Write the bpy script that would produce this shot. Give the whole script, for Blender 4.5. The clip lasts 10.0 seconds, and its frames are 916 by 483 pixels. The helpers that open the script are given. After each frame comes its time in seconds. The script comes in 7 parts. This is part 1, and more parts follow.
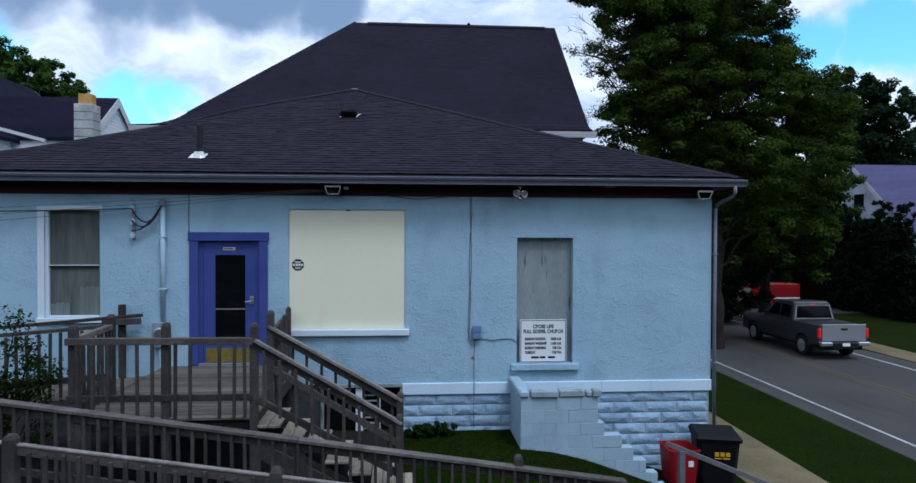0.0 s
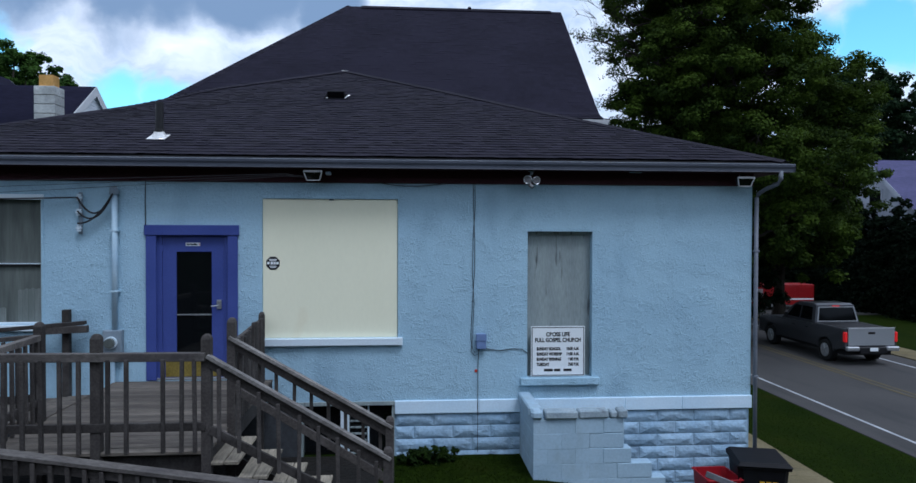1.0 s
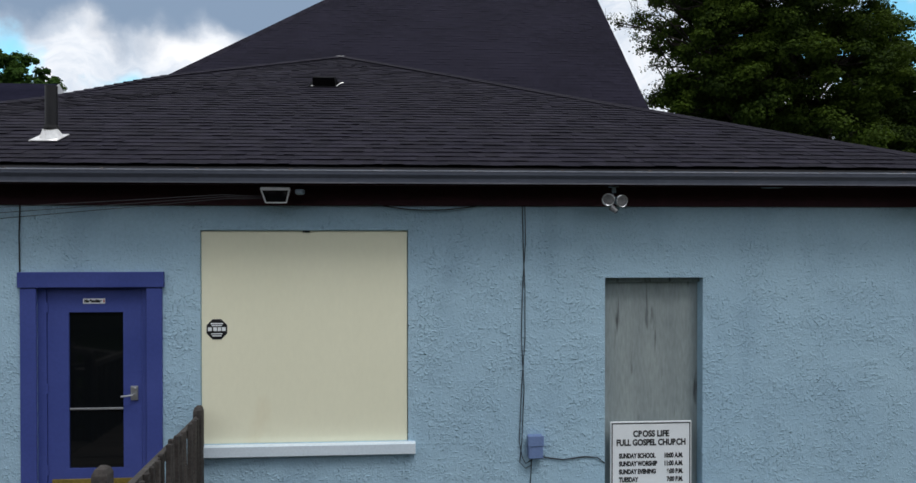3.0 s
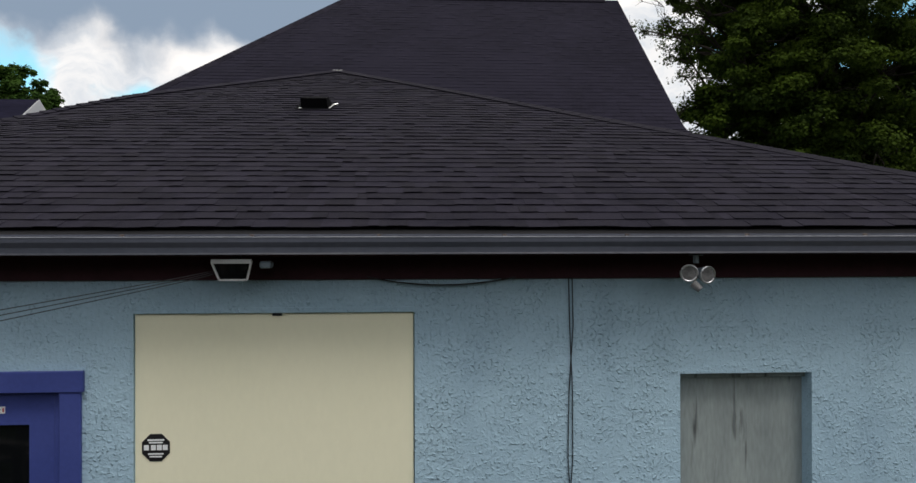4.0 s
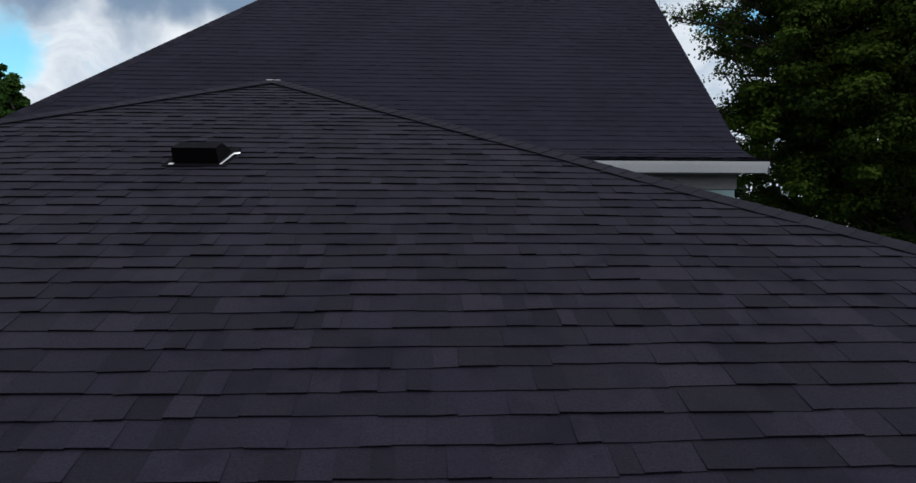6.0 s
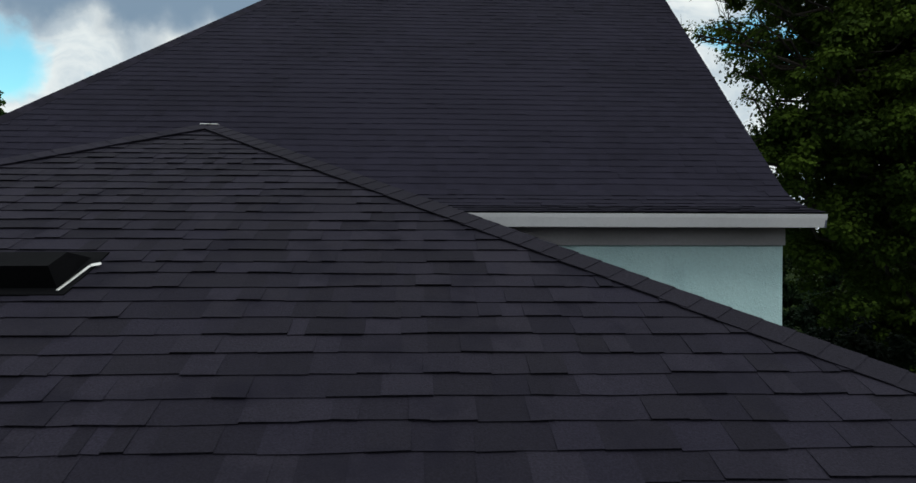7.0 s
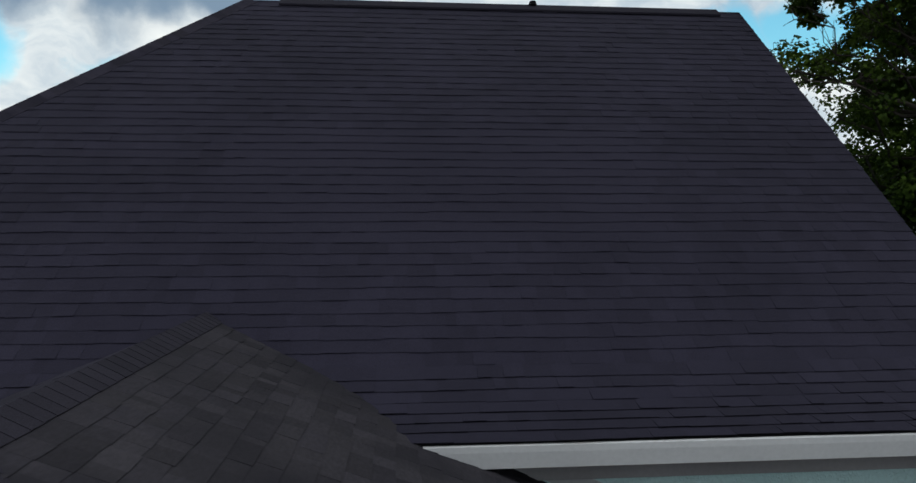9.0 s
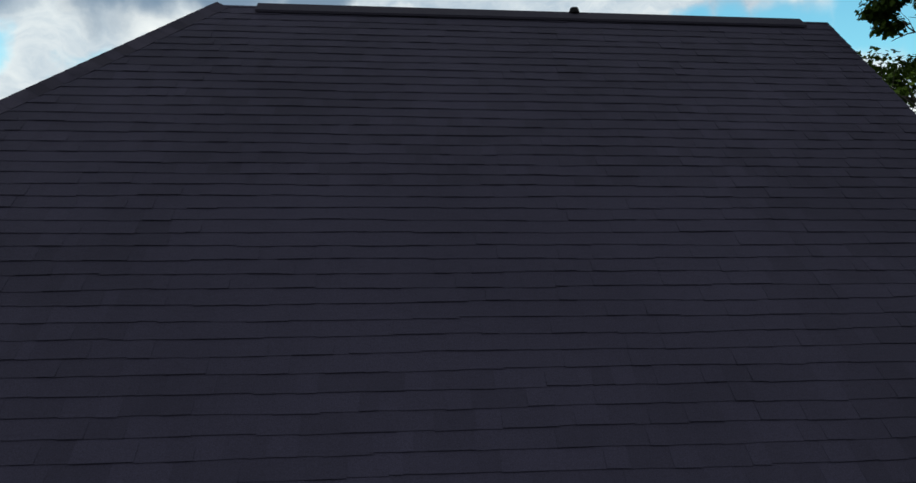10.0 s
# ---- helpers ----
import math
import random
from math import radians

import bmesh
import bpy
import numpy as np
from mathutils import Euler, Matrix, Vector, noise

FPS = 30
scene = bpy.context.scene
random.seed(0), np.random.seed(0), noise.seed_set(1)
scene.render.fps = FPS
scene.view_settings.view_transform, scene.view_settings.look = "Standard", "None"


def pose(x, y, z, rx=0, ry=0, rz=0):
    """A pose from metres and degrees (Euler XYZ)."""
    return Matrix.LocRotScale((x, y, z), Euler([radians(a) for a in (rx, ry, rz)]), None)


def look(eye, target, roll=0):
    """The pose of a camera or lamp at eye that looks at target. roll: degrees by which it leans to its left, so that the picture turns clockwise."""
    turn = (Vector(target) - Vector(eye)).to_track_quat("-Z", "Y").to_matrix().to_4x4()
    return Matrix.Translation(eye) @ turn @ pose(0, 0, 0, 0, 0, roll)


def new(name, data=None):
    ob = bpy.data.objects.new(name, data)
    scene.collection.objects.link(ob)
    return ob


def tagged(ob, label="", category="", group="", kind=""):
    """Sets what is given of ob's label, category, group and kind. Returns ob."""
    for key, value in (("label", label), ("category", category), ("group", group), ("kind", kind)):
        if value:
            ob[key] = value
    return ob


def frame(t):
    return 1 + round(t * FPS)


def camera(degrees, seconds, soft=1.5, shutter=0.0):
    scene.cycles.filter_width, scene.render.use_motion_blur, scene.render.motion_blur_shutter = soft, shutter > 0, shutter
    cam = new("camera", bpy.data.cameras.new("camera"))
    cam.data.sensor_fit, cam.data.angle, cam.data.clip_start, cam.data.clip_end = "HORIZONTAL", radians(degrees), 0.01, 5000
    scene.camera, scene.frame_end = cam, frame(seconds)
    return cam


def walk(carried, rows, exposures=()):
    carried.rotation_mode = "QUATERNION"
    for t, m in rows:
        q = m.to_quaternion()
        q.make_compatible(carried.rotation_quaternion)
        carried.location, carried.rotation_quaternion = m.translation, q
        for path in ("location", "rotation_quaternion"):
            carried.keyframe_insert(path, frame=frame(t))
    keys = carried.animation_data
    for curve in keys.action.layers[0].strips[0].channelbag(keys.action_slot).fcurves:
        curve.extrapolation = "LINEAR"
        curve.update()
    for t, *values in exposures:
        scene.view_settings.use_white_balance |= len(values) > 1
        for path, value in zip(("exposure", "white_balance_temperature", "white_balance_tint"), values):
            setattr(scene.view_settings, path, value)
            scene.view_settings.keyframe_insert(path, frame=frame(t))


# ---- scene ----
cam = camera(68.0, 10.0)
PATH = [
    (0, pose(-0.954, -12.151, 3.639, 89.093, -0.207, -4.436)),
    (0.5, pose(-0.883, -11.344, 3.597, 89.026, -0.209, -4.502)),
    (1, pose(-0.848, -10.473, 3.521, 89.122, -0.168, -4.467)),
    (1.5, pose(-0.863, -9.571, 3.471, 89.304, -0.160, -4.533)),
    (2, pose(-0.868, -8.659, 3.515, 89.478, -0.130, -4.386)),
    (3.5, pose(-0.902, -5.943, 4.236, 89.621, 0.103, -3.344)),
    (4, pose(-0.900, -5.067, 4.512, 90.191, 0.135, -3.065)),
    (4.5, pose(-0.853, -4.232, 4.838, 89.972, 0.053, -2.948)),
    (4.7, pose(-0.830, -3.844, 4.988, 89.051, 0.065, -3.354)),
    (4.8, pose(-0.820, -3.682, 5.050, 88.459, 0.082, -3.535)),
    (4.9, pose(-0.805, -3.519, 5.113, 87.756, 0.085, -3.718)),
    (5, pose(-0.783, -3.312, 5.181, 86.893, 0.063, -3.913)),
    (5.5, pose(-0.677, -2.443, 5.522, 87.476, 0.082, -3.580)),
    (6.8, pose(-0.369, -0.066, 6.347, 89.433, -0.136, -3.113)),
    (7, pose(-0.328, 0.343, 6.540, 89.347, -0.120, -3.224)),
    (7.5, pose(-0.252, 1.286, 7.017, 89.115, -0.114, -3.529)),
    (8, pose(-0.279, 2.165, 7.492, 88.649, 0.135, -4.090)),
    (8.5, pose(-0.416, 3.190, 8.033, 88.183, -0.135, -4.548)),
    (9, pose(-0.576, 4.334, 8.446, 88.342, 0.054, -4.745)),
    (9.5, pose(-0.611, 5.467, 8.888, 88.141, 0.310, -4.985)),
    (10, pose(-0.776, 6.622, 9.328, 87.904, -0.038, -5.319)),
]
EXPOSURES = [(0.0, -0.12, 5220, 12), (2.2, -0.12, 5200, 11), (3.5, -0.12, 6550, 12), (4.5, -0.12, 6480, 13), (5.0, -0.24, 6150, 14), (5.6, -0.34, 5850, 12), (7.0, -0.33, 6150, 4), (8.5, -0.32, 6120, 5), (10.0, -0.36, 6020, 4)]
walk(cam, PATH, EXPOSURES)

# ---- sky and sun ----
def build_world():
    w = bpy.data.worlds.new("sky")
    scene.world = w
    w.use_nodes = True
    nt = w.node_tree
    nt.nodes.clear()
    N, L = nt.nodes.new, nt.links.new
    out, bg = N("ShaderNodeOutputWorld"), N("ShaderNodeBackground")
    sky = N("ShaderNodeTexSky")
    sky.sky_type, sky.sun_disc = "NISHITA", False
    sky.sun_elevation, sky.sun_rotation = SUN_ELEVATION, SUN_ROTATION
    sky.air_density, sky.dust_density = 1.2, 0.6
    tint = N("ShaderNodeMix")
    tint.data_type, tint.blend_type = "RGBA", "MULTIPLY"
    tint.inputs[0].default_value = 1.0
    tint.inputs[7].default_value = (SKY * 1.0, SKY * 1.6, SKY * 1.45, 1)
    L(sky.outputs[0], tint.inputs[6])
    tc = N("ShaderNodeTexCoord")
    wob = N("ShaderNodeTexNoise")
    wob.inputs["Scale"].default_value, wob.inputs["Detail"].default_value = 9.0, 8.0
    L(tc.outputs["Generated"], wob.inputs["Vector"])
    half = N("ShaderNodeVectorMath")
    half.operation = "SUBTRACT"
    half.inputs[1].default_value = (0.5, 0.5, 0.5)
    L(wob.outputs["Color"], half.inputs[0])
    scl = N("ShaderNodeVectorMath")
    scl.operation = "SCALE"
    scl.inputs[3].default_value = 0.14
    L(half.outputs[0], scl.inputs[0])
    add = N("ShaderNodeVectorMath")
    L(tc.outputs["Generated"], add.inputs[0])
    L(scl.outputs[0], add.inputs[1])
    nrm = N("ShaderNodeVectorMath")
    nrm.operation = "NORMALIZE"
    L(add.outputs[0], nrm.inputs[0])

    def blob(d, outer, inner):
        dot = N("ShaderNodeVectorMath")
        dot.operation = "DOT_PRODUCT"
        dot.inputs[1].default_value = Vector(d).normalized()
        L(nrm.outputs[0], dot.inputs[0])
        m = N("ShaderNodeMapRange")
        m.interpolation_type = "SMOOTHSTEP"
        m.inputs[1].default_value, m.inputs[2].default_value = math.cos(radians(outer)), math.cos(radians(inner))
        L(dot.outputs["Value"], m.inputs[0])
        return m.outputs[0]

    def both(op, a, b):
        m = N("ShaderNodeMath")
        m.operation, m.use_clamp = op, True
        L(a, m.inputs[0])
        if hasattr(b, "links"):
            L(b, m.inputs[1])
        else:
            m.inputs[1].default_value = b
        return m.outputs[0]

    # broken cloud: a large field, with some open gaps of blue and a darker belly
    puff = N("ShaderNodeTexNoise")
    puff.inputs["Scale"].default_value, puff.inputs["Detail"].default_value, puff.inputs["Roughness"].default_value = 6.0, 9.0, 0.58
    sq = N("ShaderNodeMapping")
    sq.inputs["Scale"].default_value = (1.0, 1.0, 2.2)
    L(nrm.outputs[0], sq.inputs[0])
    L(sq.outputs[0], puff.inputs["Vector"])
    gap = blob(GAPS[0][0], *GAPS[0][1:])
    for g in GAPS[1:]:
        gap = both("MAXIMUM", gap, blob(g[0], *g[1:]))
    belly = blob(BELLY[0][0], *BELLY[0][1:])
    for g in BELLY[1:]:
        belly = both("MAXIMUM", belly, blob(g[0], *g[1:]))
    ramp = N("ShaderNodeMapRange")
    ramp.inputs[1].default_value, ramp.inputs[2].default_value = 0.35, 0.65
    ramp.inputs[3].default_value, ramp.inputs[4].default_value = 0.0, 1.0
    L(puff.outputs["Fac"], ramp.inputs[0])
    white = N("ShaderNodeMix")
    white.data_type = "RGBA"
    white.inputs[6].default_value, white.inputs[7].default_value = (*CLOUD_GREY, 1), (*CLOUD_WHITE, 1)
    L(ramp.outputs[0], white.inputs[0])
    dark = N("ShaderNodeMix")
    dark.data_type = "RGBA"
    dark.inputs[7].default_value = (*CLOUD_BELLY, 1)
    L(belly, dark.inputs[0])
    L(white.outputs[2], dark.inputs[6])
    mix = N("ShaderNodeMix")
    mix.data_type = "RGBA"
    L(gap, mix.inputs[0])
    L(dark.outputs[2], mix.inputs[6])
    L(tint.outputs[2], mix.inputs[7])
    L(mix.outputs[2], bg.inputs[0])
    bg.inputs[1].default_value = SKY_STRENGTH
    L(bg.outputs[0], out.inputs[0])


SUN_ELEVATION, SUN_ROTATION = radians(60), radians(152)
SKY, SKY_STRENGTH = 0.122, 1.15
CLOUD_WHITE, CLOUD_GREY, CLOUD_BELLY = (1.18, 1.13, 1.05), (0.52, 0.60, 0.68), (0.25, 0.33, 0.43)
GAPS = [((-0.482, 0.852, 0.205), 3.1, 1.3), ((-0.365, 0.915, 0.170), 3.2, 1.0), ((-0.32, 0.934, 0.160), 2.2, 0.4), ((0.395, 0.885, 0.243), 2.2, 0.6), ((0.445, 0.862, 0.246), 3.0, 1.2), ((0.50, 0.832, 0.240), 3.4, 1.6), ((0.565, 0.792, 0.230), 4.0, 2.2), ((0.64, 0.74, 0.215), 4.8, 3.0)]
BELLY = [((-0.34, 0.86, 0.38), 9.5, 6.0), ((-0.45, 0.83, 0.335), 6.0, 3.0), ((-0.20, 0.90, 0.36), 7.0, 3.5), ((-0.36, 0.88, 0.305), 4.6, 2.2), ((-0.24, 0.92, 0.315), 4.4, 2.0), ((-0.12, 0.94, 0.32), 4.0, 1.8), ((-0.47, 0.83, 0.305), 4.2, 2.2)]
build_world()
sun = new("sun", bpy.data.lights.new("sun", "SUN"))
sun.data.energy, sun.data.angle, sun.data.color = 1.5, radians(20), (1.0, 0.96, 0.9)
az = SUN_ROTATION
sun.matrix_world = look((0, 0, 0), (-math.sin(az) * math.cos(SUN_ELEVATION), -math.cos(az) * math.cos(SUN_ELEVATION), -math.sin(SUN_ELEVATION)))


# ---- materials ----
def surface(name, a, b, big=0.6, small=25.0, rough=0.8, bump=0.3, metal=0.0, grain=0.25, vary=0.0, island=False, stretch=(1, 1, 1), spec=0.3, depth=0.01, stain=None, local=False, tone=0.0):
    """A painted, cast or grown surface: two colours mixed at a large scale, grain at a small one, relief from the grain, and a change from piece to piece."""
    m = bpy.data.materials.new(name)
    m.use_nodes = True
    nt = m.node_tree
    N, L = nt.nodes.new, nt.links.new
    bsdf = nt.nodes["Principled BSDF"]
    bsdf.inputs["Roughness"].default_value, bsdf.inputs["Metallic"].default_value = rough, metal
    bsdf.inputs["Specular IOR Level"].default_value = spec
    if local:
        pos = N("ShaderNodeTexCoord").outputs["Object"]
    else:
        pos = N("ShaderNodeNewGeometry").outputs["Position"]
    mp = N("ShaderNodeMapping")
    mp.inputs["Scale"].default_value = stretch
    L(pos, mp.inputs[0])
    n1, n2 = N("ShaderNodeTexNoise"), N("ShaderNodeTexNoise")
    n1.inputs["Scale"].default_value, n1.inputs["Detail"].default_value = big, 5
    n2.inputs["Scale"].default_value, n2.inputs["Detail"].default_value = small, 5
    L(mp.outputs[0], n1.inputs[0])
    L(mp.outputs[0], n2.inputs[0])
    r = N("ShaderNodeMapRange")
    r.inputs[1].default_value, r.inputs[2].default_value = 0.35, 0.65
    L(n1.outputs[0], r.inputs[0])
    mix = N("ShaderNodeMix")
    mix.data_type = "RGBA"
    mix.inputs[6].default_value, mix.inputs[7].default_value = (*a, 1), (*b, 1)
    fac = r.outputs[0]
    if tone:
        pick = N("ShaderNodeNewGeometry").outputs["Random Per Island"] if island else N("ShaderNodeObjectInfo").outputs["Random"]
        many, frac, blend = N("ShaderNodeMath"), N("ShaderNodeMath"), N("ShaderNodeMix")
        many.operation, frac.operation, many.inputs[1].default_value = "MULTIPLY", "FRACT", 13.7
        L(pick, many.inputs[0])
        L(many.outputs[0], frac.inputs[0])
        blend.inputs[0].default_value = tone
        L(fac, blend.inputs[2])
        L(frac.outputs[0], blend.inputs[3])
        fac = blend.outputs[0]
    L(fac, mix.inputs[0])
    g = N("ShaderNodeMapRange")
    g.inputs[1].default_value, g.inputs[2].default_value = 0.3, 0.7
    g.inputs[3].default_value, g.inputs[4].default_value = 1 - grain, 1 + grain
    L(n2.outputs[0], g.inputs[0])
    value = g.outputs[0]
    if vary:
        rnd = N("ShaderNodeNewGeometry").outputs["Random Per Island"] if island else N("ShaderNodeObjectInfo").outputs["Random"]
        v = N("ShaderNodeMapRange")
        v.inputs[3].default_value, v.inputs[4].default_value = 1 - vary, 1 + vary
        L(rnd, v.inputs[0])
        mul = N("ShaderNodeMath")
        mul.operation = "MULTIPLY"
        L(value, mul.inputs[0])
        L(v.outputs[0], mul.inputs[1])
        value = mul.outputs[0]
    sc = N("ShaderNodeVectorMath")
    sc.operation = "SCALE"
    L(mix.outputs[2], sc.inputs[0])
    L(value, sc.inputs[3])
    col = sc.outputs[0]
    if stain:
        scol, sscale, lo, hi, sstretch = stain
        sm = N("ShaderNodeMapping")
        sm.inputs["Scale"].default_value = sstretch
        L(pos, sm.inputs[0])
        sn = N("ShaderNodeTexNoise")
        sn.inputs["Scale"].default_value, sn.inputs["Detail"].default_value = sscale, 6
        L(sm.outputs[0], sn.inputs[0])
        sr = N("ShaderNodeMapRange")
        sr.inputs[1].default_value, sr.inputs[2].default_value = lo, hi
        L(sn.outputs[0], sr.inputs[0])
        smix = N("ShaderNodeMix")
        smix.data_type = "RGBA"
        smix.inputs[7].default_value = (*scol, 1)
        L(sr.outputs[0], smix.inputs[0])
        L(col, smix.inputs[6])
        col = smix.outputs[2]
    L(col, bsdf.inputs["Base Color"])
    if bump:
        bp = N("ShaderNodeBump")
        bp.inputs["Strength"].default_value, bp.inputs["Distance"].default_value = bump, depth
        L(n2.outputs[0], bp.inputs["Height"])
        L(bp.outputs[0], bsdf.inputs["Normal"])
    return m


def stucco(name, a, b, depth=0.0105):
    """Trowelled stucco: patches of rough knocked-down relief between smoother ones, under paint that has faded unevenly."""
    m = surface(name, a, b, big=0.7, small=30, rough=0.75, bump=0.0, grain=0.05, stain=((a[0] * 0.72, a[1] * 0.74, a[2] * 0.78), 1.3, 0.55, 0.85, (1, 1, 0.45)))
    nt = m.node_tree
    N, L = nt.nodes.new, nt.links.new
    pos = N("ShaderNodeNewGeometry").outputs["Position"]
    lump, fine, where, roll = N("ShaderNodeTexNoise"), N("ShaderNodeTexNoise"), N("ShaderNodeTexNoise"), N("ShaderNodeTexNoise")
    roll.inputs["Scale"].default_value, roll.inputs["Detail"].default_value = 20.0, 4.0
    lump.inputs["Scale"].default_value, lump.inputs["Detail"].default_value, lump.inputs["Roughness"].default_value = 44.0, 2.0, 0.45
    fine.inputs["Scale"].default_value, fine.inputs["Detail"].default_value = 70.0, 3.0
    where.inputs["Scale"].default_value, where.inputs["Detail"].default_value, where.inputs["Roughness"].default_value = 3.2, 5.0, 0.65
    for n in (lump, fine, where, roll):
        L(pos, n.inputs[0])
    edge = N("ShaderNodeMapRange")
    edge.interpolation_type = "SMOOTHSTEP"
    edge.inputs[1].default_value, edge.inputs[2].default_value = 0.50, 0.74
    L(lump.outputs[0], edge.inputs[0])
    amount = N("ShaderNodeMapRange")
    amount.inputs[1].default_value, amount.inputs[2].default_value = 0.44, 0.60
    amount.inputs[3].default_value, amount.inputs[4].default_value = 0.30, 1.0
    L(where.outputs[0], amount.inputs[0])
    sm = N("ShaderNodeMath")
    sm.operation = "MULTIPLY_ADD"
    sm.inputs[1].default_value = 1.3
    L(roll.outputs[0], sm.inputs[0])
    L(edge.outputs[0], sm.inputs[2])
    mul = N("ShaderNodeMath")
    mul.operation = "MULTIPLY"
    L(sm.outputs[0], mul.inputs[0])
    L(amount.outputs[0], mul.inputs[1])
    ad = N("ShaderNodeMath")
    ad.operation = "MULTIPLY_ADD"
    ad.inputs[1].default_value = 0.12
    L(fine.outputs[0], ad.inputs[0])
    L(mul.outputs[0], ad.inputs[2])
    bp = N("ShaderNodeBump")
    bp.inputs["Strength"].default_value, bp.inputs["Distance"].default_value = 1.0, depth
    L(ad.outputs[0], bp.inputs["Height"])
    L(bp.outputs[0], nt.nodes["Principled BSDF"].inputs["Normal"])
    return m


def glass(name, tint=(0.02, 0.025, 0.03)):
    m = bpy.data.materials.new(name)
    m.use_nodes = True
    b = m.node_tree.nodes["Principled BSDF"]
    b.inputs["Base Color"].default_value = (*tint, 1)
    b.inputs["Roughness"].default_value, b.inputs["IOR"].default_value = 0.05, 1.5
    b.inputs["Transmission Weight"].default_value = 0.0
    return m


def leaf_material(name, a, b, spread=0.9):
    m = bpy.data.materials.new(name)
    m.use_nodes = True
    nt = m.node_tree
    N, L = nt.nodes.new, nt.links.new
    bsdf = nt.nodes["Principled BSDF"]
    geo = N("ShaderNodeNewGeometry")
    mix = N("ShaderNodeMix")
    mix.data_type = "RGBA"
    mix.inputs[6].default_value, mix.inputs[7].default_value = (*a, 1), (*b, 1)
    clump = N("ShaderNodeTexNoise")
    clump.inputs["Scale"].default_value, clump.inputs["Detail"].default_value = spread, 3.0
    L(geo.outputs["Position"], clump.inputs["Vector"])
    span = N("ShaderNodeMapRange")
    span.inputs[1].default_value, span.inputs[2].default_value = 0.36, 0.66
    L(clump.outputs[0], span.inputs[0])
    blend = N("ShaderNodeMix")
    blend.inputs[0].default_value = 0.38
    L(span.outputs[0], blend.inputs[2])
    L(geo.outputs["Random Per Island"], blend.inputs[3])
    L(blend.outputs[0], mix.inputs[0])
    L(mix.outputs[2], bsdf.inputs["Base Color"])
    bsdf.inputs["Roughness"].default_value, bsdf.inputs["Specular IOR Level"].default_value = 0.7, 0.08
    tr = N("ShaderNodeBsdfTranslucent")
    L(mix.outputs[2], tr.inputs[0])
    ms = N("ShaderNodeMixShader")
    ms.inputs[0].default_value = 0.3
    L(bsdf.outputs[0], ms.inputs[1])
    L(tr.outputs[0], ms.inputs[2])
    L(ms.outputs[0], nt.nodes["Material Output"].inputs[0])
    return m


def lit(name, col, strength):
    m = bpy.data.materials.new(name)
    m.use_nodes = True
    b = m.node_tree.nodes["Principled BSDF"]
    b.inputs["Base Color"].default_value = (*col, 1)
    b.inputs["Emission Color"].default_value, b.inputs["Emission Strength"].default_value = (*col, 1), strength
    return m


STUCCO = stucco("stucco_blue", (0.345, 0.505, 0.63), (0.39, 0.56, 0.68))
STUCCO_MINT = stucco("stucco_mint", (0.43, 0.605, 0.62), (0.48, 0.65, 0.66), 0.007)
BLOCK_PAINT = surface("painted_block", (0.29, 0.42, 0.56), (0.36, 0.49, 0.62), big=2.5, small=22, rough=0.7, bump=0.6, grain=0.12, vary=0.10, stain=((0.16, 0.22, 0.30), 3.0, 0.56, 0.8, (1, 1, 1.5)))
BAND_WHITE = surface("band_paint", (0.58, 0.74, 0.88), (0.66, 0.80, 0.92), big=1.5, small=30, rough=0.6, bump=0.15, grain=0.05)
TRIM_WHITE = surface("white_trim", (0.62, 0.72, 0.80), (0.70, 0.78, 0.84), big=1.0, small=40, rough=0.55, bump=0.1, grain=0.05)
FASCIA_WHITE = surface("white_fascia", (0.50, 0.50, 0.52), (0.58, 0.58, 0.60), big=0.8, small=30, rough=0.5, bump=0.05, grain=0.04)
FRIEZE_GREY = surface("grey_frieze", (0.25, 0.238, 0.25), (0.31, 0.295, 0.31), big=0.8, small=30, rough=0.6, bump=0.05, grain=0.05)
CREAM = surface("cream_plywood", (0.845, 0.83, 0.63), (0.87, 0.85, 0.65), big=0.6, small=18, rough=0.5, bump=0.05, grain=0.012, stretch=(1.6, 1.6, 0.7), stain=((0.66, 0.52, 0.30), 1.1, 0.58, 0.9, (1, 1, 0.5)))
GREY_BOARD = surface("weathered_board", (0.24, 0.28, 0.285), (0.30, 0.345, 0.345), big=1.2, small=14, rough=0.8, bump=0.25, grain=0.12, stretch=(3, 1, 0.6), stain=((0.085, 0.095, 0.10), 7.0, 0.60, 0.68, (1.6, 1, 0.16)))
DOOR_BLUE = surface("blue_door_paint", (0.044, 0.064, 0.25), (0.058, 0.080, 0.29), big=1.5, small=30, rough=0.5, bump=0.05, grain=0.06)
KICK = surface("brass_kick_plate", (0.20, 0.15, 0.03), (0.26, 0.20, 0.05), big=3, small=40, rough=0.5, bump=0.05, metal=0.3)
DARK_GLASS = glass("dark_glass", (0.004, 0.005, 0.006))
CAR_GLASS = glass("car_glass", (0.003, 0.0035, 0.004))
CAR_GLASS.node_tree.nodes["Principled BSDF"].inputs["Specular IOR Level"].default_value = 0.15
CURTAIN_GLASS = surface("curtained_glass", (0.085, 0.095, 0.090), (0.14, 0.155, 0.145), big=1.2, small=8, rough=0.12, bump=0.0, grain=0.12, stretch=(4, 1, 0.4))
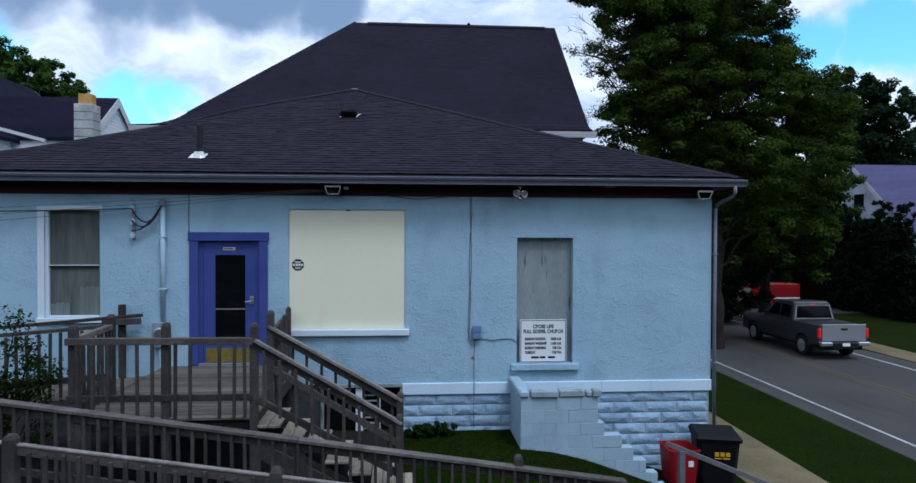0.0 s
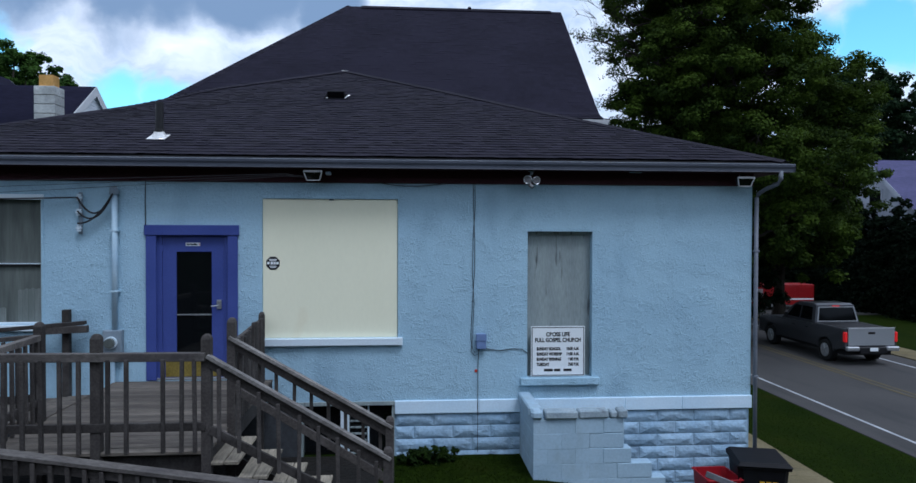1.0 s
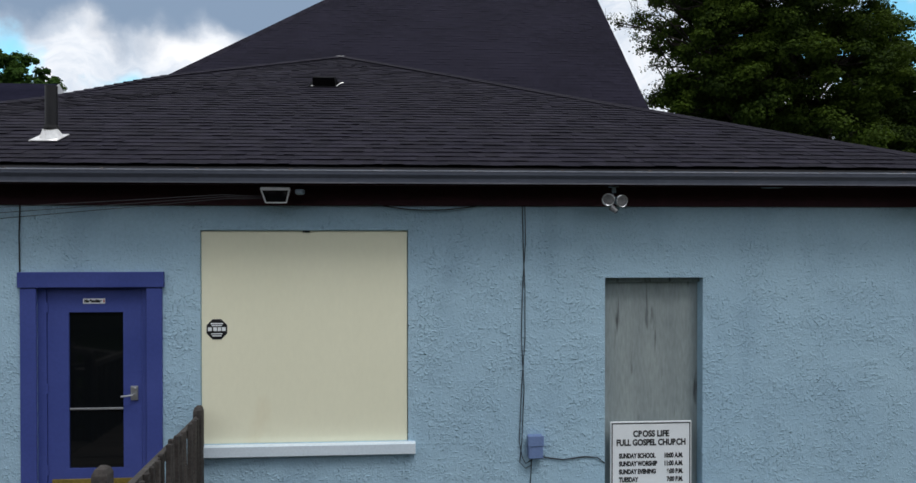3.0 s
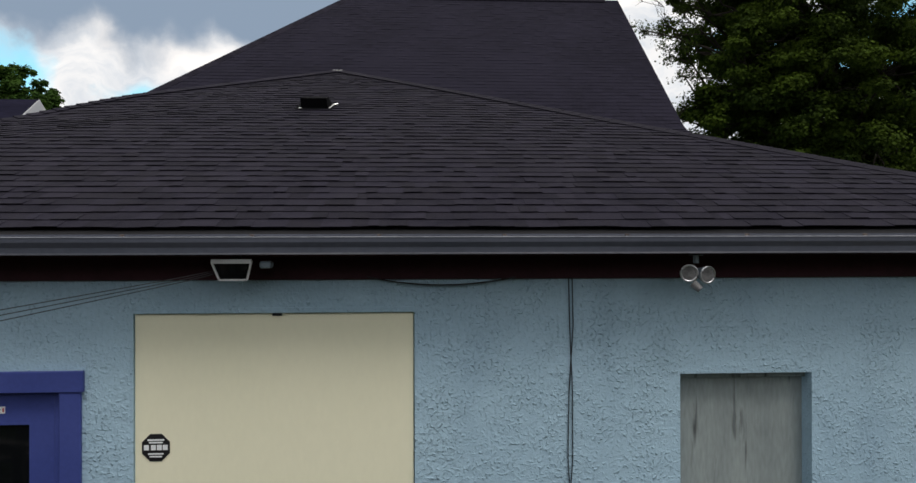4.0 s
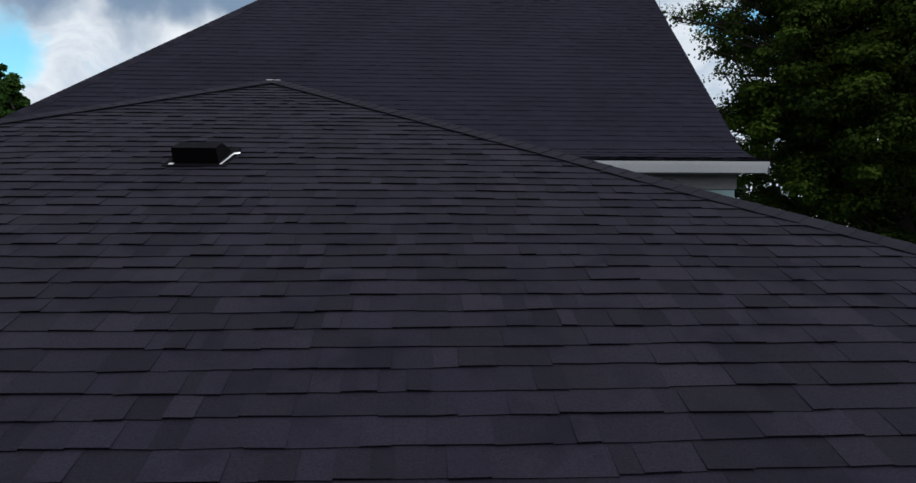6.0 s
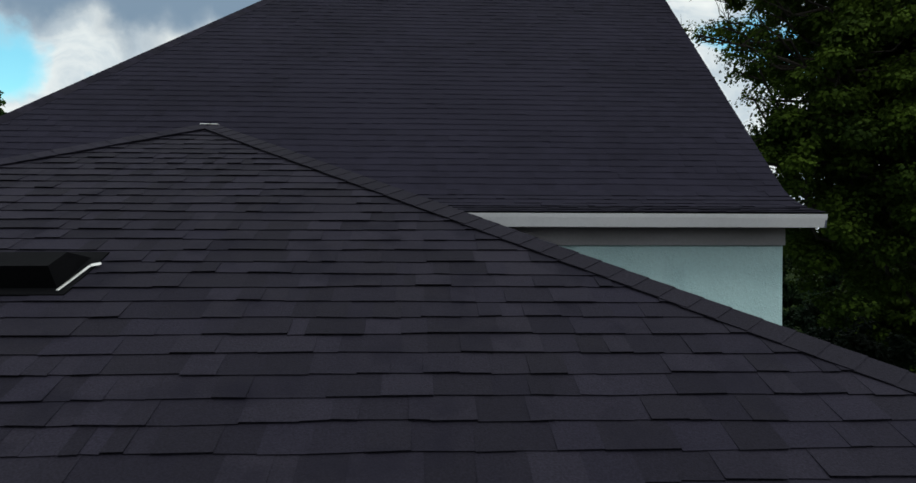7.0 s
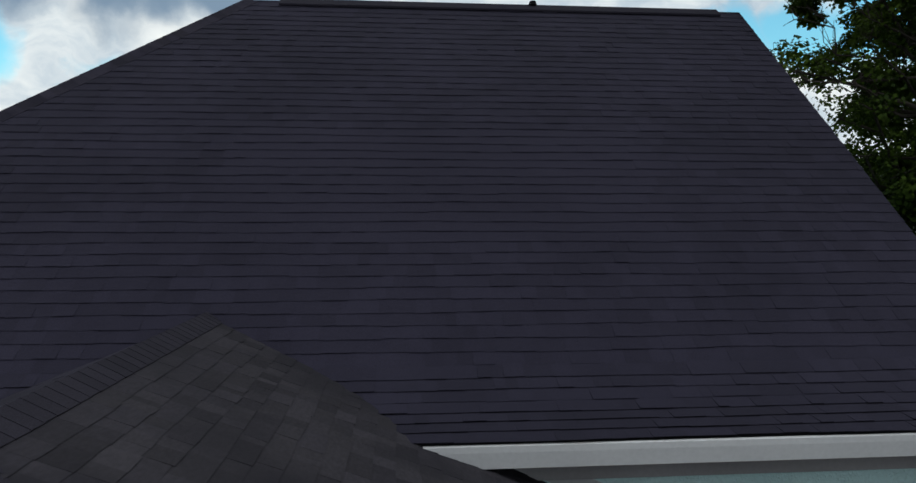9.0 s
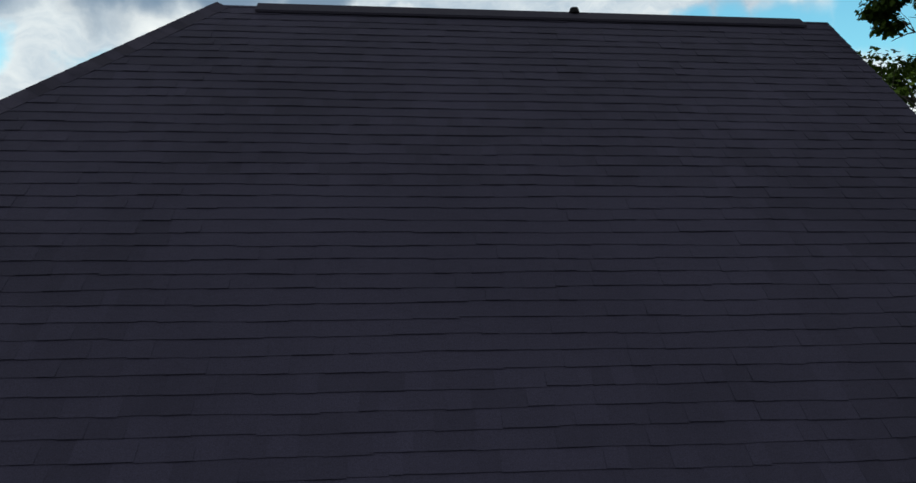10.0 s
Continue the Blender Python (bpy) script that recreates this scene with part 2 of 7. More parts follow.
VENT_BLACK = surface("weathered_black_vent", (0.004, 0.004, 0.005), (0.006, 0.006, 0.007), big=4, small=60, rough=0.9, bump=0.1, grain=0.2, spec=0.05)
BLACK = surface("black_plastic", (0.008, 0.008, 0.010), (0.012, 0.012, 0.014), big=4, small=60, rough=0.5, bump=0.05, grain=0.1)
METAL = surface("galvanised", (0.45, 0.46, 0.48), (0.55, 0.56, 0.58), big=4, small=30, rough=0.35, metal=0.8, bump=0.03, grain=0.1)
BRIGHT = surface("bright_flashing", (0.75, 0.74, 0.72), (0.82, 0.81, 0.79), big=6, small=30, rough=0.3, metal=0.6, bump=0.03, grain=0.08)
GUTTER = surface("gutter_paint", (0.072, 0.080, 0.108), (0.094, 0.103, 0.136), big=0.8, small=20, rough=0.42, bump=0.03, grain=0.08, spec=0.5)
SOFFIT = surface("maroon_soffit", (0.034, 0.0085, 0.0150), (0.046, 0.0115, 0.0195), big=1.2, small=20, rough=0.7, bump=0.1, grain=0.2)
CONDUIT = surface("painted_conduit", (0.40, 0.54, 0.66), (0.46, 0.60, 0.70), big=3, small=40, rough=0.5, bump=0.05, grain=0.06)
GREYBOX = surface("grey_metal_box", (0.20, 0.25, 0.30), (0.25, 0.30, 0.35), big=3, small=40, rough=0.5, bump=0.05, grain=0.08)
CABLE = surface("black_cable", (0.012, 0.013, 0.016), (0.02, 0.02, 0.024), big=5, small=60, rough=0.6, bump=0.0, grain=0.1)
BOX_BLUE = surface("blue_painted_box", (0.13, 0.19, 0.36), (0.16, 0.23, 0.42), big=3, small=40, rough=0.5, bump=0.05, grain=0.08)
DOWNSPOUT = surface("downspout_paint", (0.12, 0.13, 0.16), (0.16, 0.175, 0.21), big=1.5, small=20, rough=0.5, bump=0.05, grain=0.12, stain=((0.10, 0.10, 0.12), 2.0, 0.58, 0.8, (1, 1, 0.3)))
LAMP_GLASS = surface("lamp_lens", (0.10, 0.10, 0.105), (0.17, 0.17, 0.175), big=20, small=120, rough=0.25, bump=0.3, grain=0.2)
WOOD = surface("weathered_wood", (0.037, 0.0325, 0.0305), (0.058, 0.0515, 0.0480), big=1.6, small=16, rough=0.85, bump=0.35, grain=0.3, vary=0.30, stretch=(2.5, 2.5, 2.5), depth=0.006, stain=((0.095, 0.086, 0.081), 3.0, 0.56, 0.80, (1, 1, 1)))
RAIL_WOOD = surface("bleached_rail_wood", (0.075, 0.067, 0.063), (0.122, 0.111, 0.102), big=1.8, small=14, rough=0.85, bump=0.35, grain=0.3, vary=0.25, stretch=(1.5, 3, 3), depth=0.006, stain=((0.045, 0.040, 0.042), 3.0, 0.55, 0.78, (1, 1, 1)))
WOOD_PALE = surface("pale_weathered_wood", (0.082, 0.071, 0.061), (0.125, 0.108, 0.090), big=1.2, small=14, rough=0.85, bump=0.3, grain=0.3, vary=0.34, stretch=(0.6, 5, 5), depth=0.006, stain=((0.060, 0.050, 0.045), 1.6, 0.55, 0.75, (0.4, 3, 1)))
SHINGLE = surface("asphalt_shingle", (0.0134, 0.0119, 0.0208), (0.0180, 0.0160, 0.0240), big=0.9, small=120, rough=0.95, bump=0.5, grain=0.30, vary=0.27, island=True, tone=0.6, spec=0.15, depth=0.004, stain=((0.0088, 0.0078, 0.0150), 3.2, 0.52, 0.74, (1, 1, 1)))
SHINGLE_MAIN = surface("main_roof_shingle", (0.0118, 0.0107, 0.0194), (0.0168, 0.0152, 0.0268), big=0.6, small=120, rough=0.95, bump=0.5, grain=0.30, vary=0.10, island=True, tone=0.3, spec=0.15, depth=0.004)
SHINGLE_PIECE = surface("asphalt_shingle_piece", (0.0134, 0.0119, 0.0208), (0.0180, 0.0160, 0.0240), big=0.9, small=120, rough=0.95, bump=0.5, grain=0.30, vary=0.27, tone=0.6, spec=0.15, depth=0.004, stain=((0.0088, 0.0078, 0.0150), 3.2, 0.52, 0.74, (1, 1, 1)))
# east slope of the wing: lighter and more patchy than the front
SHINGLE_EAST = surface("east_slope_shingle", (0.0150, 0.0136, 0.0185), (0.0255, 0.0232, 0.0282), big=1.2, small=45, rough=0.95, bump=0.5, grain=0.16, vary=0.24, island=True, tone=0.6, stretch=(1, 0.4, 1), spec=0.15, depth=0.006, stain=((0.0125, 0.0115, 0.0155), 1.1, 0.46, 0.66, (1, 1, 1)))
SHINGLE_CAP = surface("weathered_cap_shingle", (0.0132, 0.0119, 0.0185), (0.0180, 0.0162, 0.0238), big=1.2, small=120, rough=0.95, bump=0.5, grain=0.30, vary=0.10, tone=0.3, spec=0.15, depth=0.004)
ROOF_DECK = surface("roof_felt", (0.008, 0.008, 0.010), (0.011, 0.011, 0.013), big=1, small=40, rough=0.95, bump=0.1)
# ramp wood, its colour lowered for the shade between the railings
SHADED_PLANK = surface("shaded_ramp_plank", (0.026, 0.023, 0.022), (0.042, 0.037, 0.034), big=1.2, small=14, rough=0.9, bump=0.3, grain=0.3, vary=0.3, stretch=(5, 0.6, 5), depth=0.006)
# stair treads, much paler than the deck boards
TREAD_WOOD = surface("pale_tread", (0.21, 0.185, 0.145), (0.31, 0.272, 0.210), big=1.4, small=12, rough=0.85, bump=0.3, grain=0.3, vary=0.2, stretch=(5, 0.6, 5), depth=0.006)
# handrails and outer caps, paler than the rails below them
PALE_CAP = surface("pale_cap_wood", (0.165, 0.155, 0.146), (0.26, 0.245, 0.228), big=1.8, small=14, rough=0.85, bump=0.3, grain=0.3, vary=0.2, stretch=(1.5, 3, 3), depth=0.006, stain=((0.085, 0.078, 0.074), 2.4, 0.55, 0.78, (1, 1, 1)))
# dark green for the added screen that cuts off low sky light
SKY_SCREEN = surface("dark_sky_screen", (0.020, 0.030, 0.012), (0.036, 0.048, 0.018), big=0.25, small=1.5, rough=0.95, bump=1.0, grain=0.5, depth=0.5)
# near-black, standing in for the shade under the deck and ramp
DECK_SHADE = surface("deck_shade", (0.008, 0.007, 0.006), (0.013, 0.011, 0.009), big=1.5, small=14, rough=0.95, bump=0.8, grain=0.4, depth=0.03)
# foundation colour with the shade behind the deck put into it
BASE_SHADE = surface("shaded_base", (0.035, 0.038, 0.042), (0.050, 0.054, 0.060), big=1.0, small=12, rough=0.9, bump=0.4, grain=0.2)
IRON_CLIP = surface("rusted_clip", (0.06, 0.05, 0.05), (0.16, 0.13, 0.12), big=20, small=80, rough=0.6, metal=0.4, bump=0.05, grain=0.2)
GUTTER_BEAD = surface("gutter_bead", (0.10, 0.105, 0.13), (0.15, 0.15, 0.175), big=1.2, small=18, rough=0.45, bump=0.03, grain=0.15, spec=0.4)
# far paler than the gutter: the sky's highlight along the lip, as colour
GUTTER_LIP = surface("skylit_gutter_lip", (0.29, 0.31, 0.36), (0.42, 0.44, 0.49), big=1.5, small=18, rough=0.35, bump=0.03, grain=0.2, spec=0.5)
CONCRETE = surface("concrete", (0.135, 0.112, 0.062), (0.18, 0.152, 0.09), big=0.8, small=18, spec=0.05, rough=0.95, bump=0.25, grain=0.15, stain=((0.095, 0.085, 0.06), 1.5, 0.55, 0.8, (1, 1, 1)))
ASPHALT = surface("asphalt", (0.045, 0.043, 0.043), (0.060, 0.057, 0.056), big=0.35, small=60, rough=0.9, bump=0.3, grain=0.2, stain=((0.034, 0.034, 0.036), 0.8, 0.55, 0.75, (2, 0.3, 1)))
LINE_WHITE = surface("white_road_paint", (0.30, 0.31, 0.33), (0.42, 0.43, 0.45), big=2, small=20, rough=0.8, bump=0.1, grain=0.15)
LINE_YELLOW = surface("yellow_road_paint", (0.070, 0.060, 0.036), (0.10, 0.078, 0.030), big=2, small=20, rough=0.8, bump=0.1, grain=0.2)
GRASS_GROUND = surface("turf", (0.0072, 0.0150, 0.0008), (0.0118, 0.0205, 0.0012), big=0.5, small=14, rough=1.0, spec=0.03, bump=0.8, grain=0.4, depth=0.03, stain=((0.018, 0.021, 0.003), 0.9, 0.58, 0.8, (1, 1, 1)))
GRASS_BLADE = leaf_material("grass_blade", (0.008, 0.017, 0.001), (0.018, 0.031, 0.002))
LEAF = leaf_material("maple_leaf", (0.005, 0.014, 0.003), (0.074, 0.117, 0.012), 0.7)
LEAF_BUSH = leaf_material("bush_leaf", (0.006, 0.015, 0.003), (0.026, 0.048, 0.006), 3.0)
LEAF_HILL = leaf_material("hill_leaf", (0.020, 0.054, 0.010), (0.058, 0.110, 0.018))
LEAF_FAR = leaf_material("far_leaf", (0.008, 0.022, 0.010), (0.022, 0.042, 0.014))
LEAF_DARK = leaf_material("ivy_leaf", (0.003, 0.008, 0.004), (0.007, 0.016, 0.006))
BARK = surface("bark", (0.020, 0.016, 0.013), (0.036, 0.030, 0.024), big=2, small=18, rough=0.95, bump=0.7, grain=0.3, stretch=(2, 2, 0.5), depth=0.02)
# white siding greyed for the shade on the right house's gable, plus stains
SIDING_SHADED = surface("shaded_siding", (0.36, 0.39, 0.47), (0.43, 0.46, 0.54), big=0.8, small=20, rough=0.6, bump=0.05, grain=0.06, stain=((0.22, 0.25, 0.28), 1.2, 0.55, 0.8, (1, 1, 0.4)))
SIDING = surface("white_siding", (0.66, 0.68, 0.72), (0.74, 0.76, 0.79), big=0.8, small=20, rough=0.6, bump=0.05, grain=0.04)
FAR_ROOF = surface("far_roof", (0.010, 0.010, 0.020), (0.015, 0.0145, 0.028), big=0.6, small=9, spec=0.03, rough=1.0, bump=0.4, grain=0.25, stretch=(0.4, 1, 4))
FLUE = surface("clay_flue", (0.42, 0.24, 0.06), (0.52, 0.30, 0.09), big=4, small=25, rough=0.8, bump=0.2, grain=0.15)
CHIMNEY_BLOCK = surface("grey_block", (0.34, 0.36, 0.36), (0.44, 0.46, 0.45), big=2.5, small=18, rough=0.9, bump=0.3, grain=0.15, vary=0.12, stain=((0.16, 0.17, 0.16), 3, 0.55, 0.8, (1, 1, 1)))
TRUCK_PAINT = surface("grey_car_paint", (0.080, 0.083, 0.094), (0.096, 0.098, 0.108), big=0.5, small=200, rough=0.28, metal=0.6, bump=0.0, grain=0.04, spec=0.6)
RED_PAINT = surface("red_paint", (0.24, 0.006, 0.009), (0.28, 0.009, 0.011), big=1.0, small=30, rough=0.35, bump=0.0, grain=0.04, spec=0.5)
RED_PLASTIC = surface("red_plastic", (0.25, 0.005, 0.012), (0.30, 0.008, 0.015), big=2.0, small=40, rough=0.5, bump=0.05, grain=0.06)
RUBBER = surface("tyre_rubber", (0.012, 0.012, 0.013), (0.02, 0.02, 0.02), big=4, small=40, rough=0.85, bump=0.2)
TAIL_RED = lit("tail_lamp_red", (0.6, 0.010, 0.010), 0.28)
SIGN_WHITE = surface("sign_white", (0.78, 0.82, 0.84), (0.82, 0.85, 0.87), big=2, small=40, rough=0.4, bump=0.0, grain=0.02)
INK = surface("black_ink", (0.010, 0.010, 0.012), (0.014, 0.014, 0.016), big=5, small=50, rough=0.5, bump=0.0, grain=0.05)
YELLOW_INK = surface("yellow_ink", (0.65, 0.36, 0.02), (0.70, 0.40, 0.03), big=5, small=50, rough=0.5, bump=0.0, grain=0.05)
RED_TAG = surface("red_tag", (0.45, 0.05, 0.03), (0.5, 0.06, 0.04), big=5, small=50, rough=0.6, bump=0.0, grain=0.05)
BIN_PLASTIC = surface("bin_plastic", (0.006, 0.006, 0.008), (0.009, 0.009, 0.011), big=3, small=50, rough=0.6, bump=0.1, grain=0.12, spec=0.15)
STEEL_RAIL = surface("weathered_grey_rail", (0.11, 0.11, 0.125), (0.155, 0.155, 0.17), big=2, small=20, rough=0.7, bump=0.2, grain=0.15)


# ---- building helpers ----
def thing(name, base, label, category, group="", kind=""):
    ob = new(name)
    ob.location = base
    ob.empty_display_size = 0.2
    return tagged(ob, label, category, group, kind)


def finish(ob, parent):
    if parent is not None:
        ob.parent = parent
        if parent.type == "EMPTY" and parent.parent is None:
            ob.matrix_parent_inverse = Matrix.Translation(parent.location).inverted()
    return ob


def part(name, bm, material, parent=None, label="", smooth=False):
    """Links a bmesh as one mesh object, under a thing or a part, in world coordinates."""
    me = bpy.data.meshes.new(name)
    bm.normal_update()
    if smooth:
        for f in bm.faces:
            f.smooth = True
    bm.to_mesh(me)
    bm.free()
    for m in (material if isinstance(material, (list, tuple)) else [material]):
        me.materials.append(m)
    ob = finish(new(name, me), parent)
    if label:
        tagged(ob, label)
    return ob


def data_part(name, verts, faces, material, parent=None, label="", kind=""):
    me = bpy.data.meshes.new(name)
    me.from_pydata(verts, [], faces)
    me.materials.append(material)
    ob = finish(new(name, me), parent)
    return tagged(ob, label, kind=kind)


def box(bm, x0, x1, y0, y1, z0, z1, bevel=0.0, m=None):
    r = bmesh.ops.create_cube(bm, size=1.0)
    vs = r["verts"]
    bmesh.ops.scale(bm, vec=(x1 - x0, y1 - y0, z1 - z0), verts=vs)
    bmesh.ops.translate(bm, vec=((x0 + x1) / 2, (y0 + y1) / 2, (z0 + z1) / 2), verts=vs)
    if bevel:
        es = list({e for v in vs for e in v.link_edges})
        r = bmesh.ops.bevel(bm, geom=es, offset=bevel, segments=1, affect="EDGES", profile=0.5)
        vs = list({v for f in r["faces"] for v in f.verts} | {v for v in vs if v.is_valid})
    if m is not None:
        bmesh.ops.transform(bm, matrix=m, verts=vs)
    return vs


def boxed(name, x0, x1, y0, y1, z0, z1, material, parent=None, bevel=0.004, label="", m=None):
    bm = bmesh.new()
    box(bm, x0, x1, y0, y1, z0, z1, bevel, m)
    return part(name, bm, material, parent, label)


def beam(bm, a, b, w, h, up=(0, 0, 1), bevel=0.004):
    """A squared timber from a to b, w wide and h deep."""
    a, b = Vector(a), Vector(b)
    d = (b - a).normalized()
    side = d.cross(Vector(up))
    side = side.normalized() if side.length > 1e-4 else Vector((1, 0, 0))
    u = side.cross(d).normalized()
    m = Matrix((side.to_4d(), d.to_4d(), u.to_4d(), (0, 0, 0, 1))).transposed()
    m.translation = (a + b) / 2
    m[3][0] = m[3][1] = m[3][2] = 0
    m[3][3] = 1
    L = (b - a).length
    box(bm, -w / 2, w / 2, -L / 2, L / 2, -h / 2, h / 2, bevel, m)


def timber(name, a, b, w, h, material, parent, up=(0, 0, 1), label=""):
    bm = bmesh.new()
    beam(bm, a, b, w, h, up)
    return part(name, bm, material, parent, label)


def tube(bm, pts, radius, sides=8, taper=None):
    """A round pipe or cable along the points."""
    pts = [Vector(p) for p in pts]
    rings = []
    for i, p in enumerate(pts):
        d = (pts[min(i + 1, len(pts) - 1)] - pts[max(i - 1, 0)]).normalized()
        ref = Vector((0, 0, 1)) if abs(d.z) < 0.9 else Vector((1, 0, 0))
        s = d.cross(ref).normalized()
        u = s.cross(d)
        r = radius if taper is None else radius + (taper - radius) * i / (len(pts) - 1)
        rings.append([bm.verts.new(p + (s * math.cos(2 * math.pi * k / sides) + u * math.sin(2 * math.pi * k / sides)) * r) for k in range(sides)])
    for a, b in zip(rings, rings[1:]):
        for k in range(sides):
            bm.faces.new((a[k], a[(k + 1) % sides], b[(k + 1) % sides], b[k]))
    bm.faces.new(rings[0][::-1])
    bm.faces.new(rings[-1])


def disc_prism(bm, centre, axis, radius, depth, sides=24, r2=None):
    c, ax = Vector(centre), Vector(axis).normalized()
    m = Matrix.Translation(c) @ ax.to_track_quat("Z", "Y").to_matrix().to_4x4()
    bmesh.ops.create_cone(bm, cap_ends=True, segments=sides, radius1=radius, radius2=radius if r2 is None else r2, depth=depth, matrix=m)


def extrude_profile(bm, prof, axis, a, b):
    """A closed profile of (u, v) swept from a to b along x ('x': u=y, v=z) or y ('y': u=x, v=z)."""
    put = (lambda t, u, v: (t, u, v)) if axis == "x" else (lambda t, u, v: (u, t, v))
    r0 = [bm.verts.new(put(a, u, v)) for u, v in prof]
    r1 = [bm.verts.new(put(b, u, v)) for u, v in prof]
    n = len(prof)
    for k in range(n):
        bm.faces.new((r0[k], r0[(k + 1) % n], r1[(k + 1) % n], r1[k]))
    bm.faces.new(r0[::-1])
    bm.faces.new(r1)
    bmesh.ops.recalc_face_normals(bm, faces=bm.faces)


def sag(a, b, drop, n=14):
    a, b = Vector(a), Vector(b)
    return [a.lerp(b, i / n) - Vector((0, 0, 4 * drop * (i / n) * (1 - i / n))) for i in range(n + 1)]


def wall_sheet(bm, x0, x1, z0, z1, yf, yb, holes):
    """A wall from x0 to x1, its face at yf and its back at yb, with openings (x0, x1, z0, z1) right through."""
    xs = sorted({x0, x1, *(h[0] for h in holes), *(h[1] for h in holes)})
    zs = sorted({z0, z1, *(h[2] for h in holes), *(h[3] for h in holes)})
    xs, zs = [x for x in xs if x0 <= x <= x1], [z for z in zs if z0 <= z <= z1]
    solid = lambda i, k: 0 <= i < len(xs) - 1 and 0 <= k < len(zs) - 1 and not any(h[0] <= (xs[i] + xs[i + 1]) / 2 <= h[1] and h[2] <= (zs[k] + zs[k + 1]) / 2 <= h[3] for h in holes)
    V = {}

    def v(i, k, y):
        if (i, k, y) not in V:
            V[i, k, y] = bm.verts.new((xs[i], y, zs[k]))
        return V[i, k, y]

    for i in range(len(xs) - 1):
        for k in range(len(zs) - 1):
            if not solid(i, k):
                continue
            bm.faces.new((v(i, k, yf), v(i + 1, k, yf), v(i + 1, k + 1, yf), v(i, k + 1, yf)))
            bm.faces.new((v(i, k, yb), v(i, k + 1, yb), v(i + 1, k + 1, yb), v(i + 1, k, yb)))
            for di, dk, a, b in ((-1, 0, (i, k), (i, k + 1)), (1, 0, (i + 1, k), (i + 1, k + 1)), (0, -1, (i, k), (i + 1, k)), (0, 1, (i, k + 1), (i + 1, k + 1))):
                if not solid(i + di, k + dk):
                    bm.faces.new((v(*a, yf), v(*b, yf), v(*b, yb), v(*a, yb)))
    bmesh.ops.recalc_face_normals(bm, faces=bm.faces)


# ---- ground, road, pavement ----
def ground_height(x, y):
    """The yard is level west of the stoop and falls to the street."""
    t = min(max((x - 0.9) / 3.9, 0), 1)
    z = 0.04 - 0.98 * t * t * (3 - 2 * t)
    t = min(max((x - 5.0) / 4.5, 0), 1)
    z -= 0.275 * t
    if y < -2.0:
        z -= min(0.25, (-2.0 - y) * 0.06) * (1 - min(max((x - 3.0) / 3.0, 0), 1))
    return z


def build_ground():
    xs = np.concatenate([[-600, -300, -150, -80, -40, -25], np.arange(-18, 10.01, 0.5), [12, 14, 17, 20, 30, 50, 90, 200, 600]])
    ys = np.concatenate([[-600, -200, -80, -40, -25], np.arange(-16, 14.01, 0.5), [18, 24, 36, 50, 90, 200, 600]])
    verts = [(x, y, ground_height(x, y)) for y in ys for x in xs]
    n = len(xs)
    faces = [(j * n + i, j * n + i + 1, (j + 1) * n + i + 1, (j + 1) * n + i) for j in range(len(ys) - 1) for i in range(n - 1)]
    ob = data_part("ground", verts, faces, GRASS_GROUND, label="short green lawn falling gently towards the street")
    tagged(ob, category="lawn", kind="structure")


build_ground()


def slab(name, x0, x1, y0, y1, z0, z1, material, label, category, bevel=0.01, parent=None):
    ob = boxed(name, x0, x1, y0, y1, z0, z1, material, parent, bevel)
    return tagged(ob, label, category, kind="structure")


ROAD_Z = -1.2
road = slab("road", 9.85, 17.9, -300, 500, ROAD_Z - 0.2, ROAD_Z, ASPHALT, "two-lane grey asphalt street with painted edge lines", "road")
tagged(boxed("edge_line", 10.53, 10.62, -300, 400, ROAD_Z, ROAD_Z + 0.004, LINE_WHITE, road, 0), "white edge line")
tagged(boxed("edge_line", 16.85, 16.96, -300, 400, ROAD_Z, ROAD_Z + 0.004, LINE_WHITE, road, 0), "white edge line")
tagged(boxed("centre_line", 13.62, 13.74, -300, 400, ROAD_Z, ROAD_Z + 0.004, LINE_YELLOW, road, 0), "worn yellow centre line")
tagged(boxed("centre_line", 13.90, 14.02, -300, 400, ROAD_Z, ROAD_Z + 0.004, LINE_YELLOW, road, 0), "worn yellow centre line")
slab("pavement", 17.9, 19.3, -300, 26, ROAD_Z - 0.15, ROAD_Z + 0.04, CONCRETE, "pale concrete pavement beside the street", "pavement")
side_road = slab("side_road", 17.9, 27.0, 26.4, 32.0, ROAD_Z - 0.2, ROAD_Z + 0.005, ASPHALT, "grey asphalt side street behind the trees", "road")


# sheet added over the lawn to darken the void under deck and ramp
slab("shade_sheet", -9.3, -1.25, -5.6, 0.02, -0.6, 0.062, DECK_SHADE, "near-black sheet standing in for the shade under the deck and ramp", "soil")


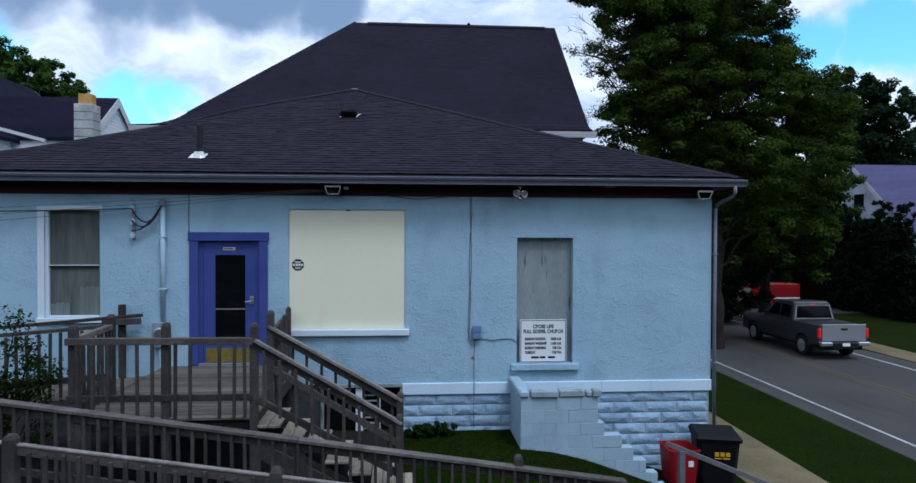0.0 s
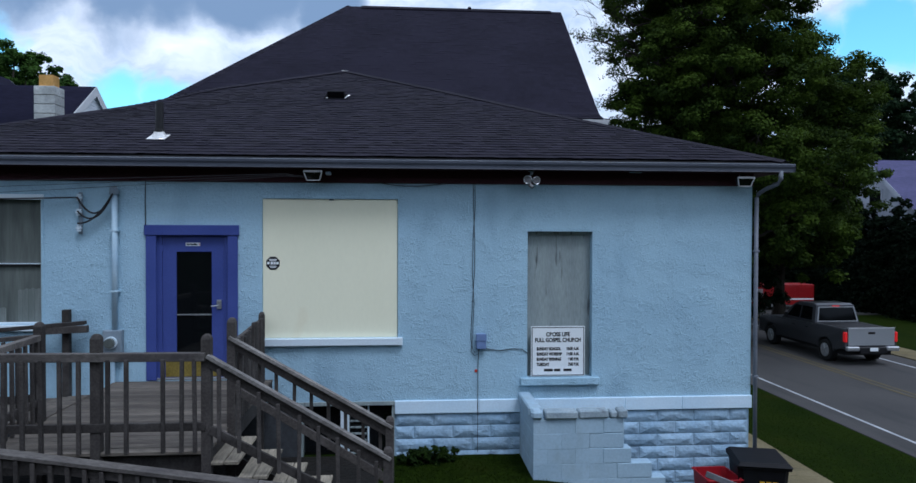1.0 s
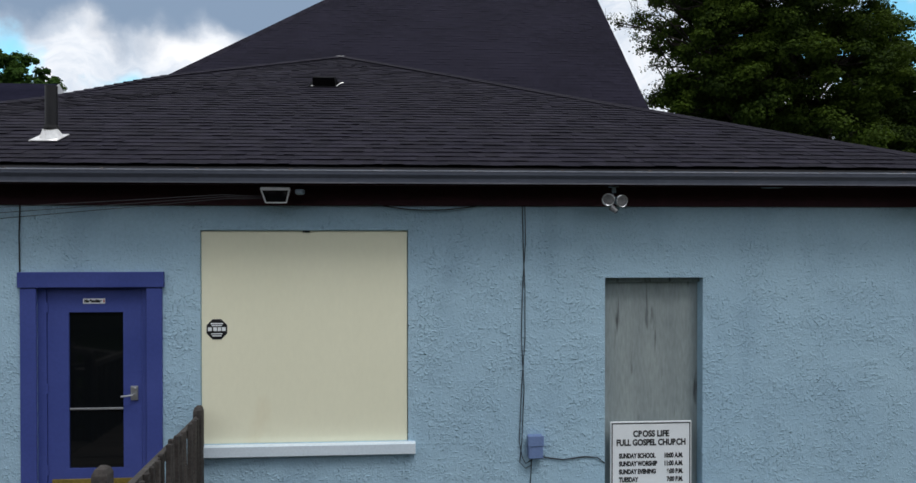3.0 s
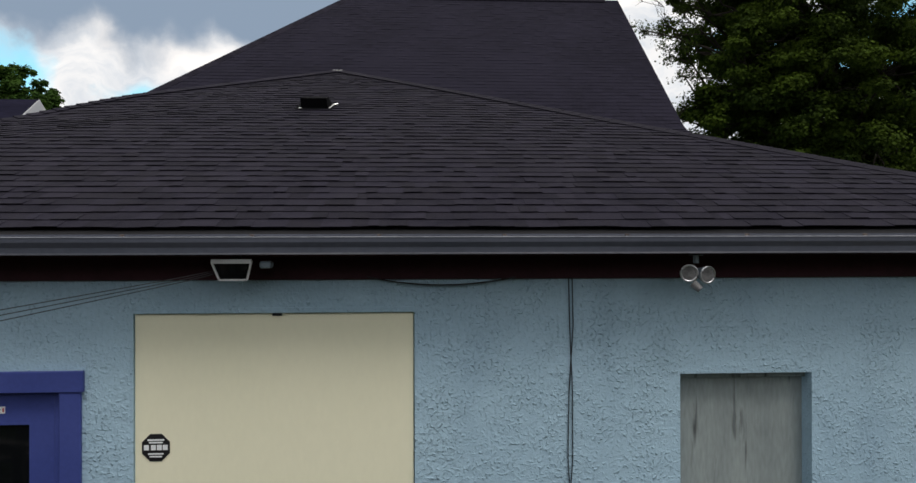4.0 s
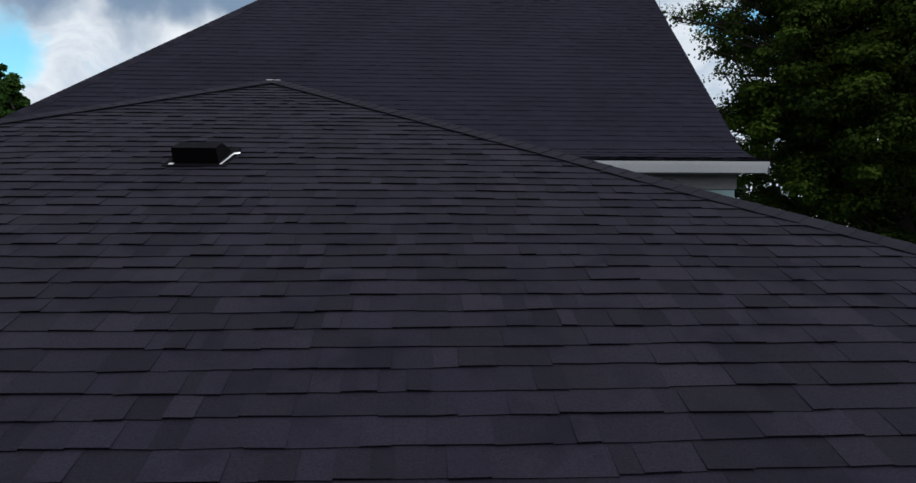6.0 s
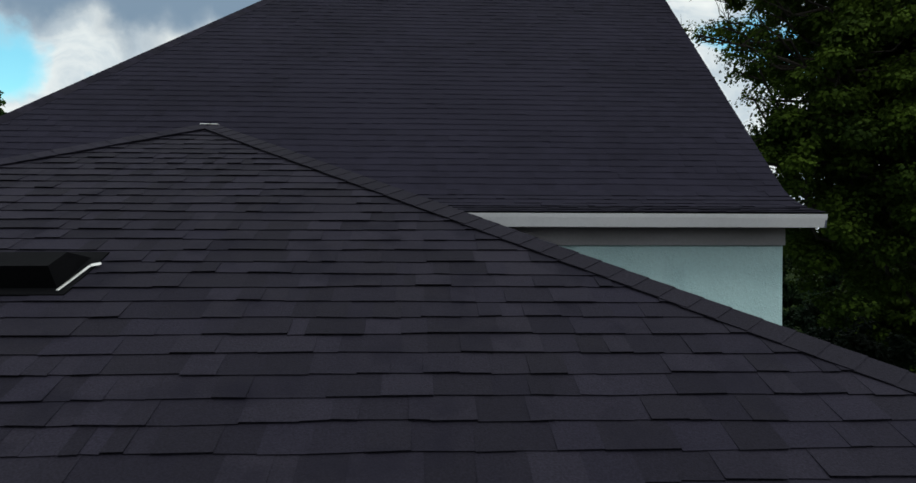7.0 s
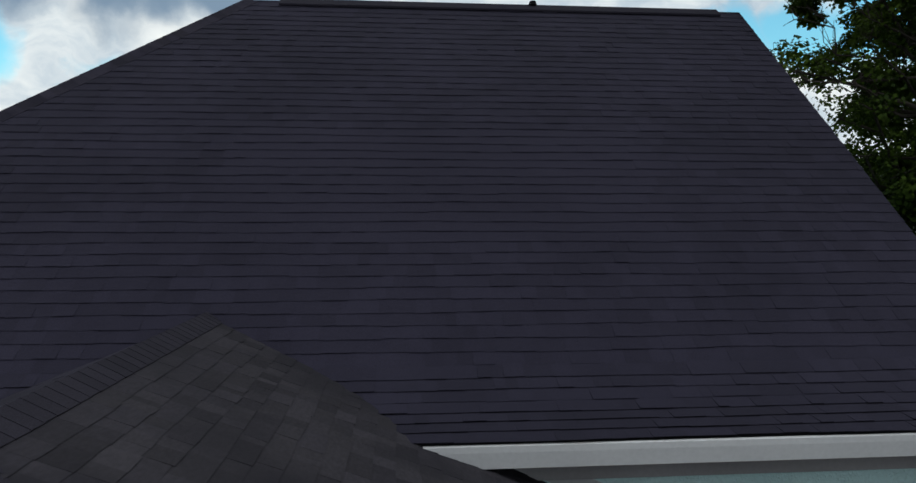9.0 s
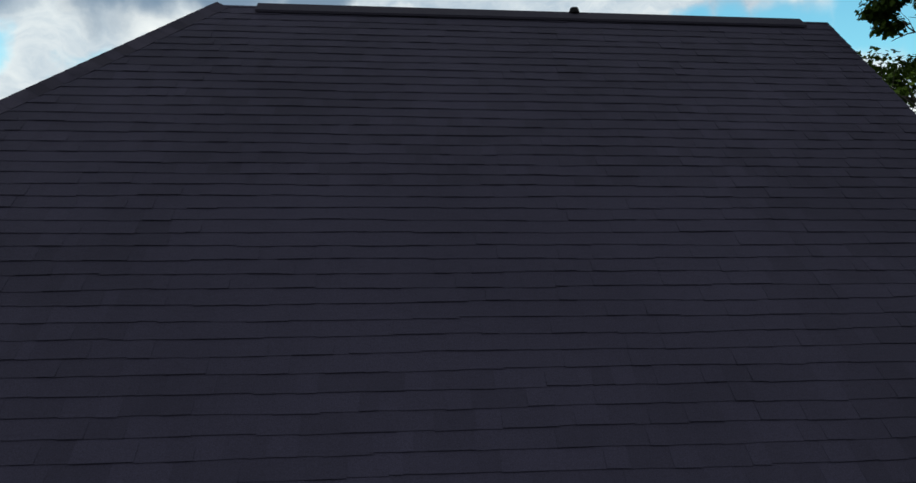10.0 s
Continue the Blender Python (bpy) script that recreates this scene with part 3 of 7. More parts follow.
def build_backdrop():
    """A plain unseen screen, added behind the camera to block low sky light and close the place."""
    rng = random.Random(77)
    verts, faces = [], []
    n = 60
    for i in range(n + 1):
        x = -75 + 150 * i / n
        bow = 0.004 * x * x
        top = 9.5 + 2.0 * math.sin(i * 0.9) + rng.uniform(-1.2, 1.2)
        for z, dy in ((-2.0, 0.0), (top * 0.5, 0.9), (top, 0.0), (top, -1.5), (-2.0, -1.5)):
            verts.append((x, -25.0 + bow + dy, z))
    for i in range(n):
        for k in range(5):
            a, b = i * 5 + k, i * 5 + (k + 1) % 5
            faces.append((a, b, b + 5, a + 5))
    ob = data_part("backdrop", verts, faces, SKY_SCREEN, label="unseen dark screen added behind the camera to block low sky")
    tagged(ob, category="backdrop", kind="structure")


build_backdrop()


def build_walkway():
    """A poured walk along the church, slab by slab with open joints."""
    walk_root = thing("walkway", (6.0, 0, -1.1), "worn tan concrete walkway beside the church wall", "walkway", kind="structure")
    y = -24.0
    while y < 18:
        L = 1.5
        bm = bmesh.new()
        vs = box(bm, 5.25, 6.92, y + 0.008, y + L - 0.008, -1.3, 0, 0.008)
        for v in vs:
            if v.is_valid and v.co.z > -0.5:
                v.co.z += ground_height(v.co.x, v.co.y) + 0.035
        part("slab", bm, CONCRETE, walk_root)
        y += L


build_walkway()

# ---- church ----
church = thing("church", (0, 5, 0), "light blue stucco church with dark shingled roofs and blue door", "church")

WALL_X0, WALL_X1 = -9.40, 4.69
EAVE_Y, EAVE_Z, PITCH = -0.36, 4.60, 0.399
EAVE_L, EAVE_R = -9.84, 5.11
RIDGE_X = -2.365
APEX_Y = EAVE_Y + (EAVE_R - RIDGE_X)
APEX_Z = EAVE_Z + PITCH * (EAVE_R - RIDGE_X)
MAIN_EAVE_Y, MAIN_RIDGE_Y, MAIN_RIDGE_Z = 9.20, 15.55, 12.00
MAIN_PROFILE = [(0.0, 6.83), (0.55, 6.93), (1.0, 7.13), (1.35, 7.43), (6.35, 12.00)]
MAIN_X1, MAIN_RIDGE_L, MAIN_WALL_Y, MAIN_WALL_X = 5.15, -3.0, 9.66, 4.79

HOLES = {
    "door": (-4.57, -3.49, 1.27, 3.46),
    "wide": (-3.0, -0.955, 1.885, 4.035),
    "narrow": (1.06, 2.09, 1.235, 3.52),
    "sash": (-7.13, -6.19, 2.12, 3.97),
}


def build_walls():
    bm = bmesh.new()
    wall_sheet(bm, WALL_X0, WALL_X1, 0.90, 4.44, 0.0, 0.25, list(HOLES.values()))
    part("front_wall", bm, STUCCO, church, "light blue textured stucco front wall")
    bm = bmesh.new()
    box(bm, WALL_X1 - 0.25, WALL_X1, 0.25, MAIN_WALL_Y, -1.4, 4.2)
    part("side_wall", bm, STUCCO, church)
    bm = bmesh.new()
    box(bm, WALL_X0, WALL_X0 + 0.25, 0.25, MAIN_WALL_Y, -0.6, 4.5)
    part("side_wall", bm, STUCCO, church)
    bm = bmesh.new()
    wall_sheet(bm, -2.449, WALL_X1 - 0.012, -1.5, 0.90, 0.03, 0.25, [(-2.449, -1.0, 0.0, 0.885)])
    part("foundation", bm, BLOCK_PAINT, church, "blue painted foundation wall")
    # this stretch of the foundation has the deck's shade in its colour
    boxed("dark_base", WALL_X0, -2.451, 0.03, 0.25, -1.5, 0.90, BASE_SHADE, church, 0, "foundation beneath the deck, coloured dark for the shade there")
    bm = bmesh.new()
    wall_sheet(bm, WALL_X0 + 0.3, MAIN_WALL_X, -1.4, 6.9, MAIN_WALL_Y, MAIN_WALL_Y + 0.25, [])
    part("hall_wall", bm, STUCCO_MINT, church, "pale mint stucco upper wall of the hall")
    bm = bmesh.new()
    yb = 2 * MAIN_RIDGE_Y - MAIN_WALL_Y
    prof = [(MAIN_WALL_Y + 0.25, -1.4), (yb, -1.4), (yb, 6.85), (MAIN_RIDGE_Y, 11.75), (MAIN_WALL_Y + 0.9, 7.1), (MAIN_WALL_Y + 0.25, 6.8)]
    a = [bm.verts.new((MAIN_WALL_X, u, v)) for u, v in prof]
    b = [bm.verts.new((MAIN_WALL_X - 0.25, u, v)) for u, v in prof]
    bm.faces.new(a)
    bm.faces.new(b[::-1])
    for k in range(len(prof)):
        bm.faces.new((a[k], b[k], b[(k + 1) % len(prof)], a[(k + 1) % len(prof)]))
    bmesh.ops.recalc_face_normals(bm, faces=bm.faces)
    part("gable_wall", bm, STUCCO_MINT, church)
    # plain closing walls at the back and the west of the hall
    boxed("hall_wall", WALL_X0 + 0.3, MAIN_WALL_X - 0.25, yb - 0.25, yb, -1.4, 6.85, STUCCO_MINT, church, 0)
    boxed("hall_wall", WALL_X0 + 0.3, WALL_X0 + 0.55, MAIN_WALL_Y + 0.25, yb - 0.25, -1.4, 6.85, STUCCO_MINT, church, 0)
    # white water-table band
    for x0, x1 in ((-1.0, 0.3), (0.302, 2.62), (2.622, 3.55), (3.552, 4.705)):
        boxed("band", x0, x1, -0.03, 0.028, 0.70, 0.905, BAND_WHITE, church, 0.008, "white painted band above the foundation")


build_walls()


def build_door():
    x0, x1, z0, z1 = HOLES["door"]
    door = part("door", _frame_bm(-4.48, -3.58, 1.30, 3.445, -4.28, -3.76, 1.66, 3.20, 0.05, 0.095), DOOR_BLUE, church, "blue painted door with a tall dark glass panel")
    boxed("glass", -4.28, -3.76, 0.068, 0.076, 1.66, 3.20, DARK_GLASS, door, 0)
    boxed("push_bar", -4.275, -3.765, 0.052, 0.066, 2.235, 2.255, METAL, door, 0.003)
    boxed("kick_plate", -4.44, -3.62, 0.040, 0.0495, 1.31, 1.56, KICK, door, 0.002, "dull brass kick plate")
    boxed("notice", -4.14, -3.93, 0.044, 0.0495, 3.285, 3.335, SIGN_WHITE, door, 0)
    h = boxed("lock_plate", -3.685, -3.615, 0.030, 0.0495, 2.33, 2.47, METAL, door, 0.004, "chrome lever lock")
    bm = bmesh.new()
    tube(bm, [(-3.65, 0.03, 2.39), (-3.65, -0.02, 2.39), (-3.70, -0.03, 2.385), (-3.75, -0.03, 2.38)], 0.010)
    part("lever", bm, METAL, h)
    bm = bmesh.new()
    disc_prism(bm, (-3.65, 0.025, 2.44), (0, 1, 0), 0.02, 0.02, 16)
    part("cylinder", bm, METAL, h)
    for z in (1.6, 2.4, 3.2):
        boxed("hinge", -4.495, -4.47, 0.038, 0.0495, z, z + 0.1, DOOR_BLUE, door, 0.003)
    frame_ob = boxed("door_frame", x0, -4.485, 0.035, 0.16, z0, 3.45, DOOR_BLUE, church, 0.004, "blue painted wooden door frame")
    boxed("jamb", -3.575, x1, 0.035, 0.16, z0, 3.45, DOOR_BLUE, frame_ob, 0.004)
    boxed("casing", -4.70, x0 + 0.02, -0.030, -0.001, z0, 3.445, DOOR_BLUE, frame_ob, 0.005)
    boxed("casing", x1 - 0.02, -3.36, -0.030, -0.001, z0, 3.445, DOOR_BLUE, frame_ob, 0.005)
    boxed("head_casing", -4.72, -3.34, -0.042, -0.001, 3.448, 3.60, DOOR_BLUE, frame_ob, 0.005)
    boxed("threshold", x0, x1, 0.0, 0.2, 1.262, 1.298, METAL, frame_ob, 0.004)
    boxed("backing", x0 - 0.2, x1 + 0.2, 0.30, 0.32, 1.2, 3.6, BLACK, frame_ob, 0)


def _frame_bm(x0, x1, z0, z1, hx0, hx1, hz0, hz1, yf, yb):
    bm = bmesh.new()
    wall_sheet(bm, x0, x1, z0, z1, yf, yb, [(hx0, hx1, hz0, hz1)])
    bmesh.ops.remove_doubles(bm, verts=bm.verts, dist=1e-5)
    return bm


build_door()


def build_windows():
    # wide opening, boarded
    x0, x1, z0, z1 = HOLES["wide"]
    wide = boxed("boarded_window", x0 + 0.004, x1 - 0.008, 0.022, 0.045, z0, z1 - 0.035, CREAM, church, 0.002, "cream painted plywood board filling a wide window")
    boxed("head_strip", x0, x1, -0.006, 0.06, z1 - 0.03, z1 + 0.012, STUCCO, wide, 0.004)
    boxed("clip", -2.0, -1.93, 0.004, 0.0215, z1 - 0.05, z1 - 0.032, BLACK, wide, 0.002)
    boxed("sill", x0 - 0.06, x1 + 0.075, -0.075, 0.06, 1.77, z0 - 0.002, TRIM_WHITE, wide, 0.008, "white painted window sill")
    # narrow opening, boarded deep in its reveal
    x0, x1, z0, z1 = HOLES["narrow"]
    narrow = boxed("boarded_window", x0, x1, 0.14, 0.17, z0, z1, GREY_BOARD, church, 0.0, "weathered grey board deep in a narrow window")
    boxed("head_strip", x0, x1, 0.09, 0.138, z1 - 0.05, z1, GREY_BOARD, narrow, 0.004)
    boxed("sill", x0 - 0.11, x1 + 0.11, -0.075, 0.138, 1.12, z0 - 0.002, STUCCO, narrow, 0.008, "blue painted window sill")
    # sash window with curtains
    x0, x1, z0, z1 = HOLES["sash"]
    sash = boxed("sash_window", x0, x1, 0.09, 0.10, z0, z1, CURTAIN_GLASS, church, 0.0, "old sash window with pale curtains behind glass")
    boxed("casing", -7.235, x0 + 0.01, -0.02, -0.001, 2.06, 4.02, TRIM_WHITE, sash, 0.004)
    boxed("casing", x1 - 0.01, -6.165, -0.012, -0.001, 2.06, 4.02, STUCCO, sash, 0.004)
    boxed("head_casing", -7.24, -6.16, -0.022, -0.001, 3.965, 4.045, TRIM_WHITE, sash, 0.004)
    boxed("jamb", x0, x0 + 0.06, 0.03, 0.088, z0, z1, TRIM_WHITE, sash, 0.004)
    boxed("jamb", x1 - 0.04, x1, 0.03, 0.088, z0, z1, GREY_BOARD, sash, 0.004)
    boxed("meeting_rail", x0 + 0.06, x1 - 0.04, 0.05, 0.088, 2.985, 3.012, BLACK, sash, 0.003)
    boxed("lower_rail", x0 + 0.06, x1 - 0.04, 0.055, 0.088, 3.0125, 3.025, TRIM_WHITE, sash, 0.002)
    boxed("bottom_rail", x0 + 0.06, x1 - 0.04, 0.05, 0.088, z0, z0 + 0.03, TRIM_WHITE, sash, 0.003)
    bm = bmesh.new()
    for k, (a, b, top) in enumerate(((0.07, 0.38, 2.34), (0.55, 0.895, 2.62))):
        prev = None
        for i in range(13):
            f = i / 12
            xx = x0 + a + (b - a) * f
            col = [bm.verts.new((xx, 0.0885 - 0.002 * math.sin(f * 25), zz)) for zz in (z0 + 0.03, top + 0.03 * math.sin(f * 2.5) + 0.012 * math.sin(f * 23))]
            if prev:
                bm.faces.new((prev[0], col[0], col[1], prev[1]))
            prev = col
    part("curtain", bm, surface("curtain_cloth", (0.14, 0.16, 0.15), (0.19, 0.21, 0.20), big=2, small=20, rough=0.5, bump=0.1, grain=0.1, stretch=(4, 1, 0.5)), sash, "pale drawn curtain edges")
    boxed("sill", x0 - 0.1, x1 + 0.06, -0.07, 0.088, 2.03, z0 - 0.002, TRIM_WHITE, sash, 0.006)
    # basement window under the stair
    base = boxed("basement_window", -2.45, -1.0, 0.16, 0.17, 0.0, 0.885, DARK_GLASS, church, 0, "dark basement window with grey frame beneath the stair")
    boxed("head", -2.47, -0.99, -0.02, 0.158, 0.84, 0.90, GREY_BOARD, base, 0.004)
    boxed("jamb", -1.045, -1.002, 0.0, 0.158, 0.0, 0.838, GREY_BOARD, base, 0.004)
    boxed("jamb", -2.448, -2.40, 0.0, 0.158, 0.0, 0.838, GREY_BOARD, base, 0.004)
    boxed("mullion", -1.83, -1.70, 0.02, 0.158, 0.0, 0.838, TRIM_WHITE, base, 0.004)
    boxed("mullion", -1.42, -1.395, 0.06, 0.158, 0.0, 0.838, TRIM_WHITE, base, 0.004)
    for i in range(7):
        boxed("slat", -1.69, -1.43, 0.10, 0.13, 0.06 + i * 0.1, 0.085 + i * 0.1, GREY_BOARD, base, 0.002)


build_windows()


# ---- roofs ----
def profile_at(prof, d):
    for (d0, z0), (d1, z1) in zip(prof, prof[1:]):
        if d <= d1 + 1e-9:
            return z0 + (z1 - z0) * (d - d0) / (d1 - d0)
    return prof[-1][1]


def profile_steps(prof, exposure):
    """Horizontal distances of the course lines, one exposure apart along the slope."""
    out, s, d, z = [0.0], 0.0, 0.0, prof[0][1]
    for (d0, z0), (d1, z1) in zip(prof, prof[1:]):
        L = math.hypot(d1 - d0, z1 - z0)
        pos = exposure - s
        while pos <= L:
            out.append(d0 + (d1 - d0) * pos / L)
            pos += exposure
        s = L - (pos - exposure)
    return out


def shingle_slope(name, roof, prof, exposure, place, lo, hi, near, widths, seed, limit, thick=0.5, ths=(0.0112, 0.0160), loose=1.2, mat=None, piece=None, start=0.0, under=0.008):
    """Courses of laminated shingles: place(a, d, z) gives the point at a along the eave, d inwards. lo and hi bound each course.
    Single and doubled tabs alternate; the doubled ones stand proud and overhang a deep gap. Those for which near(a, d) holds become pieces of their own; the rest is one mesh."""
    rng = random.Random(seed)
    steps = [d + start for d in profile_steps(prof, exposure) if d + start < prof[-1][0] - 0.02]
    steps.append(prof[-1][0])
    verts, faces, pieces = [], [], 0
    lap = (steps[1] - steps[0]) * 0.32
    for i in range(len(steps) - 1):
        d0, d1 = steps[i], min(steps[i + 1] + lap, prof[-1][0])
        z0, z1 = profile_at(prof, d0), profile_at(prof, d1)
        a, end = lo(d0), hi(d0)
        a -= rng.uniform(0, 0.25)
        wave = rng.uniform(0, 6.28)
        drift = 0.0
        double = rng.random() < thick
        while a < end - 0.01:
            w = rng.choice(widths) * rng.uniform(0.6, 1.4)
            b = a + w
            double = rng.random() < (thick * 0.55 if double else thick * 1.45)
            th = (ths[1] if double else ths[0]) * rng.uniform(0.88, 1.15)
            e = 0.028 if double else under
            drift = drift * 0.7 + rng.uniform(-0.0025, 0.0025) * loose
            slip = (0.006 * math.sin(a * 1.7 + wave) + 0.003 * math.sin(a * 5.1 + 2 * wave) + drift) * loose - (0.005 if double else 0.0)
            tilt = rng.uniform(-0.0025, 0.0025) * loose
            q = lambda t, d: min(max(t, lo(d)), hi(d))
            if b > lo(d0) + 0.01:
                def at(t, dd):
                    zz = profile_at(prof, dd) if dd > 0 else z0 + dd * (prof[1][1] - prof[0][1]) / prof[1][0]
                    return q(t, d0), dd, zz
                A, B = at(a, d0 + slip - tilt), at(b, d0 + slip + tilt)
                C, D = (q(b, d1), d1, z1), (q(a, d1), d1, z1)
                if B[0] - A[0] > 0.005:
                    up = (z1 - z0) / max(d1 - d0, 1e-6)
                    vs = [place(A[0], A[1] + e, A[2] + e * up + 0.001), place(B[0], B[1] + e, B[2] + e * up + 0.001), place(A[0], A[1], A[2] + th), place(B[0], B[1], B[2] + th), place(C[0], C[1], C[2] + 0.002), place(D[0], D[1], D[2] + 0.002)]
                    fs = [(0, 1, 3, 2), (2, 3, 4, 5), (0, 2, 5), (1, 4, 3)]
                    if pieces < limit and near((a + b) / 2, d0):
                        pieces += 1
                        data_part("shingle", vs, fs, piece, roof)
                    else:
                        n = len(verts)
                        verts += vs
                        faces += [tuple(k + n for k in f) for f in fs]
            a = b
    data_part(name, verts, faces, mat, roof, "dark asphalt shingles in even courses", "stuff")


WING_PROFILE = [(0.0, EAVE_Z), (APEX_Y - EAVE_Y, APEX_Z)]
MAIN_BACK = 2 * MAIN_RIDGE_Y - MAIN_EAVE_Y


def main_y_at(z):
    for (d0, z0), (d1, z1) in zip(MAIN_PROFILE, MAIN_PROFILE[1:]):
        if z <= z1:
            return MAIN_EAVE_Y + d0 + (d1 - d0) * max(z - z0, 0) / (z1 - z0)
    return MAIN_RIDGE_Y


def sink(y, d):
    """The east slope has settled towards the hall, most at its eave."""
    return 0.26 * min(max(y, 0) / MAIN_WALL_Y, 1.05) * (1 - min(d / 5.0, 1)) ** 0.6


def bulge(v, a, b, c, d):
    """Rises from a to b, holds, and falls from c to d."""
    f = min(max((v - a) / (b - a), 0), 1) * min(max((d - v) / (d - c), 0), 1)
    return f * f * (3 - 2 * f)


def hip_sag(x, y):
    """Both hips of the wing have sunk a little between eave and peak."""
    west = 0.125 * bulge(y, -0.3, 1.6, 3.1, 4.7) * max(0.0, 1 - abs(x - (y - EAVE_Y + EAVE_L)) / 2.2)
    east = 0.015 * bulge(y, -0.3, 1.4, 3.0, 5.0) * max(0.0, 1 - abs(x - (EAVE_R - y + EAVE_Y)) / 2.2)
    return west + east


def build_wing_roof():
    e = 0.02
    ridge_end = main_y_at(APEX_Z) + 0.3
    verts = [(EAVE_L, EAVE_Y, EAVE_Z - e), (EAVE_R, EAVE_Y, EAVE_Z - e), (RIDGE_X, APEX_Y, APEX_Z - e), (RIDGE_X, ridge_end, APEX_Z - e), (EAVE_R, MAIN_WALL_Y + 0.1, EAVE_Z - e - 0.27), (EAVE_L, MAIN_WALL_Y + 0.1, EAVE_Z - e),
             (EAVE_L, EAVE_Y, EAVE_Z - 0.12), (EAVE_R, EAVE_Y, EAVE_Z - 0.12), (EAVE_R, MAIN_WALL_Y + 0.1, EAVE_Z - 0.39), (EAVE_L, MAIN_WALL_Y + 0.1, EAVE_Z - 0.12),
             (EAVE_L + 2.76, EAVE_Y + 2.76, EAVE_Z + PITCH * 2.76 - 0.24), (EAVE_R - 2.66, EAVE_Y + 2.66, EAVE_Z + PITCH * 2.66 - 0.13)]
    faces = [(0, 1, 11), (0, 11, 10), (10, 11, 2), (1, 4, 11), (11, 4, 2), (4, 3, 2), (0, 10, 5), (10, 2, 3), (10, 3, 5), (0, 6, 7, 1), (1, 7, 8, 4), (5, 9, 6, 0), (6, 9, 8, 7)]
    roof = data_part("wing_roof", verts, faces, ROOF_DECK, church, "dark grey shingled hip roof of the front wing")
    W = (0.10, 0.13, 0.17, 0.23)
    shingle_slope("shingles", roof, WING_PROFILE, 0.158, lambda a, d, z: (a, EAVE_Y + d, z - hip_sag(a, EAVE_Y + d)), lambda d: EAVE_L + d, lambda d: EAVE_R - d,
                  lambda a, d: -2.3 < a < 1.6 and 0.9 < d < 4.2, W, 11, 300, ths=(0.0110, 0.0165), under=0.009, mat=SHINGLE, piece=SHINGLE_PIECE, start=0.058)

    def back(d):
        z = EAVE_Z + PITCH * d
        return MAIN_WALL_Y if z < 6.80 else main_y_at(z) + 0.12

    shingle_slope("shingles", roof, WING_PROFILE, 0.158, lambda a, d, z: (EAVE_R - d, a, z - sink(a, d) - hip_sag(EAVE_R - d, a)), lambda d: EAVE_Y + d, back, lambda a, d: False, (0.12, 0.17, 0.24), 12, 0, 0.4, (0.0065, 0.0095), 1.2, SHINGLE_EAST)
    shingle_slope("shingles", roof, WING_PROFILE, 0.158, lambda a, d, z: (EAVE_L + d, a, z - hip_sag(EAVE_L + d, a)), lambda d: EAVE_Y + d, back, lambda a, d: False, (0.5, 0.8), 13, 0, mat=SHINGLE)
    # bent caps over hips and ridge
    cap_run(roof, Vector((EAVE_R - 0.05, EAVE_Y + 0.05, EAVE_Z)), Vector((RIDGE_X, APEX_Y, APEX_Z)), 0.150, 0.145, 0.28, (0.034, 0.008), 0.012, SHINGLE_CAP)
    cap_run(roof, Vector((EAVE_L + 0.05, EAVE_Y + 0.05, EAVE_Z)), Vector((RIDGE_X, APEX_Y, APEX_Z)), 0.150, 0.145, 0.28, (0.008, 0.034))
    cap_run(roof, Vector((RIDGE_X, APEX_Y - 0.03, APEX_Z)), Vector((RIDGE_X, ridge_end - 0.1, APEX_Z)), 0.115, 0.16, PITCH * 0.95, (0.010, 0.010), 0.016, SHINGLE_CAP)
    tip = boxed("ridge_flashing", RIDGE_X - 0.10, RIDGE_X + 0.07, APEX_Y - 0.03, APEX_Y + 0.05, APEX_Z + 0.016, APEX_Z + 0.026, BRIGHT, roof, 0.003, "bright metal flashing at the hip's peak")
    return roof


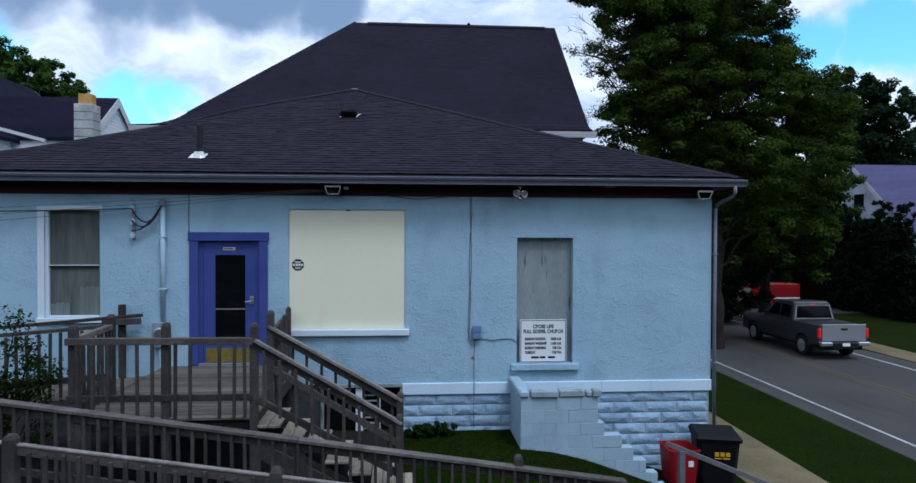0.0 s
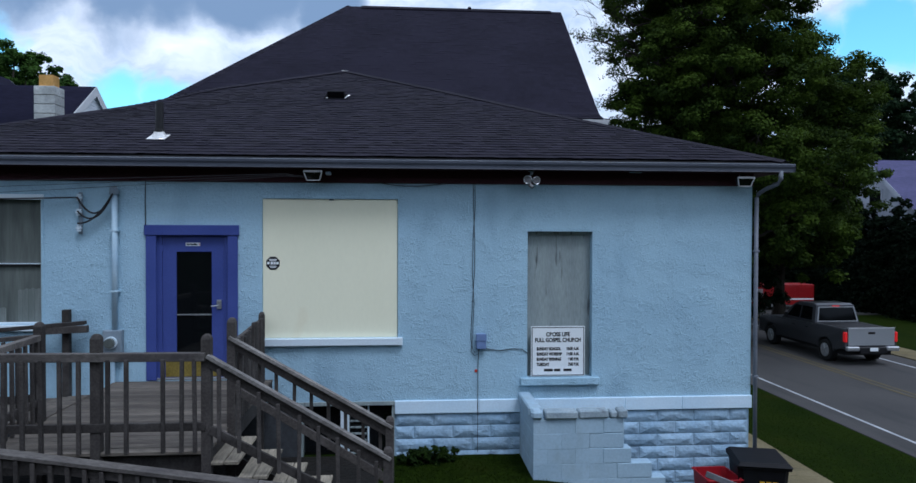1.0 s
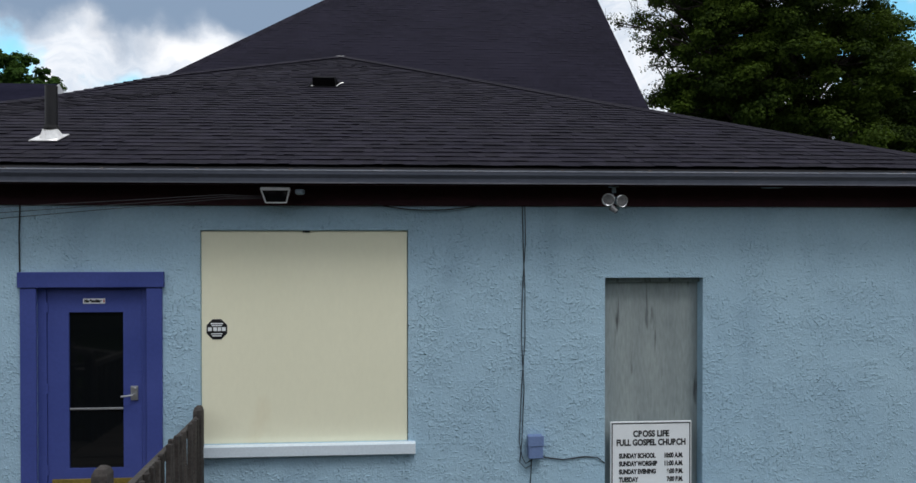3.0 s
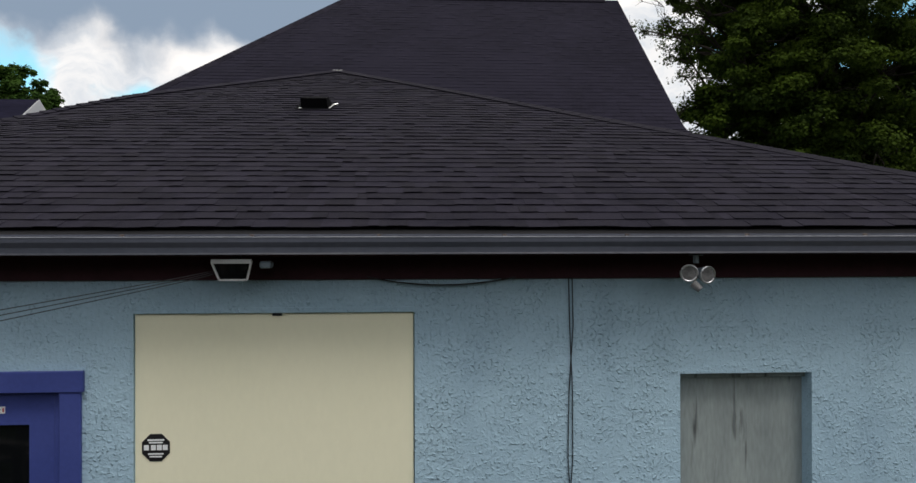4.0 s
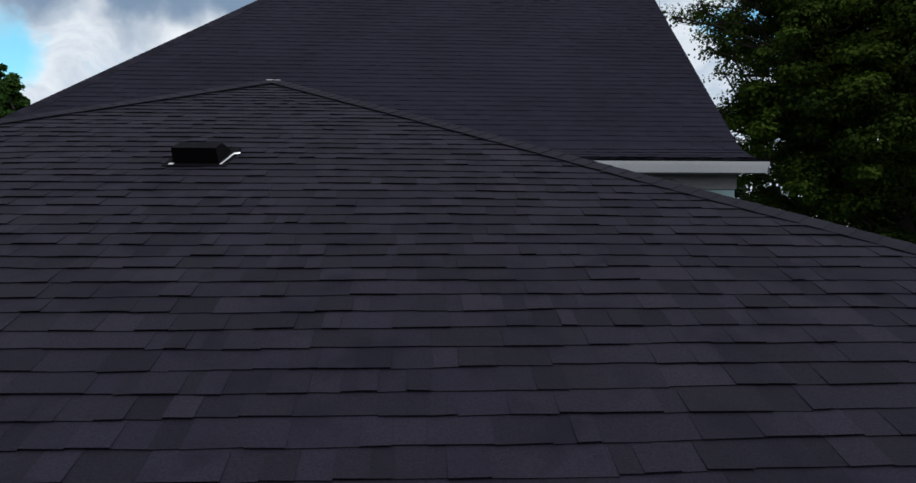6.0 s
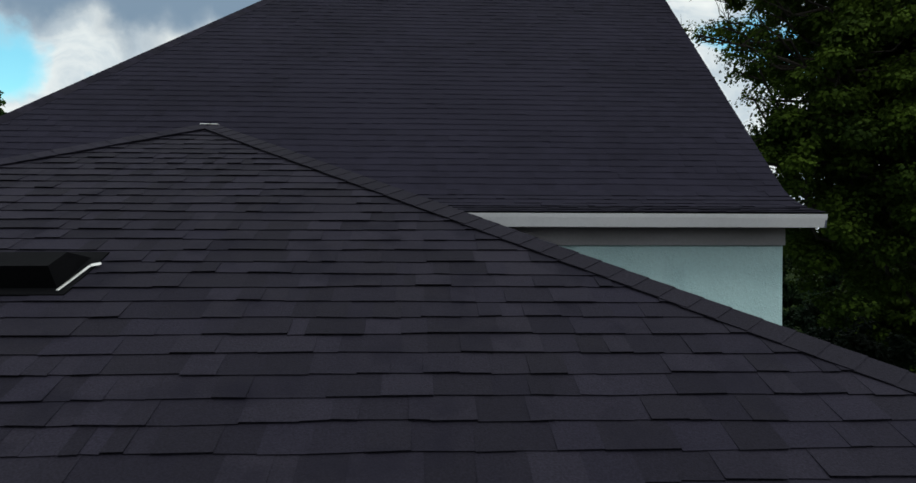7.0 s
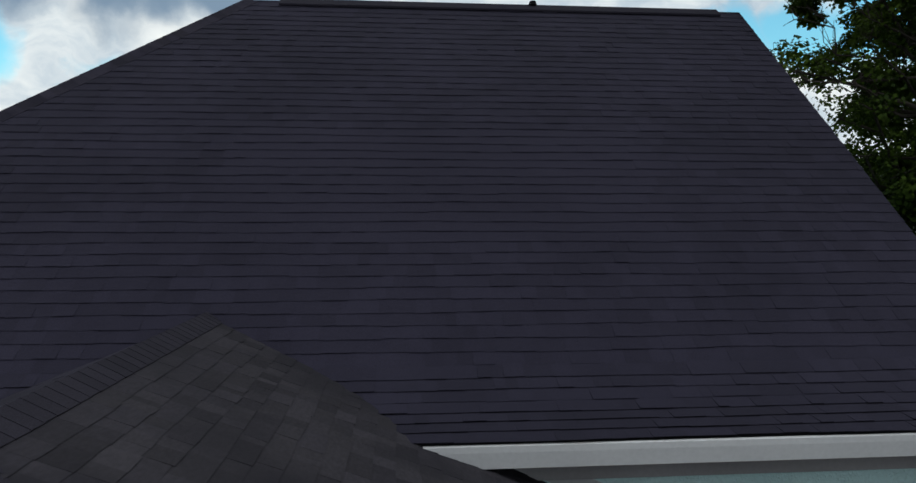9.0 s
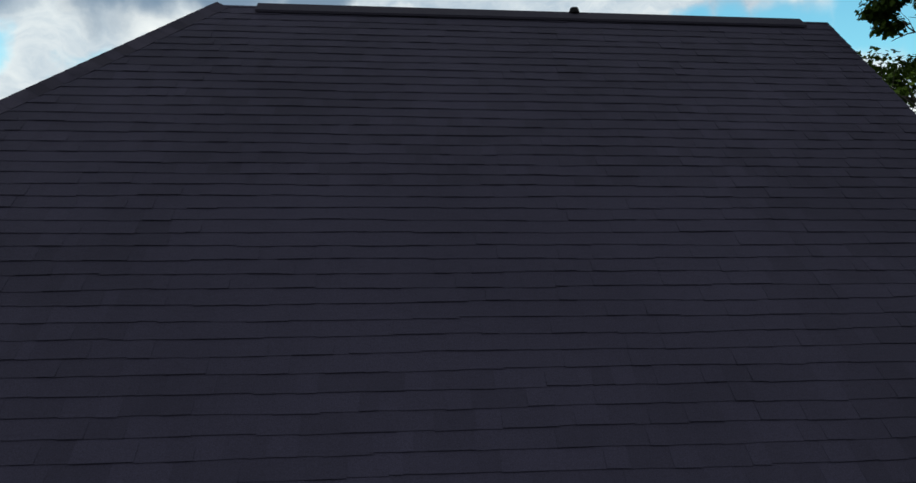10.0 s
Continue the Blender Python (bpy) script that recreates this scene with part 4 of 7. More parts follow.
def cap_run(roof, a, b, exposure, half, fall, lifts=(0.016, 0.016), butt=0.006, mat=SHINGLE_PIECE):
    """Overlapping cap shingles from a up to b; each a bent pair of flaps."""
    d = (b - a)
    n = int(d.length / exposure)
    u = d.normalized()
    side = u.cross(Vector((0, 0, 1))).normalized()
    up = side.cross(u).normalized()
    L = exposure * 1.25
    rng = random.Random(int(a.x * 100))
    shared = []
    for k in range(4):
        j = [rng.uniform(-0.003, 0.003) for _ in range(6)]
        t0, t1 = 0.040, 0.036
        l0, l1 = lifts
        # five points across: rim, flap, crown, flap, rim; the rims turn in under the flaps
        cross = [(-half - j[0], l0), (-half * 0.5, (l0 + t0) / 2), (0, t0), (half * 0.5, (l1 + t0) / 2), (half + j[2], l1)]
        drop = lambda s: -up * (fall * abs(s))
        vs = [side * s + drop(s) + up * h + u * (0.012 * abs(s) / half) for s, h in cross]
        vs += [v + u * L - up * (t0 - t1) for v in vs]
        vs += [v - up * butt + u * 0.006 for v in vs[:5]]
        inl, inr = side * l0 * 0.9 - up * l0, -side * l1 * 0.9 - up * l1
        vs += [vs[0] + inl, vs[5] + inl, vs[4] + inr, vs[9] + inr]
        me = bpy.data.meshes.new("cap")
        fs = [(k, k + 1, k + 6, k + 5) for k in range(4)] + [(10 + k, 11 + k, 1 + k, k) for k in range(4)]
        me.from_pydata([tuple(v) for v in vs], [], fs + [(0, 5, 16, 15), (9, 4, 17, 18)])
        me.materials.append(mat)
        shared.append(me)
    for i in range(n):
        ob = finish(new("cap", shared[rng.randrange(4)]), roof)
        at = a + u * (i * exposure + rng.uniform(-0.004, 0.004))
        at.z -= hip_sag(at.x, at.y)
        ob.location = at


wing_roof = build_wing_roof()


def build_main_roof():
    def strip(place, lo, hi):
        verts, faces = [], []
        for i, (d, z) in enumerate(MAIN_PROFILE):
            verts += [place(lo(d), d, z - 0.02), place(hi(d), d, z - 0.02)]
            if i:
                faces.append((2 * i - 2, 2 * i - 1, 2 * i + 1, 2 * i))
        return verts, faces

    left = MAIN_RIDGE_L - (MAIN_RIDGE_Y - MAIN_EAVE_Y)
    slopes = [
        (lambda a, d, z: (a, MAIN_EAVE_Y + d, z), lambda d: left + d, lambda d: MAIN_X1),
        (lambda a, d, z: (a, MAIN_BACK - d, z), lambda d: left + d, lambda d: MAIN_X1),
        (lambda a, d, z: (left + d, a, z), lambda d: MAIN_EAVE_Y + d, lambda d: MAIN_BACK - d),
    ]
    verts, faces = [], []
    for s in slopes:
        v, f = strip(*s)
        faces += [tuple(k + len(verts) for k in q) for q in f]
        verts += v
    roof = data_part("main_roof", verts, faces, ROOF_DECK, church, "steep dark shingled main roof with flared eaves")
    place, lo, hi = slopes[0]
    # the stretch under the wing's own roof stays bare
    shingle_slope("shingles", roof, MAIN_PROFILE, 0.158, place, lambda d: max(lo(d), -9.6), hi, lambda a, d: -2.6 < a < 2.4 and 2.2 < d < 5.2, (0.14, 0.2, 0.3), 21, 300, 0.45, (0.0145, 0.0195), 0.9, SHINGLE_MAIN, SHINGLE_MAIN, under=0.026)
    place, lo, hi = slopes[2]
    shingle_slope("shingles", roof, MAIN_PROFILE, 0.158, place, lo, hi, lambda a, d: False, (0.8, 1.0), 22, 0, mat=SHINGLE_MAIN)
    tip = Vector((MAIN_RIDGE_L, MAIN_RIDGE_Y, MAIN_RIDGE_Z))
    cap_run(roof, Vector((left + 1.35, MAIN_EAVE_Y + 1.35, 7.43)), tip, 0.15, 0.16, 0.55)
    # ridge vent and verge
    bm = bmesh.new()
    z = MAIN_RIDGE_Z
    extrude_profile(bm, [(MAIN_RIDGE_Y - 0.17, z - 0.09), (MAIN_RIDGE_Y, z + 0.04), (MAIN_RIDGE_Y + 0.17, z - 0.09), (MAIN_RIDGE_Y + 0.17, z - 0.12), (MAIN_RIDGE_Y, z + 0.0), (MAIN_RIDGE_Y - 0.17, z - 0.12)], "x", MAIN_RIDGE_L + 0.5, MAIN_X1 - 0.4)
    part("ridge_vent", bm, SHINGLE_PIECE, roof)
    bm = bmesh.new()
    disc_prism(bm, (1.6, MAIN_RIDGE_Y, z + 0.060), (0, 0, 1), 0.075, 0.07, 12, 0.05)
    part("finial", bm, VENT_BLACK, roof, "small dark knob on the ridge")
    bm = bmesh.new()
    for (d0, z0), (d1, z1) in zip(MAIN_PROFILE, MAIN_PROFILE[1:]):
        beam(bm, (MAIN_X1 - 0.012, MAIN_EAVE_Y + d0, z0 - 0.12), (MAIN_X1 - 0.012, MAIN_EAVE_Y + d1, z1 - 0.12), 0.024, 0.15, (0, 0, 1), 0)
    part("verge_board", bm, GUTTER, roof)
    # white gutter board along the eave, soffit and grey frieze below it
    bm = bmesh.new()
    y, zb, zt = MAIN_EAVE_Y, 6.635, 6.815
    extrude_profile(bm, [(y - 0.02, zt), (y - 0.012, zt - 0.05), (y + 0.02, zb), (y + 0.10, zb), (y + 0.10, zt)], "x", left + 0.02, MAIN_X1)
    part("fascia", bm, FASCIA_WHITE, church, "white painted fascia along the hall's eave")
    boxed("soffit", left + 0.3, MAIN_WALL_X + 0.02, y + 0.102, MAIN_WALL_Y - 0.002, 6.63, 6.655, FRIEZE_GREY, church, 0)
    boxed("frieze", WALL_X0 + 0.3, MAIN_WALL_X + 0.012, MAIN_WALL_Y - 0.05, MAIN_WALL_Y - 0.002, 6.385, 6.628, FRIEZE_GREY, church, 0.004, "grey frieze board beneath the hall's eave")
    # stepped metal flashing where the wing's roof meets the wall
    bm = bmesh.new()
    zr = lambda x: EAVE_Z + PITCH * (EAVE_R - x) - sink(MAIN_WALL_Y, EAVE_R - x)
    a, b = MAIN_WALL_X + 0.005, 0.2
    yv = MAIN_WALL_Y - 0.012
    vs = [bm.verts.new(p) for p in ((a, yv, zr(a)), (b, yv, zr(b)), (b, yv, zr(b) + 0.20), (1.15, yv, zr(1.15) + 0.20), (a, yv, zr(a) + 0.16))]
    bm.faces.new(vs)
    r = bmesh.ops.extrude_face_region(bm, geom=list(bm.faces))
    bmesh.ops.translate(bm, vec=(0, 0.010, 0), verts=[e for e in r["geom"] if isinstance(e, bmesh.types.BMVert)])
    bmesh.ops.recalc_face_normals(bm, faces=bm.faces)
    part("wall_flashing", bm, surface("dull_flashing", (0.36, 0.36, 0.38), (0.44, 0.44, 0.45), big=2, small=20, rough=0.5, bump=0.05, grain=0.08), church, "dull metal flashing along the roof and wall")
    rng = random.Random(5)
    x = 1.5
    while x < 4.5:
        w = rng.uniform(0.2, 0.5)
        timber("flashing_edge", (x, yv - 0.03, zr(x) + 0.022), (x + w, yv - 0.03, zr(x + w) + 0.022), 0.03, 0.008, BRIGHT, church)
        x += w + rng.uniform(0.05, 0.3)
    return roof


main_roof = build_main_roof()


def build_eaves():
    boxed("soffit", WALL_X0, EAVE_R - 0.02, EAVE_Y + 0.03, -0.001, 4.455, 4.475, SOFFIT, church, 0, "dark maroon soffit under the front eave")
    bm = bmesh.new()
    xa, xb, yb, zs = WALL_X1 + 0.001, EAVE_R - 0.02, MAIN_WALL_Y, 4.455
    lo4 = [bm.verts.new(p) for p in ((xa, 0.0, zs), (xb, 0.0, zs), (xb, yb, zs - 0.27), (xa, yb, zs - 0.27))]
    hi4 = [bm.verts.new(v.co + Vector((0, 0, 0.018))) for v in lo4]
    bm.faces.new(lo4[::-1])
    bm.faces.new(hi4)
    for k in range(4):
        bm.faces.new((lo4[k], lo4[(k + 1) % 4], hi4[(k + 1) % 4], hi4[k]))
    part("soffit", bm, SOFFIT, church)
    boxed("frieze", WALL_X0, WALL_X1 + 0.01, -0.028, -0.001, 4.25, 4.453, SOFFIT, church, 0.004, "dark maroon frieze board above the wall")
    boxed("fascia_board", EAVE_L + 0.02, EAVE_R - 0.01, EAVE_Y - 0.005, EAVE_Y + 0.025, 4.43, 4.56, SOFFIT, church, 0.003)
    bm = bmesh.new()
    y = -0.455
    prof = [(EAVE_Y - 0.008, 4.445), (y + 0.045, 4.445), (y + 0.030, 4.455), (y + 0.025, 4.49), (y + 0.004, 4.525), (y, 4.555), (y + 0.022, 4.557), (y + 0.022, 4.548), (y + 0.010, 4.545), (y + 0.013, 4.53), (y + 0.033, 4.49), (y + 0.040, 4.462), (y + 0.05, 4.453), (EAVE_Y - 0.012, 4.453), (EAVE_Y - 0.012, 4.58), (EAVE_Y - 0.008, 4.58)]
    extrude_profile(bm, prof, "x", EAVE_L, EAVE_R + 0.03)
    gutter = part("gutter", bm, GUTTER, church, "grey metal gutter along the front eave")
    boxed("bead", EAVE_L, EAVE_R + 0.03, y + 0.022, y + 0.032, 4.441, 4.453, GUTTER_BEAD, gutter, 0.002, "grey rounded bead along the gutter's foot")
    boxed("trough", EAVE_L + 0.01, EAVE_R + 0.02, y + 0.032, EAVE_Y - 0.0125, 4.520, 4.526, surface("gutter_inside", (0.27, 0.27, 0.29), (0.36, 0.36, 0.37), big=1.2, small=12, rough=0.6, bump=0.05, grain=0.2, stain=((0.09, 0.085, 0.08), 2.5, 0.55, 0.8, (0.5, 1, 1))), gutter, 0, "pale grey inside of the gutter")
    boxed("drip_edge", EAVE_L + 0.01, EAVE_R + 0.02, EAVE_Y - 0.017, EAVE_Y - 0.0125, 4.50, 4.566, ROOF_DECK, gutter, 0, "dark metal drip edge behind the gutter")
    boxed("lip", EAVE_L, EAVE_R + 0.03, y - 0.003, y + 0.021, 4.5575, 4.563, GUTTER_LIP, gutter, 0.001, "lip of the gutter, its sky highlight put into the paint")
    for xe in (EAVE_L, EAVE_R + 0.03):
        boxed("end_cap", xe - 0.002, xe + 0.002, y + 0.01, EAVE_Y - 0.01, 4.45, 4.553, GUTTER, gutter, 0)
    for i in range(17):
        xx = -9.73 + i * 0.8545
        bm = bmesh.new()
        beam(bm, (xx, y + 0.015, 4.552), (xx, EAVE_Y - 0.012, 4.560), 0.022, 0.006, (0, 0, 1), 0.001)
        disc_prism(bm, (xx, y + 0.028, 4.560), (0, 0.3, 1), 0.010, 0.012, 8)
        hanger = part("hanger", bm, METAL, gutter)
        bm = bmesh.new()
        box(bm, xx - 0.016, xx + 0.012, y + 0.022, y + 0.040, 4.545, 4.579, 0.003)
        disc_prism(bm, (xx + 0.004, y + 0.020, 4.570), (0, 1, 0.2), 0.009, 0.010, 8)
        part("clip", bm, IRON_CLIP, hanger, "dark rusted clip of the gutter hanger")
    bm = bmesh.new()
    tube(bm, [(4.93, -0.41, 4.46), (4.93, -0.41, 4.34), (4.915, -0.36, 4.27), (4.81, -0.16, 4.19), (4.755, -0.06, 4.12), (4.745, -0.04, 4.05)], 0.033, 12)
    part("downspout_elbow", bm, DOWNSPOUT, gutter, smooth=True)
    bm = bmesh.new()
    tube(bm, [(4.742, -0.04, 4.07), (4.742, -0.04, 2.0), (4.755, -0.04, -0.85)], 0.031, 12)
    part("downspout", bm, DOWNSPOUT, gutter, smooth=True)
    for z in (1.2, 3.2):
        boxed("strap", 4.705, 4.785, -0.076, -0.005, z, z + 0.03, DOWNSPOUT, gutter, 0.003)


build_eaves()


# ---- deck, stair, ramp ----
def post(parent, x, y, z0, z1, w=0.095):
    """A square post with a chamfered, slightly rounded top."""
    bm = bmesh.new()
    h = w / 2
    for lvl, (z, s) in enumerate(((z0, 1), (z1 - 0.05, 1), (z1 - 0.015, 0.72), (z1, 0.35))):
        ring = [bm.verts.new((x + sx * h * s, y + sy * h * s, z)) for sx, sy in ((-1, -1), (1, -1), (1, 1), (-1, 1))]
        if lvl:
            for k in range(4):
                bm.faces.new((prev[k], prev[(k + 1) % 4], ring[(k + 1) % 4], ring[k]))
        prev = ring
    bm.faces.new(prev)
    return part("post", bm, WOOD, parent)


BALUSTER = {}


def baluster(parent, x, y, z0, z1, rng, w=0.038):
    key = round(z1 - z0, 2)
    if key not in BALUSTER:
        bm = bmesh.new()
        box(bm, -w / 2, w / 2, -w / 2, w / 2, 0, key, 0.004)
        me = bpy.data.meshes.new("baluster")
        bm.to_mesh(me)
        bm.free()
        me.materials.append(WOOD)
        BALUSTER[key] = me
    ob = finish(new("baluster", BALUSTER[key]), parent)
    ob.matrix_basis = Matrix.Translation((x, y, z0)) @ Euler((rng.uniform(-0.012, 0.012), rng.uniform(-0.015, 0.015), rng.uniform(-0.06, 0.06))).to_matrix().to_4x4()
    return ob


DECK_Z, DECK_X0, DECK_X1, DECK_Y0 = 1.265, -5.15, -2.85, -3.38


def build_deck():
    rng = random.Random(3)
    deck = thing("wooden_deck", (-4.0, -1.7, 0), "weathered grey-brown wooden deck with railings at the blue door", "deck")
    y = DECK_Y0
    while y < -0.06:
        w = min(0.133, -0.05 - y)
        boxed("board", DECK_X0 + rng.uniform(-0.01, 0.01), DECK_X1 + rng.uniform(-0.01, 0.015), y, y + w, DECK_Z - 0.036 + rng.uniform(-0.002, 0.002), DECK_Z + rng.uniform(-0.002, 0.002), WOOD_PALE, deck, 0.004)
        y += 0.144
    boxed("rim_joist", DECK_X0 + 0.045, DECK_X1 - 0.045, DECK_Y0 + 0.10, DECK_Y0 + 0.138, 1.02, DECK_Z - 0.04, WOOD, deck)
    boxed("rim_joist", DECK_X1 - 0.04, DECK_X1, DECK_Y0 + 0.10, -0.02, 1.02, DECK_Z - 0.04, WOOD, deck)
    boxed("rim_joist", DECK_X0, DECK_X0 + 0.04, DECK_Y0 + 0.10, -0.02, 1.02, DECK_Z - 0.04, WOOD, deck)
    for x in (-4.6, -4.0, -3.4):
        boxed("joist", x - 0.02, x + 0.02, DECK_Y0 + 0.14, -0.02, 1.02, DECK_Z - 0.04, WOOD, deck)
    yr = DECK_Y0 - 0.02
    for x, zt in ((-5.08, 2.45), (-3.96, 2.47), (-2.87, 2.46)):
        post(deck, x, yr + 0.05, 0.0, zt)
    for x in (DECK_X0 + 0.1, DECK_X1 - 0.1):
        post(deck, x, -0.4, 0.0, DECK_Z - 0.04)
    timber("top_rail", (DECK_X0, yr, 2.245), (-2.87, yr, 2.235), 0.085, 0.085, RAIL_WOOD, deck)
    timber("bottom_rail", (DECK_X0, yr + 0.01, 1.525), (-2.87, yr + 0.01, 1.52), 0.04, 0.085, WOOD, deck)
    for x in (-5.0, -4.82, -4.64, -4.46, -4.28, -4.10, -3.82, -3.64, -3.28, -3.10, -2.965):
        baluster(deck, x, yr - 0.035, 1.27, 2.22, rng)
    # west side: back to the far post, then the wooden cross against the wall
    xr = DECK_X0 + 0.03
    post(deck, xr, -2.17, 0.0, 2.44)
    timber("top_rail", (xr, yr + 0.05, 2.24), (xr, -2.17, 2.26), 0.085, 0.07, RAIL_WOOD, deck)
    timber("bottom_rail", (xr, yr + 0.05, 1.50), (xr, -2.17, 1.50), 0.04, 0.085, WOOD, deck)
    y = yr + 0.2
    while y < -2.25:
        baluster(deck, xr + 0.035, y, 1.27, 2.22, rng)
        y += 0.135
    # east side: from the stair's far post back to the wall
    xe = DECK_X1 + 0.02
    post(deck, xe, -2.50, 0.0, 2.52)
    timber("top_rail", (xe, -2.45, 2.20), (xe - 0.16, -0.10, 2.16), 0.05, 0.085, RAIL_WOOD, deck)
    timber("bottom_rail", (xe, -2.45, 1.50), (xe - 0.16, -0.10, 1.50), 0.04, 0.085, WOOD, deck)
    n = 17
    for i in range(n):
        t = (i + 0.5) / n
        baluster(deck, xe + 0.04 - 0.16 * t, -2.40 + 2.27 * t, 1.27, 2.24 + rng.uniform(-0.03, 0.04), rng, 0.04)
    post(deck, xe - 0.16, -0.10, 0.9, 2.30, 0.08)


build_deck()


def build_cross():
    cross = thing("wooden_cross", (-5.8, -0.2, 1.2), "dark weathered wooden cross standing against the wall", "cross")
    timber("upright", (-5.80, -0.10, 0.0), (-5.80, -0.10, 2.35), 0.10, 0.09, WOOD, cross, (0, 1, 0))
    timber("crossbar", (-6.08, -0.20, 2.055), (-5.47, -0.17, 2.075), 0.09, 0.10, WOOD, cross)


build_cross()


def build_stair():
    rng = random.Random(4)
    stair = thing("deck_stair", (-1.9, -2.95, 0), "weathered wooden stair with slatted handrails leading down from the deck", "stair")
    x0, x1, n, run, rise = DECK_X1, -1.05, 7, 0.29, 0.16
    ya, yb = -2.52, -3.36
    for i in range(n):
        x, z = x0 + i * run, 1.15 - i * rise
        for k in range(2):
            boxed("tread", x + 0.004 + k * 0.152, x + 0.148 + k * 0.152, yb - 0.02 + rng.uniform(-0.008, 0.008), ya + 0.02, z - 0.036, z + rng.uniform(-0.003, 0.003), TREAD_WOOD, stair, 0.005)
    for y in (ya, yb):
        timber("stringer", (x0, y, 0.86), (x0 + n * run, y, 0.86 - n * rise), 0.04, 0.20, WOOD, stair)
    for y, sgn, za, zb, la, lb in ((ya, 1, 2.30, 1.23, 1.72, 0.60), (yb - 0.03, -1, 2.245, 1.15, 1.49, 0.49)):
        post(stair, x1 + 0.03, y, -0.1, zb + 0.12)
        timber("handrail", (x0 + 0.0, y - 0.02, za), (x1 + 0.06, y - 0.02, zb), 0.085, 0.04, PALE_CAP, stair)
        timber("rail", (x0 + 0.02, y, za - 0.075), (x1 + 0.03, y, zb - 0.075), 0.04, 0.10, WOOD, stair)
        timber("rail", (x0 + 0.02, y, la), (x1 + 0.03, y, lb), 0.04, 0.09, WOOD, stair)
        k = 9
        for i in range(k):
            t = (i + 0.6) / k
            baluster(stair, x0 + (x1 - x0) * t, y + 0.035 * sgn, la + (lb - la) * t - 0.06, za + (zb - za) * t - 0.06, rng)


build_stair()


def build_ramp():
    rng = random.Random(6)
    ramp = thing("wheelchair_ramp", (-3, -4.9, 0), "long weathered wooden wheelchair ramp with slatted railings", "ramp")
    ya, yb = -4.22, -5.50
    top = lambda x: 1.235 - 0.150 * (x + 2.18)
    floor = lambda x: top(x) - 0.92
    xa, xb = -8.2, 1.7
    # planks of the ramp
    x = xa
    while x < xb:
        boxed("plank", x, x + 0.138, yb + 0.02, ya - 0.02, -0.018, 0.018, SHADED_PLANK, ramp, 0.004, m=Matrix.Translation((0, 0, floor(x + 0.07))))
        x += 0.144
    for y in (ya, yb):
        timber("stringer", (xa, y, floor(xa) - 0.14), (xb, y, floor(xb) - 0.14), 0.04, 0.2, WOOD, ramp)
    # inner railing, with a flat cap in lengths
    joints = [xa, -4.60, -2.18, 0.35, xb]
    for p, q in zip(joints, joints[1:]):
        timber("cap_rail", (p + 0.003, ya, top(p) - 0.02), (q - 0.003, ya, top(q) - 0.02), 0.14, 0.038, RAIL_WOOD, ramp)
    for p, q in zip(joints, joints[1:]):
        timber("rail", (p, ya, top(p) - 0.09), (q, ya, top(q) - 0.09), 0.038, 0.10, WOOD, ramp)
        timber("rail", (p, ya, top(p) - 0.78), (q, ya, top(q) - 0.78), 0.038, 0.085, WOOD, ramp)
    for x in (-7.0, -4.60, -2.18):
        post(ramp, x, ya + 0.06, -0.1, top(x) - 0.03, 0.12)
    post(ramp, 0.40, ya + 0.06, -0.3, top(0.4) + 0.12, 0.10)
    x = xa + 0.1
    while x < xb:
        baluster(ramp, x, ya - 0.04, top(x) - 0.90, top(x) - 0.05, rng, 0.036)
        x += 0.148
    # outer railing
    yo = yb
    outer = lambda x: top(x) + 0.022
    for p, q in zip((xa, -4.65, -2.2, 0.3), (-4.65, -2.2, 0.3, xb)):
        timber("rail", (p, yo, outer(p) - 0.055), (q, yo, outer(q) - 0.055), 0.045, 0.085, RAIL_WOOD, ramp)
        timber("cap_rail", (p, yo, outer(p)), (q, yo, outer(q)), 0.06, 0.022, PALE_CAP, ramp)
        timber("rail", (p, yo, outer(p) - 0.74), (q, yo, outer(q) - 0.74), 0.04, 0.085, WOOD, ramp)
    for x in (-7.0, -4.63, -2.19, 0.3):
        post(ramp, x, yo - 0.02, -0.3, outer(x) + 0.10, 0.11)
    x = xa + 0.1
    while x < xb:
        baluster(ramp, x, yo - 0.045, outer(x) - 0.88, outer(x) - 0.025 + rng.uniform(-0.03, 0.01), rng, 0.036)
        x += 0.146
    # landing rails going west from the deck along the upper run
    yl = -2.17
    tl = lambda x: 2.27 + 0.085 * (x + 5.15)
    for y in (yl, -0.95):
        timber("rail", (-9.0, y, tl(-9.0)), (-5.15, y, tl(-5.15)), 0.085, 0.05, WOOD, ramp)
        if y == yl:
            timber("rail", (-9.0, y, tl(-9.0) - 0.72), (-5.15, y, tl(-5.15) - 0.72), 0.04, 0.085, WOOD, ramp)
    x = -8.9
    while x < -5.25:
        baluster(ramp, x, yl - 0.04, tl(x) - 0.95, tl(x) - 0.03, rng, 0.036)
        x += 0.148
    for x in (-7.4,):
        post(ramp, x, yl, 0.0, tl(x) + 0.14)
    x = -9.0
    while x < -5.16:
        boxed("plank", x, x + 0.138, yl, -0.9, -0.018, 0.018, WOOD_PALE, ramp, 0.004, m=Matrix.Translation((0, 0, tl(x) - 1.0)))
        x += 0.144


build_ramp()


